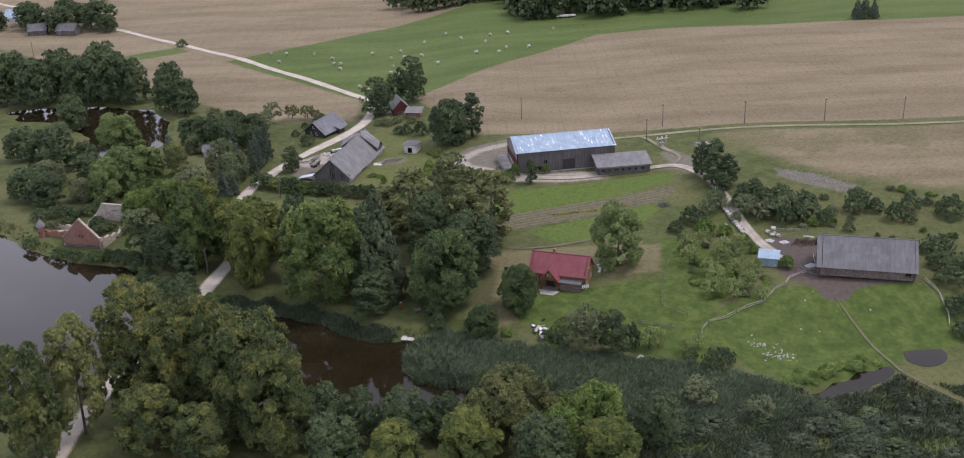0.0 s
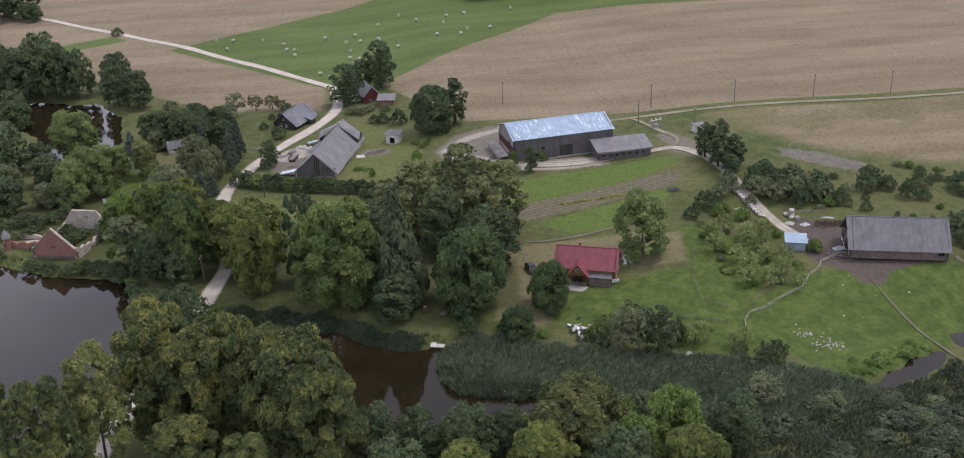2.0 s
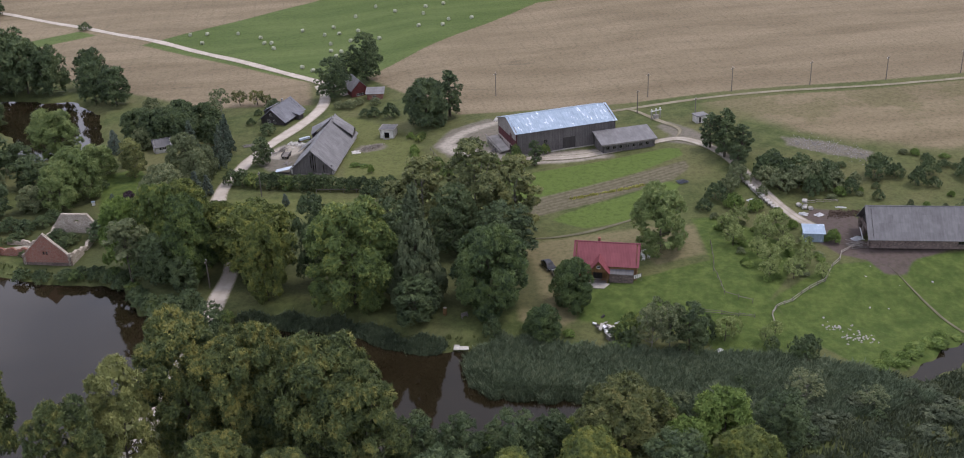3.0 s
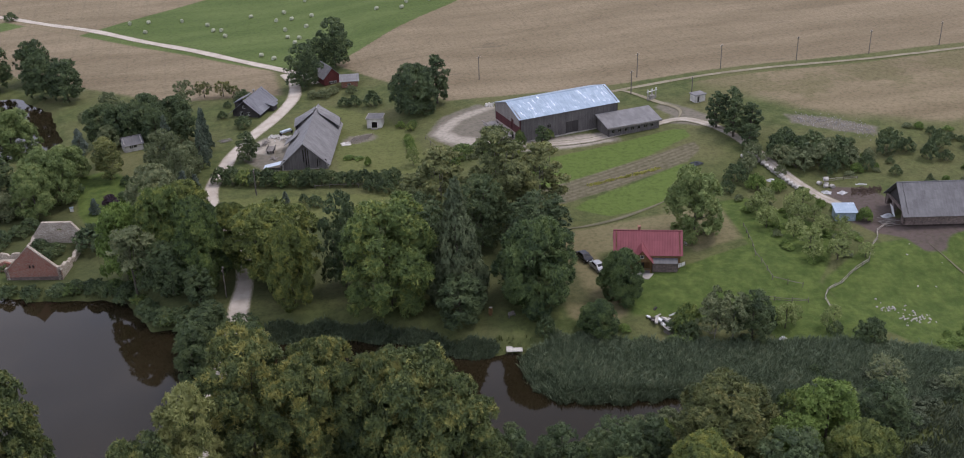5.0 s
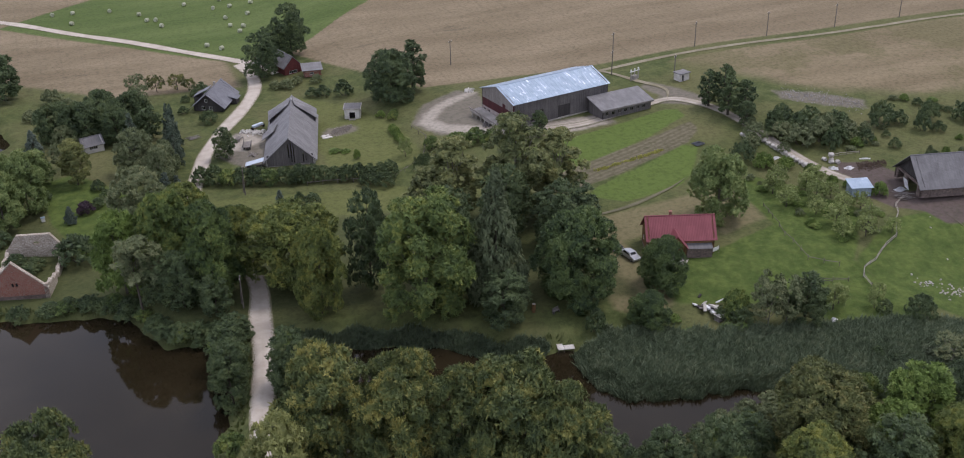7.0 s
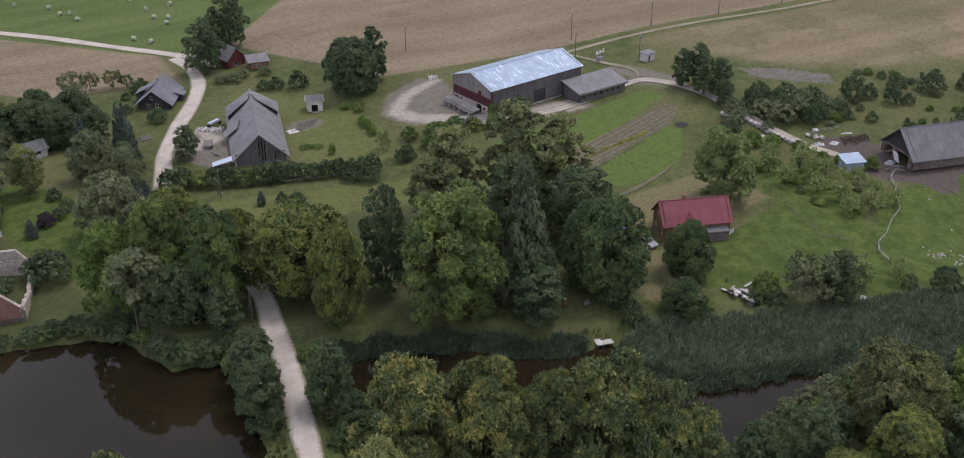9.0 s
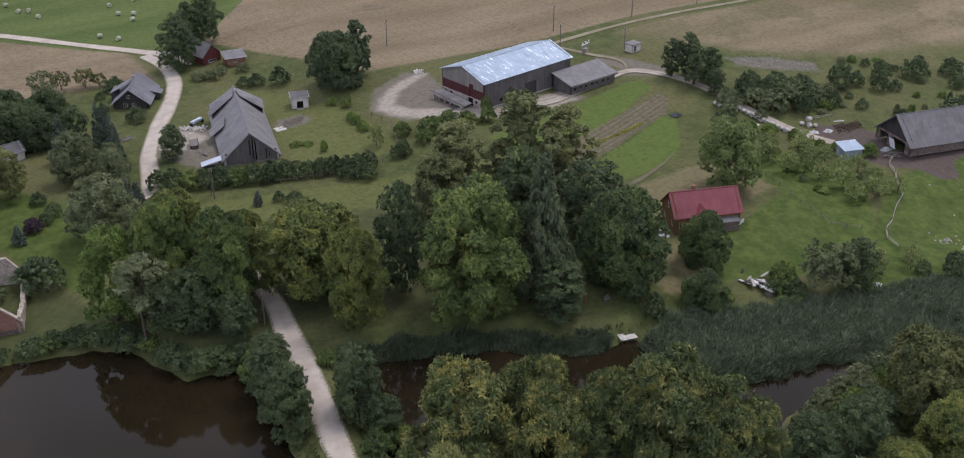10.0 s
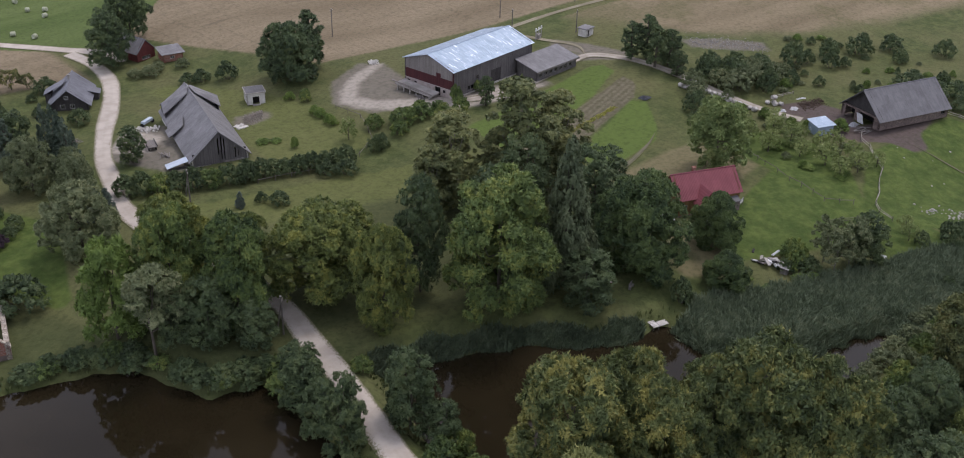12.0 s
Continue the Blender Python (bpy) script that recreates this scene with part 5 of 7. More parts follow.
    part("porch_rail", box(px + 0.5, px + pw, -hw - pd + 0.08, -hw - pd + 0.16, 0.75, 0.9), WOOD_HONEY, ob)
    part("terrace", slab([(px - 2.3, -hw - pd, 0.12), (px + 2.3, -hw - pd, 0.12), (px + 1.3, -hw - pd - 2.1, 0.1), (px - 1.3, -hw - pd - 2.1, 0.1)], 0.3), CONCRETE, ob)
    part("veranda_wall", box(px + pw + 0.4, hl - 0.6, -hw - 1.3, -hw - 0.02, -0.3, 1.9), FIELDSTONE, ob, "grey stone bay beside the porch")
    part("veranda_roof", slab([(px + pw + 0.3, -hw - 1.45, 1.95), (hl - 0.5, -hw - 1.45, 1.95), (hl - 0.5, -hw, 2.4), (px + pw + 0.3, -hw, 2.4)], 0.06), FIBRE_DARK, ob)


house()


# ---- the stable ----
def stable():
    hl, hw, e, r = 9.6, 5.4, 2.45, 7.0
    ob = thing("stable", 80.9, 205.6, -15.2, "fieldstone stable with a long grey roof and open gable", "stable", z=0.55)
    slope = lambda u: e + (r - e) * (1 - abs(u - hw) / hw)
    wall("wall", ob, (-hl, -hw), (hl, -hw), e, [(17.2, 18.4, 0.9, 1.7)], FIELDSTONE, 0.5)
    wall("wall", ob, (hl, -hw), (hl, hw), e, (), FIELDSTONE, 0.5)
    wall("gable_wall", ob, (hl - 0.05, -hw), (hl - 0.05, hw), slope, (), WOOD_GREY, 0.15, z0=e, knees=(hw,))
    wall("wall", ob, (hl, hw), (-hl, hw), e, (), FIELDSTONE, 0.5)
    wall("wall", ob, (-hl, hw), (-hl, -hw), e, [(1.0, 3.8, 0, 2.2), (5.0, 9.2, 0, 2.2)], FIELDSTONE, 0.5)
    # set-back dark boards stand in for the shade inside the open gable
    wall("gable_wall", ob, (-hl + 0.6, hw), (-hl + 0.6, -hw), slope, (), WOOD_DARK, 0.15, z0=e, knees=(hw,), label="dark boards painting the shade of the open gable")
    fitted("window", ob, (-hl, -hw), (hl, -hw), (17.2, 18.4, 0.9, 1.7), GLASS, 0.2, frame_material=WOOD_DARK)
    # black board painting the stall's inner shade behind the doorways
    part("back_of_stall", box(-hl + 2.5, -hl + 2.6, -hw + 0.6, hw - 0.6, 0, 2.4), VOID_SHADE, ob)
    gable("roof", ob, -hl, hl, hw, e, r, FIBRE_MID, 0.12, 0.55, 0.45)
    part("gate", slab([(-hl - 0.9, -1.4, 2.2), (-hl - 0.9, 0.2, 2.2), (-hl - 0.2, 0.2, 0.0), (-hl - 0.2, -1.4, 0.0)], 0.06), PLASTIC, ob, "pale sheet leaning in the doorway")
    return ob


stable()


def tin_shed():
    ob = thing("tin_shed", 62.0, 211.0, -18, "small shed of pale blue sheet metal", "shed", z=gz(62.0, 211.0))
    for a, b in (((-2, -1.5), (2, -1.5)), ((2, -1.5), (2, 1.5)), ((2, 1.5), (-2, 1.5)), ((-2, 1.5), (-2, -1.5))):
        wall("wall", ob, a, b, 2.0, [(1.4, 2.2, 0, 1.8)] if a == (-2, -1.5) else (), TIN, 0.08)
    fitted("door", ob, (-2, -1.5), (2, -1.5), (1.4, 2.2, 0, 1.8), TIN, 0.02, 0.04, (0, 0), TIN)
    part("roof", slab([(-2.3, -1.9, 2.05), (2.3, -1.9, 2.05), (2.3, 1.9, 2.6), (-2.3, 1.9, 2.6)], 0.06), TIN, ob)


tin_shed()


def white_shed():
    ob = thing("pump_house", -19.3, 296.0, -20, "small whitewashed brick hut with a flat roof", "hut")
    hx, hy, h = 1.9, 1.9, 2.5
    door = (1.2, 2.6, 0.0, 1.7)
    wall("wall", ob, (-hx, -hy), (hx, -hy), h, [door], LIME, 0.25)
    wall("wall", ob, (hx, -hy), (hx, hy), h, (), LIME, 0.25)
    wall("wall", ob, (hx, hy), (-hx, hy), h, (), LIME, 0.25)
    wall("wall", ob, (-hx, hy), (-hx, -hy), h, [(1.2, 1.9, 1.2, 1.8)], LIME, 0.25)
    part("door_shadow_board", box(-hx + 0.6, hx - 0.4, -hy + 0.9, -hy + 1.0, 0, h - 0.3), VOID_SHADE, ob)
    part("roof", box(-hx - 0.25, hx + 0.25, -hy - 0.25, hy + 0.25, h - 0.02, h + 0.16), CONCRETE, ob)
    part("roof_felt", box(-hx - 0.1, hx + 0.1, -hy - 0.1, hy + 0.1, h + 0.16, h + 0.2), FIBRE_DARK, ob)
    part("step", box(-0.8, 0.8, -hy - 0.8, -hy - 0.02, -0.2, 0.12), CONCRETE, ob)


white_shed()


def dark_house():
    hl, hw, e, r = 5.4, 3.7, 2.2, 5.2
    ob = thing("cottage", -48.0, 322.5, 62, "dark timber cottage with a slate-grey roof by the road", "cottage", z=gz(-48, 322.5) - 0.5)
    slope = lambda u: e + (r - e) * (1 - abs(u - hw) / hw)
    ends = [(2.0, 2.9, 0.9, 1.9), (3.9, 4.8, 0.9, 1.9), (2.9, 3.7, 2.9, 3.7)]
    wall("wall", ob, (-hl, -hw), (hl, -hw), e, [(2, 3, 0.9, 1.9), (6.5, 7.5, 0.9, 1.9)], WOOD_DARK, 0.25)
    wall("wall", ob, (hl, -hw), (hl, hw), slope, (), WOOD_DARK, 0.25, knees=(hw,))
    wall("wall", ob, (hl, hw), (-hl, hw), e, (), WOOD_DARK, 0.25)
    wall("wall", ob, (-hl, hw), (-hl, -hw), slope, ends, WOOD_DARK, 0.25, knees=(hw,))
    for o in ends:
        fitted("window", ob, (-hl, hw), (-hl, -hw), o, GLASS)
    for o in ((2, 3, 0.9, 1.9), (6.5, 7.5, 0.9, 1.9)):
        fitted("window", ob, (-hl, -hw), (hl, -hw), o, GLASS)
    gable("roof", ob, -hl, hl, hw, e, r, FIBRE_BLUE, 0.1, 0.8, 0.8)
    part("dormer_roof", slab([(-1.2, 5.4, 2.7), (2.4, 5.4, 2.7), (2.4, 1.2, 4.9), (-1.2, 1.2, 4.9)], 0.1), FIBRE_BLUE, ob)
    part("dormer_wall", box(-1.0, 2.2, 3.9, 5.1, 0, 2.75), WOOD_DARK, ob)
    part("porch_wall", box(0.4, 2.8, -5.4, -3.32, 0, 1.9), WOOD_DARK, ob)
    part("porch_roof", slab([(0.1, -5.8, 1.9), (3.1, -5.8, 1.9), (3.1, -3.0, 2.7), (0.1, -3.0, 2.7)], 0.08), FIBRE_BLUE, ob)
    chimney(ob, 1.4, 0.2, 4.6, 5.9, 0.45, CONCRETE)


dark_house()


def red_shed():
    hl, hw, e, r = 3.8, 2.6, 2.3, 4.9
    ob = thing("red_outbuilding", -25.6, 339.5, 105, "red-painted timber outbuilding with a grey roof", "outbuilding")
    slope = lambda u: e + (r - e) * (1 - abs(u - hw) / hw)
    wall("wall", ob, (-hl, -hw), (hl, -hw), e, [(2, 3.2, 0.6, 1.6)], WOOD_SHED, 0.2)
    wall("wall", ob, (hl, -hw), (hl, hw), slope, (), WOOD_SHED, 0.2, knees=(hw,))
    wall("wall", ob, (hl, hw), (-hl, hw), e, [(2, 3.2, 0, 1.9)], WOOD_SHED, 0.2)
    wall("wall", ob, (-hl, hw), (-hl, -hw), slope, [(1.4, 3.8, 0.2, 1.0)], WOOD_SHED, 0.2, knees=(hw,))
    fitted("window", ob, (-hl, -hw), (hl, -hw), (2, 3.2, 0.6, 1.6), GLASS)
    fitted("door", ob, (hl, hw), (-hl, hw), (2, 3.2, 0, 1.9), WOOD_DARK)
    fitted("window", ob, (-hl, hw), (-hl, -hw), (1.4, 3.8, 0.2, 1.0), GLASS, bars=(3, 0))
    gable("roof", ob, -hl, hl, hw, e, r, FIBRE, 0.1, 0.4, 0.4)
    ob = thing("brick_shed", -20.3, 332.2, -8, "low brick shed with a pale sheet roof", "shed")
    for a, b in (((-2.3, -2), (2.3, -2)), ((2.3, -2), (2.3, 2)), ((2.3, 2), (-2.3, 2)), ((-2.3, 2), (-2.3, -2))):
        wall("wall", ob, a, b, 1.9, [(1.6, 2.6, 0.7, 1.3)] if a == (-2.3, -2) else (), BRICK, 0.25)
    fitted("window", ob, (-2.3, -2), (2.3, -2), (1.6, 2.6, 0.7, 1.3), GLASS)
    part("roof", slab([(-2.8, -2.5, 1.95), (2.8, -2.5, 1.95), (2.8, 2.5, 2.6), (-2.8, 2.5, 2.6)], 0.1), FIBRE, ob)


red_shed()


# ---- the ruin by the mill pond ----
def ruin():
    rng = random.Random(5)
    ob = thing("ruined_mill", -95.0, 246.6, -15, "roofless ruin with a red brick gable and pale rubble walls", "ruin", z=-2.9)
    hw = 5.4

    def crumble(level, rough):
        return lambda u: max(0.6, level(u) + rough * (0.5 * math.sin(u * 2.3) + 0.35 * math.sin(u * 5.1 + 1)))

    front = lambda u: 2.9 + 5.3 * (1 - abs(u - hw) / hw)
    wins = [(4.75, 5.15, 3.4, 4.15), (5.45, 5.85, 3.4, 4.15)]
    wall("wall", ob, (-hw, -7.5), (hw, -7.5), 1.6, (), FIELDSTONE, 0.6, label="fieldstone foot of the gable")
    wall("gable_wall", ob, (-hw, -7.5), (hw, -7.5), front, wins, BRICK, 0.5, z0=1.6, knees=(hw,), label="red brick gable")
    # black panes paint the dark inside of the openings
    for o in wins:
        fitted("window", ob, (-hw, -7.5), (hw, -7.5), o, VOID_SHADE, 0.25, frame_material=WOOD_DARK)
    side = [0.5 * k for k in range(1, 30)]
    wall("wall", ob, (hw, -7.5), (hw, 7.5), crumble(lambda u: 1.9 + 1.6 * abs(u / 7.5 - 1), 0.5), [(6, 7.4, 0, 1.4)], PALE_STONE, 0.7, knees=side)
    wall("wall", ob, (hw, 7.5), (-hw, 7.5), lambda u: 3.2 + 3.2 * min(1, (hw - abs(u - hw)) / 2.4), [(4.4, 5.6, 4.4, 5.0)], PALE_STONE, 0.7, knees=(2.4, 8.4), label="tall rubble end wall")
    wall("wall", ob, (-hw, 7.5), (-hw, -7.5), crumble(lambda u: 2.0 + 1.3 * abs(u / 7.5 - 1), 0.5), (), PALE_STONE, 0.7, knees=side)
    for s in (-1, 1):
        part("coping", slab([(s * (hw + 0.15), -7.6, 2.9), (s * (hw + 0.15), -6.9, 2.9), (0, -6.9, 8.3), (0, -7.6, 8.3)][::s], 0.14), PALE_STONE, ob)
    for k in range(5):
        x, y = rng.uniform(-3, 3), rng.uniform(-6, 6)
        part("fallen_beam", tube([(x, y, 0.2), (x + rng.uniform(-2, 2), y + 3, 1.4)], [0.12, 0.1], 6), POLE_WOOD, ob)
    part("rafter", tube([(-2.6, -7.3, 3.7), (-0.2, -5.9, 5.9)], [0.12, 0.12], 5), POLE_WOOD, ob)
    low = thing("ruined_wing", -104.3, 247.6, -15, "low ruined brick wing of the mill", "ruin", z=-2.3)
    wall("wall", low, (-4, -2.5), (3.4, -2.5), crumble(lambda u: 2.3, 0.5), (), BRICK, 0.5, knees=[0.5 * k for k in range(1, 14)])
    wall("wall", low, (3.4, 2.5), (-4, 2.5), crumble(lambda u: 2.0, 0.5), (), PALE_STONE, 0.5, knees=[0.5 * k for k in range(1, 14)])
    part("rubble_floor", box(-4, 3.3, -2, 2, -0.3, 1.0), PALE_STONE, low)
    tw = thing("brick_turret", -109.0, 246.0, 10, "small brick turret with a pale grey conical cap", "turret", z=-2.3)
    bm = bmesh.new()
    add_tube(bm, [(0, 0, -0.3), (0, 0, 3.4)], [0.95, 0.8], 10)
    part("shaft", bm, BRICK, tw)
    part("band", tube([(0, 0, 3.4), (0, 0, 3.6)], [0.95, 0.95], 10), PALE_STONE, tw)
    part("cap", tube([(0, 0, 3.6), (0, 0, 4.2), (0, 0, 5.1), (0, 0, 5.5)], [1.15, 0.86, 0.3, 0.06], 12), FIBRE, tw)
    part("finial", tube([(0, 0, 5.4), (0, 0, 6.1)], [0.05, 0.02], 6), TIN, tw)
    # black discs paint the shade in the loopholes
    for a in (0, 2.1, 4.2):
        part("loophole", tube([(0.8 * math.cos(a), 0.8 * math.sin(a), 2), (0.98 * math.cos(a), 0.98 * math.sin(a), 2)], [0.2, 0.2], 6), VOID_SHADE, tw)


ruin()


# ---- more trees and shrubs ----
def row(key, label, category, group, *items):
    for q in items:
        plant(key, *q, label, category, group)


HEDGE = "hedge along the barn yard"
for k in range(8):
    t = k / 7
    plant(("bush_a", "bush_b")[k % 3 == 2], -59.5 + 18.5 * t, 271.2 - 8.0 * t, 4.0 + 0.5 * math.sin(k * 2.1), 2.6, "dense dark green hedge shrub", "bush", HEDGE)
for k in range(9):
    t = k / 8
    plant("bush_a", -39.5 + 17.5 * t, 263.4 - 5.0 * t, 3.6 + 0.3 * math.sin(k * 1.7), 2.3, "clipped dark green hedge shrub", "bush", HEDGE)
row("spruce_a", "dark upright conifer in a row by the road", "tree", "conifer row by the road",
    (-63.2, 283.0, 9.5, 1.9), (-62.8, 287.4, 10.5, 2.0), (-62.2, 291.8, 10.5, 2.0), (-61.8, 296.0, 10.4, 2.0), (-62.2, 300.0, 9.6, 1.9), (-70.9, 294.8, 10.0, 2.5))
row("silver_a", "broad rounded grey-green garden tree", "tree", "garden trees west of the road", (-71.2, 283.2, 10.0, 4.8))
row("far_a", "dense dark garden tree", "tree", "garden trees west of the road", (-66.5, 304.5, 8.0, 3.2))
row("ash_a", "tall light green garden tree by the ruin", "tree", "garden trees west of the road", (-93.8, 271.0, 12.0, 4.6), (-98.4, 265.6, 11.6, 4.6), (-98.0, 277.0, 11.4, 4.6), (-92.6, 285.0, 8.6, 4.6))
row("dark_b", "low spreading dark oak in a shelter belt", "tree", "shelter belt behind the garden",
    (-85.8, 313.5, 9.5, 5.2), (-80.5, 309.5, 10.0, 5.4), (-73.5, 307.0, 10.0, 5.0), (-68.5, 315.0, 9.0, 4.4), (-76.0, 318.5, 9.5, 5.0))
row("blue_a", "blue-grey spruce in the garden", "tree", "blue spruces", (-91.8, 304.2, 6.6, 2.1), (-67.4, 264.4, 6.8, 2.0), (-65.0, 266.2, 5.0, 1.5), (-86.4, 263.2, 3.6, 1.3))
row("fruit_c", "wind-bent fruit tree at the field edge", "tree", "fruit trees at the field edge", (-60.6, 338.6, 4.6, 2.8), (-55.4, 337.4, 4.8, 3.0), (-52.6, 335.8, 3.6, 2.0))
row("bush_a", "dark shrub beside the cottage", "bush", "shrubs by the cottage", (-50.6, 331.0, 3.6, 2.8), (-51.8, 310.0, 3.4, 2.7), (-56.5, 318.5, 2.2, 1.5), (-55.0, 327.0, 2.0, 1.3))
row("alder_a", "light green feathery garden tree", "tree", "garden trees west of the road", (-86.5, 292.0, 6.5, 2.8), (-67.0, 322.0, 7.5, 3.2), (-65.8, 333.0, 7.6, 3.2))
row("pale_a", "yellowish feathery garden tree", "tree", "garden trees west of the road", (-83.8, 281.5, 10.2, 3.6))
row("silver_a", "rounded grey-green garden tree", "tree", "garden trees west of the road", (-67.6, 271.5, 10.0, 3.8), (-66.0, 278.0, 8.5, 3.4))
plum = leaf_material("purple_leaves", (0.03, 0.022, 0.03), (0.06, 0.04, 0.055), (0.09, 0.06, 0.07))
LEAF["plum"] = plum
tree_model("plum_a", "bush", "plum", 2.6, 1.9, 150, 11, 0.3, 26, name="bush")
plant("plum_a", -83.4, 266.4, 2.6, 1.8, "small purple-leaved garden bush on the lawn", "bush", "garden bushes")
row("far_a", "tree on the overgrown bank", "tree", "trees round the back pond",
    (-122.6, 293, 13, 7.4), (-113.5, 263.5, 9, 4.6), (-120.5, 268, 9, 4.8), (-108.5, 283, 8, 4.6), (-134, 343, 12, 5),
    (-115.2, 298.5, 7.0, 3.6), (-131.5, 337, 10, 4.4), (-136, 306, 10, 5.5), (-141, 285, 9, 5))
row("ash_a", "large spreading green tree on the pond bank", "tree", "trees round the back pond", (-108.0, 309.6, 14.0, 6.8))
row("silver_a", "grey-green willow by the back pond", "tree", "willows by the back pond", (-85, 306, 6, 3.0), (-118, 278, 8, 4.6), (-131, 322, 7, 4), (-105, 266.5, 6, 3.6))
row("far_a", "tall dark tree of the pond wood", "tree", "wood behind the back pond",
    (-172, 368, 17, 7), (-163, 373, 18, 7), (-154, 367, 17, 7), (-146, 374, 16, 6.5), (-137, 368, 17, 7), (-128, 369, 18, 7), (-120, 366, 16, 6), (-105, 354, 13.5, 5.2), (-98, 349, 12.5, 5.2), (-150, 380, 17, 7), (-134, 379, 19, 7.5), (-180, 376, 17, 7.5), (-108, 371, 13, 5), (-186, 366, 16, 7))
row("bush_c", "grey-green shrub on the bank", "bush", "shrubs by the ponds", (-86.5, 341, 4, 3), (-83, 334, 3.5, 2.8), (-79.5, 329, 3, 2.6), (-92, 330, 3, 2.4))
row("bush_a", "dark rounded garden bush", "bush", "garden bushes", (-86.2, 249.5, 5.2, 4.6), (-80.6, 268.6, 2.2, 1.6), (-78.8, 271, 2.4, 1.8), (-97.2, 233.2, 3.0, 2.3), (-91.5, 231.8, 2.2, 1.8), (-101.5, 235.5, 2.6, 2.2),
    (-110.5, 242.0, 2.6, 2.4), (-80.2, 276.6, 2.6, 1.6), (-90.5, 276.0, 2.4, 1.7))
row("bush_a", "dark overgrown shrub behind the ruin", "bush", "shrubs behind the ruin", (-104.5, 255.0, 3.0, 2.8), (-108.5, 256.5, 3.2, 3.0), (-101.5, 257.5, 2.6, 2.4), (-106.0, 251.5, 2.0, 2.2), (-110.5, 250.5, 2.4, 2.4), (-112.5, 255.0, 3.0, 2.6), (-99.0, 259.5, 2.8, 2.4))
row("bush_a", "leafy bush on the pond bank", "bush", "bushes on the pond bank", (-75.6, 218.5, 3.4, 2.8), (-72.2, 214.8, 3.2, 2.6), (-79.2, 225.8, 3.2, 2.6), (-85.5, 231.3, 2.8, 2.3), (-67.0, 213.2, 2.8, 2.2), (-82.5, 229.2, 2.6, 2.2),
    (-69.5, 212.5, 2.0, 1.7), (-88.5, 232.5, 2.4, 2.0), (-95.0, 247.5, 2.4, 2.4), (-96.6, 250.6, 2.8, 2.4), (-93.4, 249.5, 2.4, 2.0), (-97.5, 244.5, 2.0, 1.8), (-102.8, 245.2, 1.8, 1.6))
edge = LEFT_POND[3:9]
for k in range(16):
    rr = random.Random(900 + k)
    u = (k + 0.6 * rr.random()) / 16 * (len(edge) - 1.001)
    (ax, ay), (bx, by) = edge[int(u)], edge[int(u) + 1]
    u -= int(u)
    plant(("bush_a", "bush_b", "bush_a")[k % 3], ax + (bx - ax) * u + 0.9, ay + (by - ay) * u + 1.2, 1.6 + 1.4 * rr.random(), 1.7 + 0.9 * rr.random(), "leafy bush on the pond bank", "bush", "bushes on the pond bank")
row("bush_b", "low green shrub on the dam slope", "bush", "shrubs on the dam", (-57.6, 203.5, 2.4, 1.8), (-61.0, 182.5, 3.4, 2.4), (-58.6, 178.5, 4.0, 2.6), (-70.4, 181.0, 3.2, 2.4), (-66.8, 208.8, 3.4, 2.4), (-56.8, 184.5, 4.5, 2.4))
row("bush_a", "dark shrub on the lawn", "bush", "lawn shrubs", (-40.6, 251.5, 2.6, 2.0), (-42.6, 254.2, 2.2, 1.2), (-24.5, 254.5, 3.2, 2.4), (-14, 258.3, 3.4, 1.8), (-27.5, 256.5, 2.6, 2.0))
row("bush_d", "small green shrub along the meadow edge", "bush", "shrubs along the meadow edge", (-13.8, 291.0, 1.8, 1.3), (-14.0, 281.0, 1.9, 1.3), (-14.1, 279.1, 2.0, 1.4), (-14.3, 275.6, 2.0, 1.3), (-14.4, 274.1, 1.8, 1.2), (-29.4, 275.9, 0.8, 1.6), (-27.2, 274.8, 0.7, 1.4), (-25.8, 270.1, 2.4, 0.9))
row("fruit_a", "slim light green young tree by the hedge end", "tree", "", (-15.9, 266.3, 4.6, 1.9))
row("bush_a", "dark shrub by the meadow fence", "bush", "shrubs along the meadow edge", (-15.1, 258.8, 3.4, 1.7), (-21.7, 314.4, 3.2, 2.2), (-24.2, 316.0, 2.6, 2.0))
row("bush_c", "tangled grey shrub below the red outbuilding", "bush", "shrubs below the outbuilding", (-28.6, 326.0, 2.6, 2.4), (-31.5, 327.5, 2.2, 2.0), (-25.6, 327.8, 2.2, 1.9), (-20.8, 325.5, 2.4, 1.8))
row("blue_a", "young spruce on the mown lawn", "tree", "blue spruces", (-46.6, 254.6, 3.0, 1.0))
row("bush_b", "tall weedy shrub below the barn", "bush", "shrubs below the barn", (-9.6, 266.3, 3.2, 2.0), (-4.5, 263.5, 3.4, 3.0), (-0.5, 262.8, 3.2, 3.0), (3.0, 261.2, 2.8, 2.2), (7.2, 259.8, 3.4, 2.0), (-8.0, 260.5, 2.8, 2.2), (-12, 287.6, 2.2, 1.4), (-11.0, 289.5, 2.0, 1.3))
row("poplar_a", "small dark spruce before the barn", "tree", "", (13.0, 258.8, 6.5, 1.9))
row("bush_b", "spindly shrub at the barn wall", "bush", "", (9.5, 264.0, 4.0, 1.4), (17.3, 266.0, 2.6, 1.3))
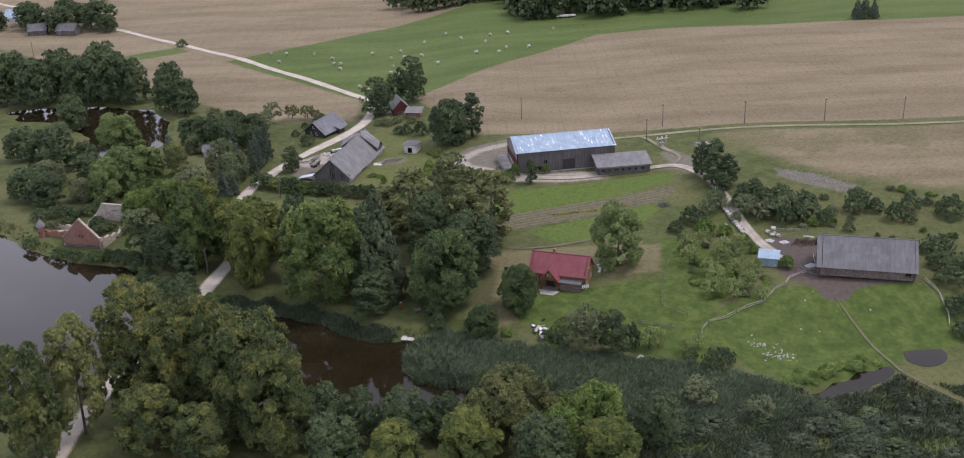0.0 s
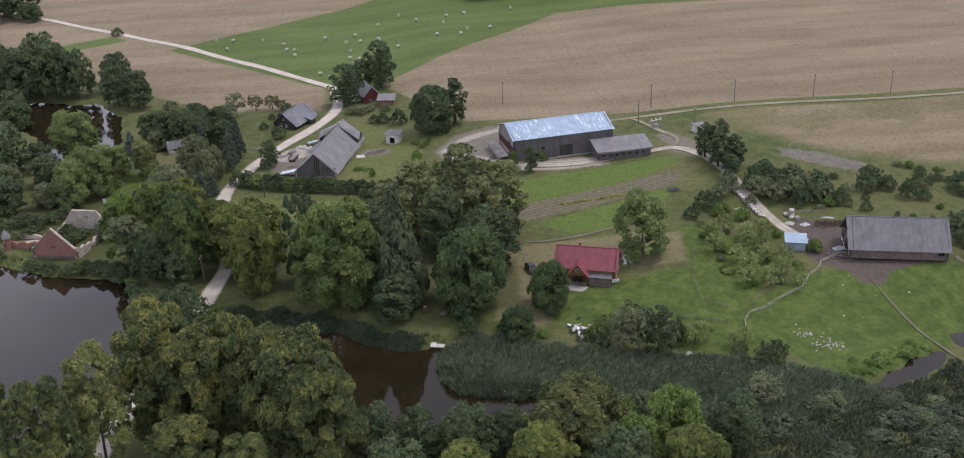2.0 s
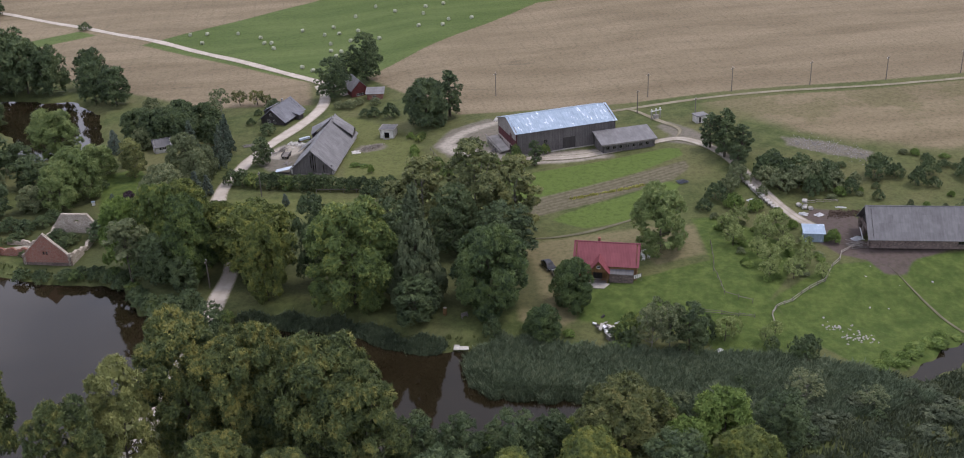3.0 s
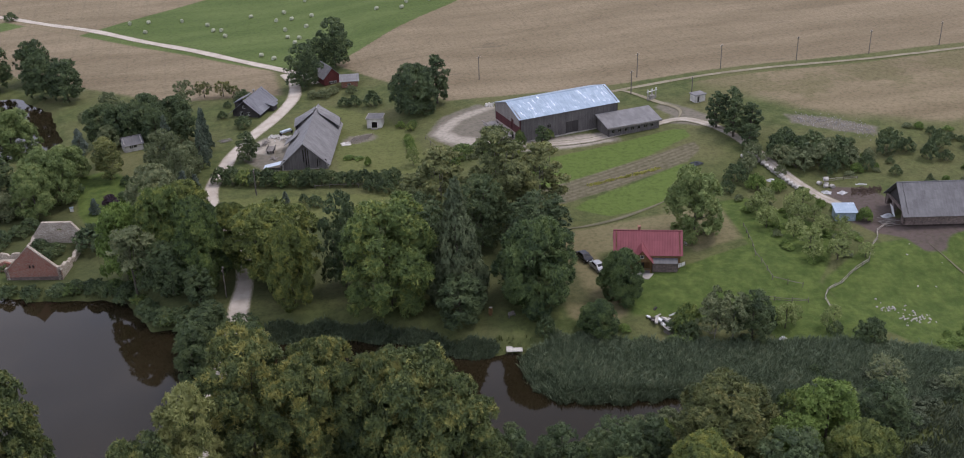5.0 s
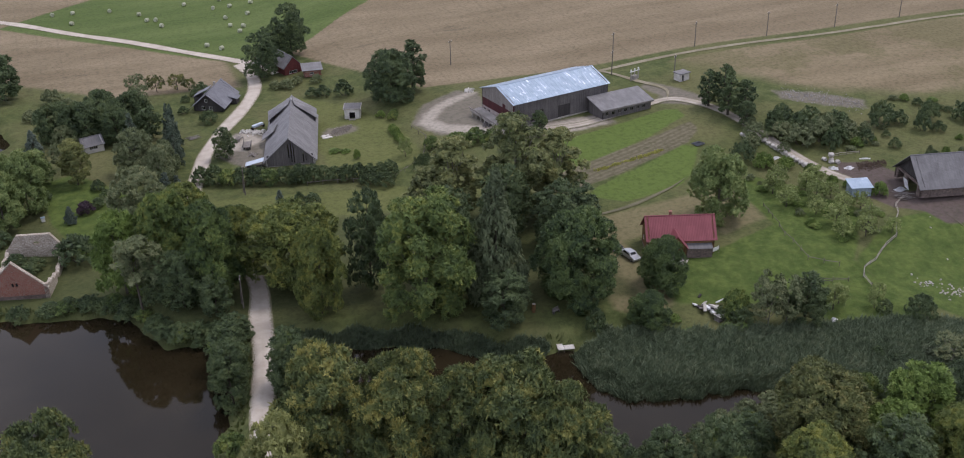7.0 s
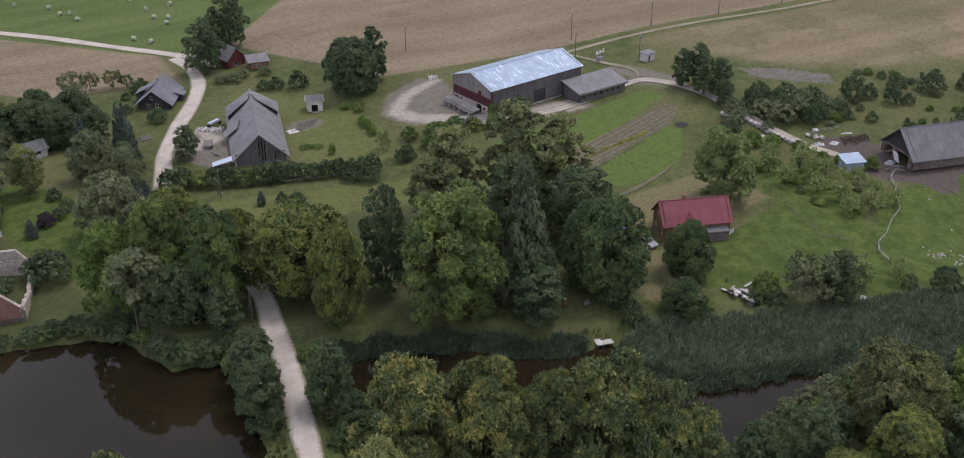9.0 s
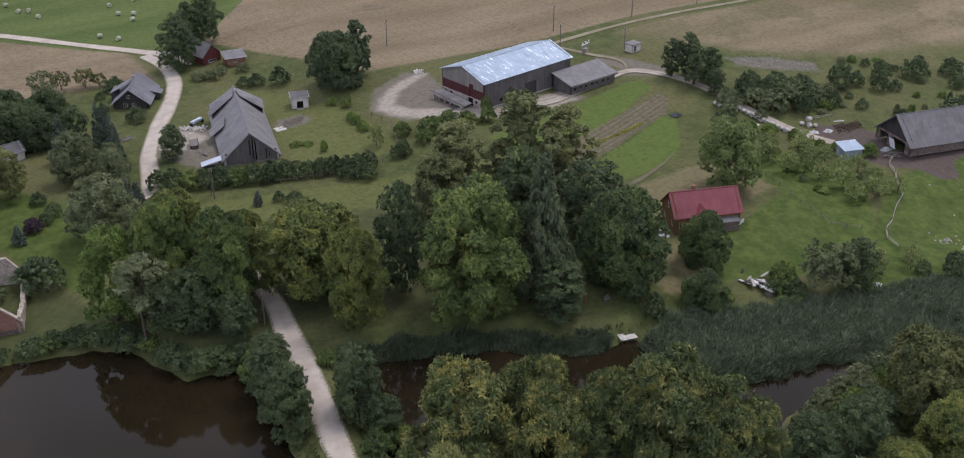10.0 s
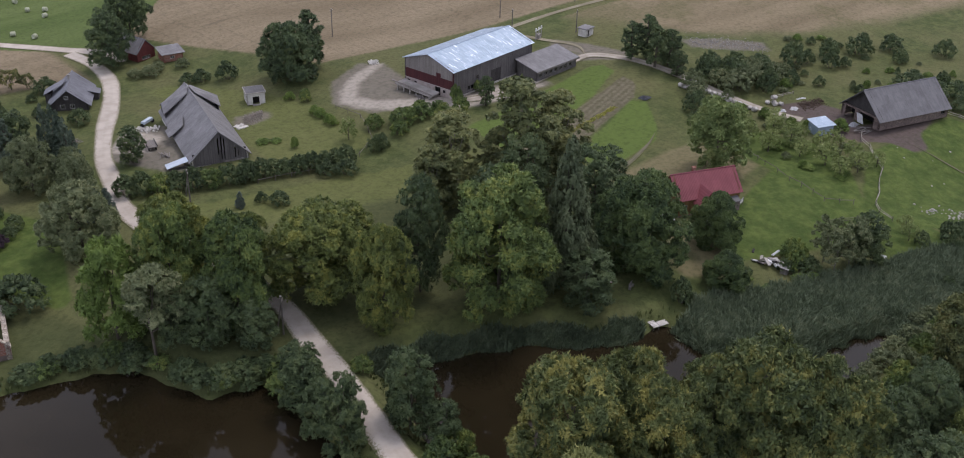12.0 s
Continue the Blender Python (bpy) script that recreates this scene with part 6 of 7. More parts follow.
row("bush_a", "dark shrub on the rough slope", "bush", "shrubs on the rough slope", (72.5, 240.5, 5.6, 4.0), (77.0, 237.0, 5.4, 4.0), (66.5, 243.5, 5.6, 3.6),
    (68.0, 238.0, 6.2, 3.8), (64.2, 241.5, 6.0, 3.4), (90.0, 237.2, 6.2, 3.6), (93.8, 236.2, 3.6, 2.3), (96.5, 230.8, 4.8, 2.2), (99.8, 229.2, 2.8, 1.7), (101.9, 235.2, 5.0, 2.8), (110.0, 232.0, 5.5, 3.5),
    (74.5, 232.5, 4.6, 2.4), (80.2, 231.0, 3.6, 2.2), (70.8, 231.0, 5.5, 2.4), (114, 223, 3.5, 2.2), (106.5, 208.5, 3.8, 2.2), (99.0, 212.5, 4.5, 4.0), (97.0, 205.8, 3.6, 3.4), (96.5, 197.5, 3.8, 3.6), (94.5, 189.5, 3.6, 3.2),
    (93.5, 183.0, 3.4, 3.0), (102.0, 203.5, 4.0, 3.6), (127, 219, 4.6, 3), (120, 229, 4.4, 3), (103.5, 192.5, 4.2, 3.8), (49.2, 233.5, 4.6, 2.8), (45.0, 229.5, 3.0, 2.0), (84.5, 226.0, 2.6, 1.5), (88, 218, 2.0, 1.2))
row("bush_c", "grey-green willow shrub on the rough slope", "bush", "willow shrubs on the rough slope",
    (65.8, 234.8, 5.2, 4.2), (70.2, 235.2, 5.0, 4.0), (63.4, 238.5, 4.4, 3.2), (77.5, 233.8, 4.6, 3.2), (74.2, 237.5, 5.2, 3.6), (56.8, 240.0, 5.0, 3.0), (53.8, 236.5, 4.2, 2.6), (79.5, 239.0, 3.4, 2.0), (60.0, 233.0, 2.6, 1.6), (83.0, 234.5, 3.0, 1.8))
row("bush_d", "leafy shrub beside the lane", "bush", "shrubs beside the lane", (52.0, 229.0, 3.4, 2.4), (56.0, 226.8, 2.8, 2.0), (59.0, 222.5, 2.4, 1.6), (60.2, 216.8, 2.0, 1.3), (65.2, 208.6, 3.0, 1.8))
row("fruit_a", "old apple tree with light green leaves", "tree", "orchard trees", (44.8, 211.5, 4.6, 2.3), (51.6, 211.0, 4.8, 2.6), (53.4, 216.5, 4.2, 2.2), (46.0, 217.6, 4.4, 2.4), (48.4, 201.0, 4.6, 2.6), (54.4, 199.0, 4.0, 2.2), (57.6, 205.0, 3.7, 2.0), (49.8, 221.5, 4.0, 2.2), (53.8, 205.8, 3.9, 2.1))
row("fruit_b", "old apple tree with grey-green leaves", "tree", "orchard trees", (46.4, 196.6, 4.0, 2.1), (51.0, 195.6, 4.4, 2.5), (48.0, 206.4, 3.9, 2.1), (55.6, 211.5, 3.5, 1.9), (57.4, 219.0, 3.9, 2.1), (56.5, 194.8, 3.3, 1.7), (33.0, 180.6, 4.0, 1.9), (37.6, 177.0, 3.3, 1.6), (40.4, 179.4, 3.0, 1.5))
row("alder_a", "thin-stemmed alder clump by the reeds", "tree", "alder clump by the reeds", (17.2, 178.8, 9.0, 3.2), (20.2, 178.0, 9.8, 3.4), (19.2, 182.0, 8.4, 3.0))
row("dark_a", "dark leafy alder by the reeds", "tree", "alder clump by the reeds", (23.8, 177.8, 9.6, 3.6))
row("bush_b", "leafy green shrub beside the scrap heap", "bush", "shrubs beside the scrap heap", (13.8, 183.4, 4.2, 2.3), (15.6, 185.4, 4.0, 2.4))
row("bush_a", "dark alder shrub by the reeds", "bush", "alder clump by the reeds", (14.2, 182.0, 3.4, 2.6), (27.6, 180.8, 5.4, 2.2), (12.0, 184.2, 2.4, 1.8))
for k in range(60):
    rr = random.Random(700 + k)
    x, y = 64 + 60 * rr.random(), 206 + 46 * rr.random()
    if inside_distance([(64, 246), (80, 254), (125, 240), (125, 205), (96, 207), (84, 220), (70, 230)], np.array([x]), np.array([y]))[0] > 0:
        plant(("bush_c", "bush_a", "bush_d")[k % 3], x, y, 0.8 + 1.3 * rr.random(), 0.7 + 0.9 * rr.random(), "small shrub or weed clump on the rough slope", "bush", "small shrubs on the rough slope")
for k in range(40):
    rr = random.Random(300 + k)
    x, y = 42 + 21 * rr.random(), 192 + 36 * rr.random()
    if inside_distance([(42, 226), (62, 228), (62, 206), (57, 197), (46, 192), (43, 205)], np.array([x]), np.array([y]))[0] > 0:
        plant(("bush_d", "bush_c", "bush_d")[k % 3], x, y, 0.7 + 1.1 * rr.random() ** 2, 0.7 + 0.9 * rr.random(), "small leafy shrub among the apple trees", "bush", "undergrowth in the orchard")
row("fruit_b", "small bushy tree at the paddock", "tree", "", (31.0, 179.5, 4.8, 2.3))
row("bush_a", "dark thorn shrub at the reed edge", "bush", "thorn shrubs at the reed edge", (41.8, 171.0, 4.8, 2.8), (44.5, 173.5, 3.4, 2.0), (38.0, 175.0, 2.6, 1.6))
row("bush_d", "small green clump of weeds", "bush", "weed clumps near the scrap heap", (5.0, 182.4, 1.0, 1.4), (11.0, 181.0, 1.2, 1.6), (4.0, 186.4, 1.1, 1.3), (12.8, 179.8, 1.4, 1.7))
for k in range(84):
    rr = random.Random(100 + k)
    x = 27 + 66 * rr.random()
    y = 139 + 27 * rr.random() * (1 if x < 55 else 0.85)
    if inside_distance(RIGHT_POND, np.array([x]), np.array([y]))[0] > -2.5 or line_distance(PASTURE_PATH, np.array([x]), np.array([y]))[0] < 2.5:
        continue
    plant(("bush_e", "bush_a", "bush_e", "bush_e")[k % 4], x, y, 0.9 + 1.7 * rr.random() ** 2, 1.5 + 1.4 * rr.random(), "scrubby willow shrub in the wet hollow", "bush", "willow scrub in the hollow")
for k in range(26):
    rr = random.Random(900 + k)
    u = k / 25
    x, y = 53 + 21 * u + rr.uniform(-1, 1), 166.6 + 9.0 * u + rr.uniform(-1.6, 1.6)
    if inside_distance(RIGHT_POND, np.array([x]), np.array([y]))[0] < -1.0 and line_distance(PASTURE_PATH, np.array([x]), np.array([y]))[0] > 1.5:
        plant("bush_d", x, y, 0.6 + 0.7 * rr.random(), 0.9 + 0.9 * rr.random(), "low yellow-green tussock on the pond edge", "bush", "tussocks at the pasture pond")
row("bush_c", "grey willow shrub on the near shore", "bush", "willow shrubs on the near shore", (-9.0, 157.5, 3.4, 2.4), (-4.5, 159.5, 2.8, 2.2), (0.5, 160.5, 2.6, 2.2), (5.0, 160.8, 2.6, 2.2), (9.5, 161.2, 2.4, 2.2), (13.8, 162.2, 2.4, 2.0), (17.0, 162.0, 2.2, 2.0), (-14.0, 156.0, 3.2, 2.4), (2.8, 157.8, 3.0, 2.4), (11.5, 158.6, 3.0, 2.4), (-19.0, 154.6, 3.6, 2.6))
row("alder_a", "thin grey willow in the hollow", "tree", "alders in the hollow", (36.5, 158.5, 6, 3.2), (46, 154, 4.5, 2.6))
row("far_a", "tree at the farm road", "tree", "trees of the far farmstead", (-190, 492, 12, 7), (-172, 494, 14, 7.5), (-166, 487, 8, 4), (-205, 500, 12, 7), (-212, 512, 11, 6), (-182, 503, 11, 6), (-222, 500, 10, 5), (-196, 520, 11, 6))
row("bush_a", "lone round bush at the roadside", "bush", "", (-124.5, 451.5, 3.2, 2.6))
row("spruce_a", "dark spruce on the far field", "tree", "spruces on the far field", (154, 428, 8, 2.4), (157.5, 429, 9, 2.6), (161, 428.5, 7.5, 2.4))


def far_wood(name, x0, x1, y0, y1, n, seed, label):
    """A distant wood, one mesh of many leafy tops."""
    rng = np.random.default_rng(seed)
    vs, fs, base = [], [], 0
    for _ in range(n):
        x, y = rng.uniform(x0, x1), rng.uniform(y0, y1)
        h, r = rng.uniform(11, 17), rng.uniform(3, 5)
        lobes, rad, _ = crown_lobes(rng, ("column", "cone", "round")[rng.integers(3)], h, r)
        v, f = leaf_cloud(rng, lobes[::4], rad[::4] * 1.7, 8, 1.9, 0.9)
        vs.append(v + np.array([x, y, gz(x, y)]))
        fs.append(f + base)
        base += len(v)
    tagged(new(name, mesh_of(name, np.concatenate(vs), np.concatenate(fs), LEAF["dark"])), label, "forest", kind="stuff")


far_wood("far_wood", 18, 128, 454, 500, 130, 31, "dark mixed wood beyond the hay meadow")
far_wood("far_wood", -40, 18, 500, 540, 60, 32, "dark mixed wood beyond the hay meadow")


# ---- reeds and rank grass ----
def blades(name, n, inside, height, width, seed, material, label, category, box_, lean=0.35, per=2):
    """Tufts of upright bent blades scattered where inside() holds."""
    rng = np.random.default_rng(seed)
    x, y = rng.uniform(box_[0], box_[1], n), rng.uniform(box_[2], box_[3], n)
    keep = inside(x, y, rng.uniform(0, 1, n))
    x, y = np.repeat(x[keep], per), np.repeat(y[keep], per)
    m = len(x)
    x, y = x + rng.normal(scale=0.15, size=m), y + rng.normal(scale=0.15, size=m)
    z = ground_z(x, y)
    a = rng.uniform(0, 2 * math.pi, m)
    h = height * rng.uniform(0.65, 1.15, m)
    w = width * rng.uniform(0.6, 1.3, m)
    dx, dy = np.cos(a) * w / 2, np.sin(a) * w / 2
    lx, ly = rng.normal(scale=lean, size=m) * h * 0.5 + 0.12 * h, rng.normal(scale=lean, size=m) * h * 0.5
    v = np.stack([np.stack([x - dx, y - dy, z - 0.1], -1), np.stack([x + dx, y + dy, z - 0.1], -1),
                  np.stack([x + dx * 0.9 + lx * 0.4, y + dy * 0.9 + ly * 0.4, z + h * 0.62], -1), np.stack([x - dx * 0.9 + lx * 0.4, y - dy * 0.9 + ly * 0.4, z + h * 0.62], -1),
                  np.stack([x + lx, y + ly, z + h], -1)], 1).reshape(-1, 3)
    i = np.arange(m)[:, None] * 5
    f = np.concatenate([i + np.array([0, 1, 2]), i + np.array([0, 2, 3]), i + np.array([3, 2, 4])])
    return tagged(new(name, mesh_of(name, v, f, material)), label, category, kind="stuff")


REED_BED = [(-14.0, 188.8), (-10.5, 187.6), (2.5, 182.0), (17.5, 176.8), (37, 171.2), (51, 165), (57, 157), (44, 153), (30, 154), (20, 157), (9.5, 163), (8.6, 166.2), (5, 168.0), (-4, 169.0), (-11.8, 171.6), (-15.5, 178.8)]
FRINGE = [(-55, 204.4), (-45, 202.6), (-34, 197.6), (-24.5, 189.2), (-19, 188.4)]


def in_reeds(x, y, u):
    ragged = 0.8 * np.sin(x * 1.3) * np.sin(y * 1.1 + x * 0.4)
    return (inside_distance(REED_BED, x, y) + ragged > -1.3) & (np.hypot(x + 14.2, y - 188.6) > 3.6) & (np.hypot(x + 11.5, y - 187.5) > 2.2)


def in_fringe(x, y, u):
    return (line_distance(FRINGE, x, y) < 1.5 + 0.5 * np.sin(x * 0.8)) & (np.hypot(x + 14.5, y - 188.8) > 3.6)


blades("reed_bed", 88000, in_reeds, 1.45, 0.2, 41, LEAF["reed"], "dense grey-green reed bed at the pond", "reeds", (-16, 60, 152, 190), 0.75)
blades("reed_fringe", 30000, in_fringe, 1.0, 0.2, 42, LEAF["reed"], "reed fringe along the bank", "reeds", (-58, -17, 186, 207), 0.75)


def rank(x, y, u):
    hollow = (x > 26) & (y < 168 + 3 * np.sin(x * 0.2)) & (inside_distance(RIGHT_POND, x, y) < -0.8) & (line_distance(PASTURE_PATH, x, y) > 1.3)
    bank = (np.abs(inside_distance(LEFT_POND, x, y) + 1.6) < 1.4) | (np.abs(inside_distance(NEAR_POND, x, y) + 1.2) < 1.0)
    return hollow | bank


blades("rank_grass", 150000, rank, 0.6, 0.34, 43, leaf_material("rank_grass_blades", (0.075, 0.095, 0.034), (0.115, 0.14, 0.05), (0.17, 0.18, 0.075)), "rank tussocky grass and weeds", "grass", (-135, 125, 136, 345), 0.6, 1)

blades("sedge", 44000, lambda x, y, u: (x > 22) & (y < 168 + 3 * np.sin(x * 0.2)) & (inside_distance(RIGHT_POND, x, y) < -1.0) & (line_distance(PASTURE_PATH, x, y) > 1.6) & (u < 0.45 + 0.5 * np.sin(x * 0.31 + 1) * np.sin(y * 0.4)), 1.0, 0.22, 45, LEAF["sedge"], "grey-green sedge in the wet hollow", "sedge", (22, 96, 138, 171), 0.7)

FLOWER_ROW = [(17.4, 240.3), (36.0, 243.9)]
blades("flower_row", 4200, lambda x, y, u: (line_distance(FLOWER_ROW, x, y) < 0.35) & (u < 0.35 + 0.6 * (np.sin(x * 1.7) > -0.3)), 0.35, 0.26, 44, leaf_material("yellow_flowers", (0.2, 0.22, 0.06), (0.38, 0.38, 0.1), (0.55, 0.52, 0.18)), "row of low yellow flowering plants in the bed", "flowers", (15.399999999999999, 38.0, 238.3, 245.9), 0.5, 2)


# ---- smaller things ----
def stone_mesh(seed, rough=0.25):
    rng = random.Random(seed)
    bm = bmesh.new()
    bmesh.ops.create_icosphere(bm, subdivisions=1, radius=1.0)
    for v in bm.verts:
        v.co *= 1 + rng.uniform(-rough, rough)
    me = bpy.data.meshes.new("stone")
    bm.to_mesh(me)
    bm.free()
    me.materials.append(STONE)
    return me


STONES = [stone_mesh(k) for k in range(6)]
rs = random.Random(11)
for k in range(84):
    if k < 30:
        x, y = 52.6 + rs.gauss(0, 1.3), 180.4 + rs.gauss(0, 1.0)
    elif k < 78:
        x, y = 55.6 + rs.gauss(0, 1.7), 177.2 + rs.gauss(0, 1.0)
    else:
        x, y = rs.uniform(58, 88), rs.uniform(182, 198)
    q = rs.uniform(0.08, 0.22)
    ob = new("field_stone", STONES[k % 6])
    ob.matrix_basis = pose(x, y, gz(x, y) + q * 0.25, rs.uniform(0, 40), 0, rs.uniform(0, 360)) @ Matrix.Diagonal((q * 1.3, q, q * 0.7, 1))
    tagged(ob, "pale field stone lying on the pasture", "stone", "stones on the pasture")


def heap(name, x0, y0, x1, y1, n, spread, size, height, material, label, category, seed):
    """A ridge of loose lumps from one end to the other: one mesh."""
    rng = random.Random(seed)
    bm = bmesh.new()
    for _ in range(n):
        t = rng.random()
        off = rng.gauss(0, spread)
        x, y = x0 + (x1 - x0) * t + off * 0.6, y0 + (y1 - y0) * t + off
        q = size * rng.uniform(0.5, 1.4)
        z = gz(x, y) + height * max(0, 1 - abs(off) / (2.2 * spread)) * rng.random() + q * 0.3
        m = pose(x, y, z, rng.uniform(0, 90), rng.uniform(0, 90), rng.uniform(0, 360)) @ Matrix.Diagonal((q * rng.uniform(0.8, 1.5), q, q * 0.7, 1))
        bmesh.ops.create_icosphere(bm, subdivisions=1, radius=1.0, matrix=m)
    me = bpy.data.meshes.new(name)
    bm.to_mesh(me)
    bm.free()
    me.materials.append(material)
    return tagged(new(name, me), label, category, kind="stuff")


heap("rock_heap", 78, 258.5, 93, 247.5, 420, 1.6, 0.12, 0.15, STONE, "long heap of grey field stones", "stones", 21)
heap("rubble_heap", -27, 287.5, -22, 288.3, 620, 1.2, 0.09, 0.7, worn("gravelly_rubble", (0.18, 0.16, 0.14), (0.32, 0.29, 0.25), 1.2, 5, 0.95, world=True), "low grey mound of gravel and rubble", "rubble", 22)
heap("debris_heap", -46.0, 300.1, -41.0, 296.3, 150, 0.7, 0.2, 0.35, LIME, "scattered white sacks and broken plaster beside the barn", "debris", 24)
heap("debris_heap", 9.4, 294.8, 11.6, 293.8, 60, 0.5, 0.22, 0.3, LIME, "pile of white rubbish at the field edge", "debris", 25)
heap("manure_heap", 70.5, 221.4, 77, 220.2, 520, 0.9, 0.12, 0.35, worn("dark_manure", (0.05, 0.034, 0.025), (0.11, 0.08, 0.06), 1.5, 6, 0.95, world=True), "brown heap of manure and earth", "heap", 23)


def round_bale(material, name, label):
    root = new(name)
    bm = bmesh.new()
    bmesh.ops.create_cone(bm, cap_ends=True, segments=16, radius1=0.6, radius2=0.6, depth=1.2, matrix=pose(0, 0, 0.6, 90, 0, 0))
    bmesh.ops.bevel(bm, geom=[e for e in bm.edges if abs(e.verts[0].co.y) > 0.59 and abs(e.verts[1].co.y) > 0.59 and e.verts[0].co.y * e.verts[1].co.y > 0], offset=0.1, segments=2, affect="EDGES")
    part("bale_roll", bm, material, root)
    bm = bmesh.new()
    for y in (-0.3, 0, 0.3):
        add_tube(bm, [(0.635 * math.cos(a), y, 0.6 + 0.635 * math.sin(a)) for a in [2 * math.pi * i / 16 for i in range(17)]], [0.02] * 17, 4)
    part("binding", bm, material, root)
    return root


hay_bale = round_bale(HAY, "hay_bale", "")
BALES = [(-28.1, 387.9), (-30.1, 382.9), (-52.3, 407.9), (-51.4, 400.0), (-41.1, 423.4), (-33.1, 413.8), (-29.5, 422.5), (-27.8, 412.9), (-20.6, 434.1), (-20.8, 412.8), (-14.2, 396.9),
         (-12.0, 445.1), (-5.5, 431.4), (0.5, 402.3), (4.3, 421.0), (6.5, 432.7), (9.1, 400.8), (12.2, 408.3), (13.7, 434.8), (20.8, 408.9), (32.5, 437.2), (-77.3, 416.0), (-76.3, 428.3),
         (-64.9, 426.4), (-41.7, 373.7), (-38.3, 368.5), (-82.6, 428.6), (-56.4, 417.7), (-54.9, 408.7), (-31.4, 400.6), (-31.6, 391.0), (-24.2, 400.9)]
for k, (x, y) in enumerate(BALES):
    m = pose(x, y, gz(x, y), 0, 0, 40 + 61 * k)
    if k:
        ob = copy_thing(hay_bale, m)
    else:
        hay_bale.matrix_basis, ob = m, hay_bale
    tagged(ob, "round bale of dry hay on the meadow", "hay bale", "hay bales on the meadow")

wrapped = round_bale(BALE_WRAP, "wrapped_bale", "")
first = True
spots = [(58.6 + 0.16 * k, 239.8 - 1.25 * k, 0, 90 + 5 * math.sin(k)) for k in range(12)]
spots += [(56.0 + 1.35 * (k % 4), 242.6 - 1.25 * (k // 4), 0, 5 * k) for k in range(8)] + [(56.7 + 1.35 * k, 242.0, 1.15, 8 * k) for k in range(3)]
spots += [(66.0, 226.8, 0, 20), (67.2, 226.0, 0, 60), (66.6, 225.2, 0, 90), (67.8, 224.6, 0, 10), (66.9, 225.9, 1.15, 40)]
for x, y, dz, a in spots:
    q = 0.96 + 0.1 * math.sin(7 * x + 3 * y)
    m = pose(x, y, gz(x, y) + dz * q, 0, 0, a + 25 * math.sin(5 * x)) @ Matrix.Diagonal((q * 1.08, q, q * 0.92, 1))
    if first:
        wrapped.matrix_basis, ob, first = m, wrapped, False
    else:
        ob = copy_thing(wrapped, m)
    tagged(ob, "silage bale in grey-white plastic wrap", "silage bale", "silage bales by the lane")


def tarp(x, y, w, d, h, turn, label, seed, material=None):
    """A rumpled sheet lying over something low."""
    rng = random.Random(seed)
    n = 9
    ob = thing("plastic_sheet", x, y, turn, label, "plastic sheet", "plastic sheets in the yard")
    bm = bmesh.new()
    g = [[bm.verts.new(((i / (n - 1) - 0.5) * w * (1 + 0.15 * rng.uniform(-1, 1)), (j / (n - 1) - 0.5) * d * (1 + 0.15 * rng.uniform(-1, 1)),
                        0.04 + h * math.sin(math.pi * i / (n - 1)) * math.sin(math.pi * j / (n - 1)) * rng.uniform(0.5, 1.1))) for j in range(n)] for i in range(n)]
    for i in range(n - 1):
        for j in range(n - 1):
            bm.faces.new((g[i][j], g[i + 1][j], g[i + 1][j + 1], g[i][j + 1]))
    r = bmesh.ops.solidify(bm, geom=bm.faces[:], thickness=0.03)
    part("sheet", bm, material or PLASTIC, ob)


tarp(68.4, 221.6, 2.0, 1.5, 0.5, 20, "white plastic sheet over the dung heap", 1)
tarp(65.3, 222.8, 2.0, 1.6, 0.5, -30, "crumpled white plastic sheet", 2)
tarp(70.6, 208.6, 2.6, 1.6, 0.7, 10, "white plastic sheet by the stable", 3)
tarp(65.6, 214.2, 1.6, 1.0, 0.4, 60, "crumpled white plastic sheet", 4)
tarp(66.8, 211.4, 1.2, 0.8, 0.3, 80, "scrap of white plastic sheet", 5)
tarp(74.6, 224.0, 2.4, 0.6, 0.3, -20, "long strip of white plastic", 6)
tarp(56.8, 231.5, 2.0, 1.3, 0.4, 15, "white plastic sheet among the shrubs", 7)
tarp(28.9, 176.6, 1.5, 0.9, 0.5, 30, "white sheet caught at the reeds", 8)
tarp(44.8, 243.5, 2.6, 2.2, 0.25, 15, "dark plastic sheet on the grass strip", 9, worn("dark_sheet", (0.04, 0.05, 0.065), (0.09, 0.1, 0.12), 2, 6, 0.4))


def plank_pile(name, x, y, turn, n, length, material, label, seed, height=0.3):
    rng = random.Random(seed)
    ob = thing(name, x, y, turn, label, "boards")
    for k in range(n):
        a = rng.uniform(-25, 25)
        bm = box(-length / 2, length / 2, -0.09, 0.09, 0, 0.06)
        bmesh.ops.transform(bm, matrix=pose(rng.uniform(-0.6, 0.6), rng.uniform(-1.1, 1.1), 0.04 + height * k / n, 0, rng.uniform(-3, 3), a), verts=bm.verts[:])
        part("board", bm, material, ob)


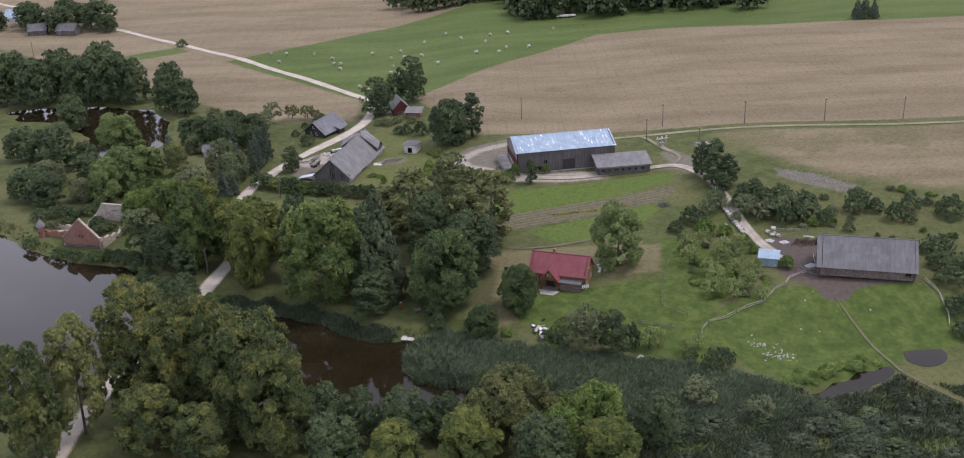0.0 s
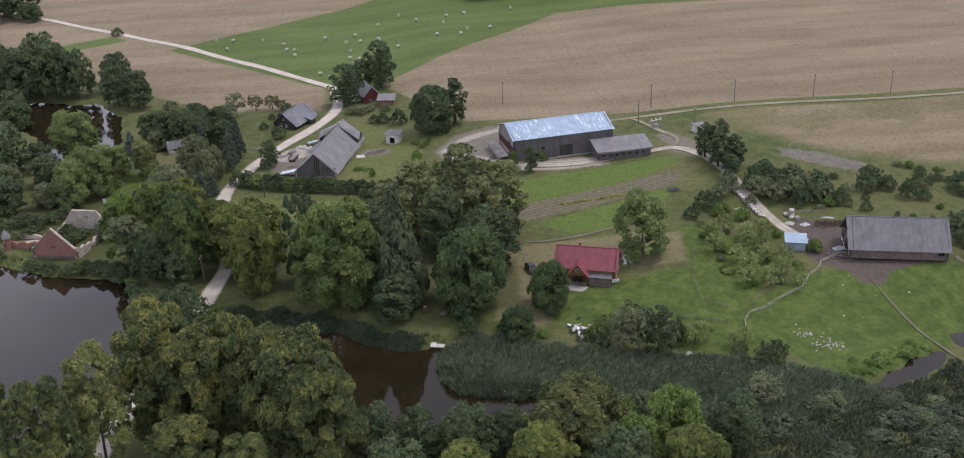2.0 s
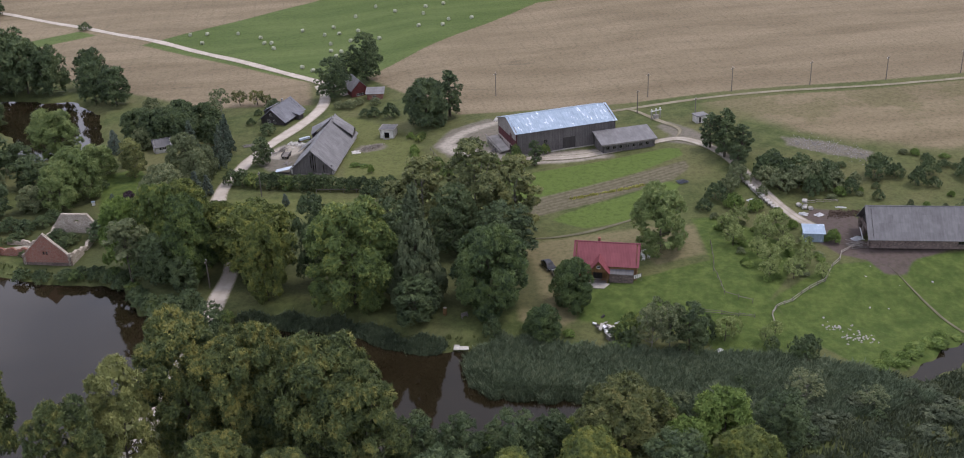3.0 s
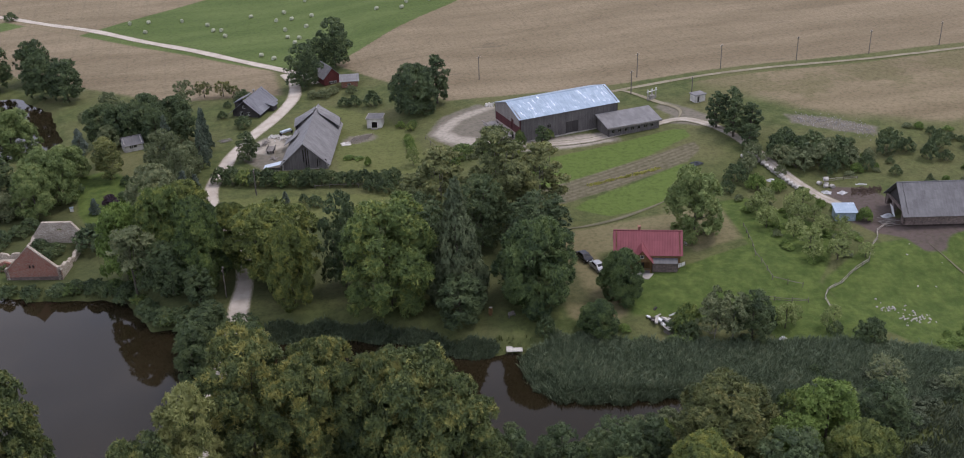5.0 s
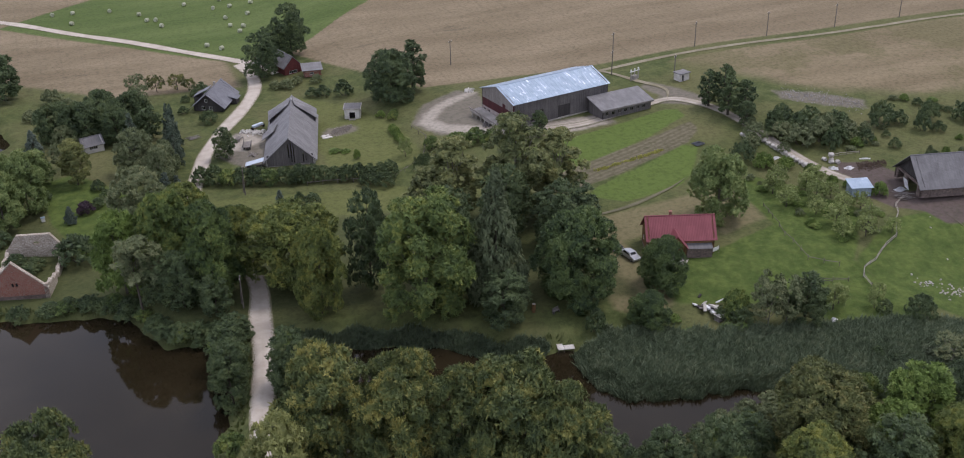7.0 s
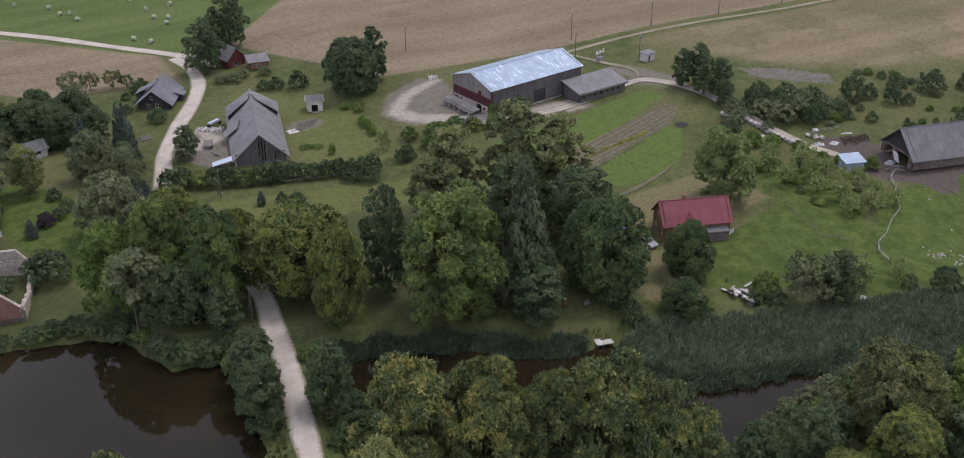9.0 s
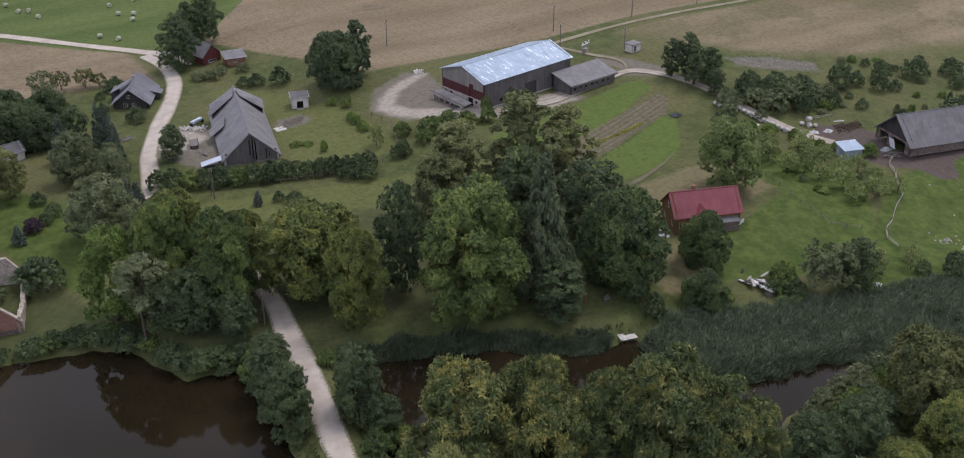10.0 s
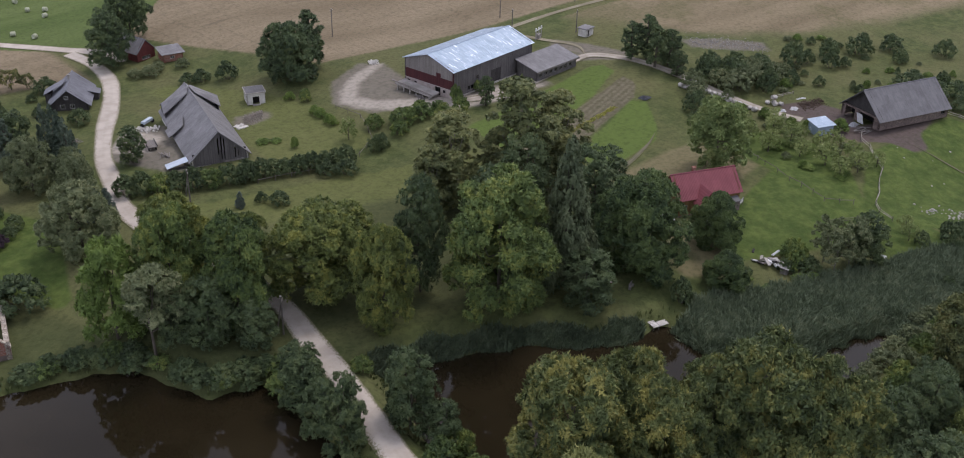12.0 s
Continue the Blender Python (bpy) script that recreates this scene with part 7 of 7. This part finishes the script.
plank_pile("board_pile", -56.8, 300.6, 25, 9, 2.6, WOOD_PALE, "loose pale boards beside the road", 1)
plank_pile("board_pile", -47.5, 294.5, 60, 12, 3.2, WOOD_PALE, "pale boards stacked in the barn yard", 2, 0.6)
plank_pile("board_pile", -50.2, 291.8, 10, 9, 2.6, CONCRETE, "pale boards and slabs in the barn yard", 3, 0.4)
plank_pile("board_pile", -46.3, 283.0, 80, 8, 2.4, WOOD_PALE, "old boards beside the barn", 4, 0.4)
plank_pile("board_pile", 68.8, 205.6, -15, 9, 3.2, WOOD_PALE, "broken fence boards at the stable corner", 5, 0.8)
plank_pile("board_pile", 5.5, 270.5, 70, 8, 3.0, WOOD_GREY, "old timber lying before the barn", 6, 0.6)
for k in range(4):
    ob = thing("concrete_slab", -29.2 + 1.1 * (k % 2), 285.0 + 1.2 * (k // 2), 12 * k, "broken concrete slab lying on the meadow", "slab", "slabs by the rubble mound")
    part("slab_body", box(-0.6, 0.6, -0.45, 0.45, 0, 0.18), LIME, ob)


def scrap_heap():
    rng = random.Random(9)
    ob = thing("scrap_heap", 11.4, 186.6, 15, "heap of old boards, tin and junk by the reeds", "scrap heap")
    for k in range(26):
        w, d, h = rng.uniform(0.4, 1.8), rng.uniform(0.3, 0.9), rng.uniform(0.05, 0.3)
        bm = box(-w / 2, w / 2, -d / 2, d / 2, 0, h)
        bmesh.ops.transform(bm, matrix=pose(rng.gauss(0, 1.0), rng.gauss(0, 1.7), 0.15 + 0.25 * rng.random() + 0.02 * k, rng.uniform(-35, 35), rng.uniform(-25, 25), rng.uniform(0, 180)), verts=bm.verts[:])
        part("junk_piece", bm, (LIME, WOOD_PALE, PLASTIC, CONCRETE, LIME, PLASTIC, WOOD_DARK)[k % 7], ob)
    crate = thing("wooden_crate", 11.4, 184.0, 20, "weathered open wooden crate at the reeds", "crate")
    for a, b in (((-0.8, -0.6), (0.8, -0.6)), ((0.8, -0.6), (0.8, 0.6)), ((0.8, 0.6), (-0.8, 0.6)), ((-0.8, 0.6), (-0.8, -0.6))):
        wall("side_board", crate, a, b, 1.0, (), WOOD_PALE, 0.06)
    part("lid", slab([(-0.95, -0.75, 1.05), (0.95, -0.75, 1.05), (0.95, 0.75, 1.2), (-0.95, 0.75, 1.2)], 0.06), LIME, crate)


scrap_heap()


def power_pole(x, y, h, label="grey wooden power pole with crossarm", arm=30):
    ob = thing("power_pole", x, y, arm, label, "power pole", "power poles")
    part("post", tube([(0, 0, -0.4), (0, 0, h)], [0.14, 0.1]), POLE_WOOD, ob)
    part("crossarm", box(-0.7, 0.7, -0.05, 0.05, h - 0.5, h - 0.38), POLE_WOOD, ob)
    for q in (-0.6, 0.0, 0.6):
        part("insulator", tube([(q, 0, h - 0.38 if q else h), (q, 0, h - 0.15 if q else h + 0.2)], [0.05, 0.04], 6), LIME, ob)
    return ob


for x, y in ((13.4, 315), (54, 300.0), (77, 296.2), (100, 295.8), (122.5, 295.0), (145, 294.4)):
    power_pole(x, y, 6.8)
power_pole(47.5, 288.5, 6.4)
power_pole(-183, 440, 7)
power_pole(60.5, 279.5, 5.5)
for x, y, tilt in ((-52.3, 261.6, 1), (-61.4, 217.0, 1)):
    ob = power_pole(x, y, 6.2, "wooden power pole with a slanting strut", 75)
    part("strut", tube([(1.6 * tilt, 0.5, -0.3), (0.05, 0, 5.2)], [0.1, 0.09]), POLE_WOOD, ob)
power_pole(-72.5, 163.5, 7.5)


def transformer():
    ob = thing("transformer_frame", 50.8, 282.6, 20, "small transformer frame with white insulators", "transformer")
    for x in (-1.4, 0, 1.4):
        part("post", box(x - 0.1, x + 0.1, -0.1, 0.1, -0.3, 2.2), CONCRETE, ob)
        part("insulator", tube([(x, 0, 2.34), (x, 0, 2.9)], [0.22, 0.16], 8), FRAME_WHITE, ob)
    part("beam", box(-1.8, 1.8, -0.12, 0.12, 2.2, 2.34), FRAME_WHITE, ob)
    part("tank", box(-0.6, 0.6, -0.5, 0.5, 0.0, 1.2), CONCRETE, ob)
    hut = thing("switch_hut", 60.8, 276.6, 10, "small grey switch hut with a flat roof", "hut")
    for a, b in (((-1.5, -1.2), (1.5, -1.2)), ((1.5, -1.2), (1.5, 1.2)), ((1.5, 1.2), (-1.5, 1.2)), ((-1.5, 1.2), (-1.5, -1.2))):
        wall("wall", hut, a, b, 1.9, [(0.5, 1.3, 0, 1.7)] if a == (-1.5, -1.2) else (), LIME, 0.15)
    fitted("door", hut, (-1.5, -1.2), (1.5, -1.2), (0.5, 1.3, 0, 1.7), WOOD_DARK, 0.04, 0.05, (0, 0))
    part("roof", box(-1.75, 1.75, -1.45, 1.45, 1.88, 2.05), FIBRE, hut)


transformer()


def fence(points, label, posts=2.6, rails=(0.45, 0.85), material=None):
    ob = tagged(new("fence"), label, "fence")
    ob.matrix_basis = pose(points[0][0], points[0][1], gz(*points[0]))
    inv = ob.matrix_basis.inverted()
    rng = random.Random(len(points) + int(points[0][0]))
    last = None
    for a, b in zip(points, points[1:]):
        n = max(1, round(math.dist(a, b) / posts))
        for k in range(n):
            t = k / n
            x, y = a[0] + (b[0] - a[0]) * t, a[1] + (b[1] - a[1]) * t
            p = inv @ Vector((x + rng.uniform(-0.15, 0.15), y + rng.uniform(-0.15, 0.15), gz(x, y)))
            top = p + Vector((rng.uniform(-0.12, 0.12), rng.uniform(-0.12, 0.12), 1.05))
            part("post", tube([p - Vector((0, 0, 0.3)), top], [0.07, 0.06], 6), POLE_WOOD, ob)
            if last is not None:
                for h in rails:
                    part("rail", tube([last + Vector((0, 0, h + rng.uniform(-0.2, 0.05))), p + Vector((0, 0, h + rng.uniform(-0.2, 0.05)))], [0.065, 0.05], 5), material or POLE_WOOD, ob)
            last = p
    return ob


PALE_POLE = worn("bleached_fence_poles", (0.24, 0.22, 0.19), (0.42, 0.39, 0.34), 1.5, 8, 0.9)
fence([(41.6, 182.7), (42.3, 185.6), (44.0, 187.5), (47.8, 188.9), (52.6, 191.9), (56.4, 193.3), (60.0, 197.9), (62.8, 200.2), (64.5, 203.2), (67.5, 204.8), (71.6, 206.0)], "rickety pale pole fence round the pasture", material=PALE_POLE)
fence([(40.6, 213.0), (39.2, 208.0), (36.8, 201.0), (35.8, 192.8), (42.6, 188.0)], "thin dark pole fence along the dry lawn", 3.2, (0.8,))
fence([(91.0, 199.5), (92.3, 194), (92.0, 188.3), (90.5, 183)], "rickety pole fence beside the stable", material=PALE_POLE)
fence([(30.2, 188.3), (36.2, 186.3), (41.8, 184.3)], "low mossy pole fence above the reeds", rails=(0.4, 0.8))
fence([(75.2, 226.5), (72, 227.2), (68, 227.5), (66.5, 227.8)], "pale pole fence round the dung yard", material=PALE_POLE)
fence([(-39.5, 260.8), (-30, 258.8), (-21, 257.6), (-13, 262.5), (-9, 272), (-10.5, 283)], "low wire fence round the barn meadow", 3.5, (0.9,))


def pier():
    ob = thing("pier", -16.1, 188.3, -14, "small pale board pier at the pond", "pier", z=-2.75)
    for k in range(9):
        part("plank", box(-0.55, 0.55, -1.5 + 0.36 * k, -1.5 + 0.36 * k + 0.3, 0.34, 0.4), LIME, ob)
    for k in range(5):
        part("plank", box(0.6, 2.2, -1.5 + 0.25 * k, -1.5 + 0.25 * k + 0.21, 0.34, 0.4), LIME, ob)
    for x, y in ((-0.45, -1.4), (0.45, -1.4), (2.0, -1.4), (2.0, -0.4), (-0.45, 1.5), (0.45, 1.5)):
        part("pile", tube([(x, y, -0.6), (x, y, 0.42)], [0.07, 0.07], 6), POLE_WOOD, ob)
    seat = thing("bench", -13.7, 194.6, 20, "small wooden bench on the bank", "bench")
    part("seat", box(-0.7, 0.7, -0.2, 0.2, 0.42, 0.48), WOOD_PALE, seat)
    part("backrest", box(-0.7, 0.7, 0.18, 0.24, 0.5, 1.0), WOOD_PALE, seat)
    for x in (-0.6, 0.6):
        part("leg", box(x - 0.05, x + 0.05, -0.15, 0.22, -0.1, 0.42), WOOD_PALE, seat)

    stump = thing("tree_stump", -17.2, 196.0, 0, "pale barkless tree stump on the pond bank", "stump")
    part("trunk", tube([(0, 0, -0.3), (0, 0, 0.4), (0.06, 0, 1.5)], [0.5, 0.38, 0.34], 9), WOOD_HONEY, stump)
    part("cut_face", tube([(0.06, 0, 1.5), (0.06, 0, 1.54)], [0.32, 0.3], 9), PALE_POLE, stump)


pier()


def car(x, y, turn, paint, label):
    ob = thing("car", x, y, turn, label, "car", "cars parked at the house")
    prof = [(-2.1, 0.35), (-2.15, 0.75), (-1.95, 0.95), (-1.45, 1.0), (-0.95, 1.42), (0.55, 1.45), (1.15, 0.98), (1.95, 0.86), (2.15, 0.65), (2.12, 0.35)]
    bm = bmesh.new()
    rings = []
    for s, in_ in ((-0.84, 0), (-0.7, 1), (0.7, 1), (0.84, 0)):
        rings.append([bm.verts.new((px, s * (0.82 if pz > 1.1 else 1) if not in_ else s * (0.95 if pz > 1.1 else 1.02), pz + (0.03 if in_ else 0))) for px, pz in prof])
    for a, b in zip(rings, rings[1:]):
        for k in range(len(prof) - 1):
            bm.faces.new((a[k], a[k + 1], b[k + 1], b[k]))
        bm.faces.new((a[-1], a[0], b[0], b[-1]))
    bm.faces.new(rings[0]), bm.faces.new(list(reversed(rings[-1])))
    bmesh.ops.recalc_face_normals(bm, faces=bm.faces[:])
    part("body", bm, paint, ob)
    part("windscreen", slab([(1.12, -0.6, 1.03), (1.12, 0.6, 1.03), (0.62, 0.52, 1.44), (0.62, -0.52, 1.44)], 0.02), GLASS, ob)
    part("rear_window", slab([(-1.42, -0.6, 1.06), (-1.42, 0.6, 1.06), (-1.0, 0.52, 1.42), (-1.0, -0.52, 1.42)], 0.02), GLASS, ob)
    for s in (-1, 1):
        part("side_window", slab([(-1.2, s * 0.83, 1.03), (0.95, s * 0.83, 1.03), (0.45, s * 0.705, 1.38), (-0.9, s * 0.705, 1.38)], 0.02), GLASS, ob)
        for px in (-1.35, 1.35):
            wheel = part("wheel", tube([(px, s * 0.66, 0.31), (px, s * 0.87, 0.31)], [0.31, 0.31], 14), RUBBER, ob)
            part("rim", tube([(px, s * 0.86, 0.31), (px, s * 0.885, 0.31)], [0.18, 0.17], 10), CAR_SILVER, wheel)
        part("headlight", box(2.02, 2.14, s * 0.62 - 0.14, s * 0.62 + 0.14, 0.62, 0.78), FRAME_WHITE, ob)
        part("tail_light", box(-2.16, -2.08, s * 0.66 - 0.1, s * 0.66 + 0.1, 0.68, 0.86), WOOD_SHED, ob)


car(5.7, 210.6, -80, CAR_DARK, "dark blue estate car parked on the lawn")
car(6.7, 206.0, -82, CAR_SILVER, "silver car parked beside the house")


def garden_set():
    for k, (x, y, a) in enumerate(((25.2, 210.4, 20), (26.2, 209.2, 110), (24.8, 208.6, -40))):
        ob = thing("garden_chair", x, y, a, "white plastic garden chair on the lawn", "chair", "garden chairs by the house")
        part("seat", box(-0.28, 0.28, -0.28, 0.28, 0.4, 0.45), FRAME_WHITE, ob)
        part("backrest", slab([(-0.28, 0.26, 0.45), (0.28, 0.26, 0.45), (0.26, 0.4, 0.92), (-0.26, 0.4, 0.92)], 0.04), FRAME_WHITE, ob)
        for sx in (-0.25, 0.25):
            for sy in (-0.25, 0.25):
                part("leg", box(sx - 0.03, sx + 0.03, sy - 0.03, sy + 0.03, -0.05, 0.4), FRAME_WHITE, ob)
    ob = thing("garden_table", 25.6, 211.4, 30, "white garden table on the lawn", "table")
    part("tabletop", box(-0.8, 0.8, -0.5, 0.5, 0.68, 0.73), FRAME_WHITE, ob)
    for sx in (-0.7, 0.7):
        for sy in (-0.4, 0.4):
            part("leg", box(sx - 0.04, sx + 0.04, sy - 0.04, sy + 0.04, -0.05, 0.68), FRAME_WHITE, ob)
    ob = thing("laundry_rack", 21.0, 200.2, 15, "drying rack with white laundry by the house", "laundry rack")
    for s in (-0.9, 0.9):
        part("post", tube([(s, 0, -0.2), (s, 0, 1.7)], [0.04, 0.04], 6), POLE_WOOD, ob)
    part("line", tube([(-0.9, 0, 1.65), (0, 0, 1.58), (0.9, 0, 1.65)], [0.015] * 3, 4), POLE_WOOD, ob)
    for k in range(4):
        part("cloth", box(-0.75 + 0.4 * k, -0.45 + 0.4 * k, -0.02, 0.02, 0.75 + 0.1 * (k % 2), 1.6), FRAME_WHITE, ob)


garden_set()


def cultivator():
    ob = thing("seed_drill", -41.8, 300.0, 30, "old blue and white seed drill in the yard", "farm machine")
    part("hopper", slab([(-1.5, -0.4, 1.3), (1.5, -0.4, 1.3), (1.5, 0.4, 1.3), (-1.5, 0.4, 1.3)], 0.5), TIN_BLUE, ob)
    part("frame", box(-1.6, 1.6, -0.1, 0.1, 0.45, 0.6), RUST, ob)
    part("drawbar", tube([(0, 0.1, 0.5), (0, 1.8, 0.4)], [0.06, 0.05], 6), RUST, ob)
    for s in (-1.7, 1.7):
        part("wheel", tube([(s - 0.08, 0, 0.5), (s + 0.08, 0, 0.5)], [0.5, 0.5], 14), RUBBER, ob)
    tr = thing("farm_trailer", -46.6, 288.3, 75, "old flat farm trailer in the barn yard", "trailer")
    part("bed", box(-1.8, 1.8, -0.9, 0.9, 0.75, 0.87), WOOD_PALE, tr)
    for s in (-0.9, 0.9):
        part("side_board", box(-1.8, 1.8, s - 0.03, s + 0.03, 0.87, 1.25), WOOD_GREY, tr)
        for x in (-1.1, 1.1):
            part("wheel", tube([(x, s * 0.75 - 0.1, 0.38), (x, s * 0.75 + 0.1, 0.38)], [0.38, 0.38], 12), RUBBER, tr)
    part("axle", box(-1.2, 1.2, -0.06, 0.06, 0.32, 0.75), RUST, tr)


cultivator()


def far_house(x, y, turn, w, d, h, roof, label, skin=LIME):
    ob = thing("farmstead_house", x, y, turn, label, "house", "houses of the far farmstead")
    hl, hw, r = w / 2, d / 2, h + d * 0.42
    slope = lambda u: h + (r - h) * (1 - abs(u - hw) / hw)
    o = [(1.2, 2.2, 0.9, 2.0), (w - 2.4, w - 1.4, 0.9, 2.0)]
    wall("wall", ob, (-hl, -hw), (hl, -hw), h, o, skin)
    wall("wall", ob, (hl, -hw), (hl, hw), slope, (), skin, knees=(hw,))
    wall("wall", ob, (hl, hw), (-hl, hw), h, (), skin)
    wall("wall", ob, (-hl, hw), (-hl, -hw), slope, (), skin, knees=(hw,))
    for q in o:
        fitted("window", ob, (-hl, -hw), (hl, -hw), q, GLASS)
    gable("roof", ob, -hl, hl, hw, h, r, roof)
    if w > 5:
        chimney(ob, 0.5, 0.3, r - 0.8, r + 0.7)


far_house(-184, 486, -10, 9, 6, 2.6, FIBRE_DARK, "small far timber house under a grey roof", WOOD_GREY)
far_house(-199, 489, 12, 8, 6, 2.5, FIBRE_DARK, "small far timber cottage under a dark roof", WOOD_GREY)
far_house(-216, 520, 0, 18, 8, 3.0, TIN, "long far farm building with a pale roof")
far_house(-79.5, 303.0, 15, 4.5, 3.4, 2.1, FIBRE_MID, "little garden hut among dark trees")
hive = thing("bee_hive", -91.4, 266.0, 10, "white bee hive on the meadow", "bee hive")
part("hive_box", box(-0.35, 0.35, -0.3, 0.3, 0.1, 0.9), FRAME_WHITE, hive)
part("lid", box(-0.42, 0.42, -0.37, 0.37, 0.9, 1.0), TIN, hive)
ob = thing("farm_trailer", 39.7, 461.0, 3, "long pale flat trailer before the wood", "trailer")
part("bed", box(-4.2, 4.2, -1, 1, 0.7, 1.2), LIME, ob)
for k in (-2.6, 1.4, 2.6):
    part("wheel", tube([(k, -1.05, 0.42), (k, -0.8, 0.42)], [0.42, 0.42], 12), RUBBER, ob)
part("drawbar", tube([(4.2, 0, 0.7), (6.0, 0, 0.5)], [0.08, 0.06], 6), POLE_WOOD, ob)
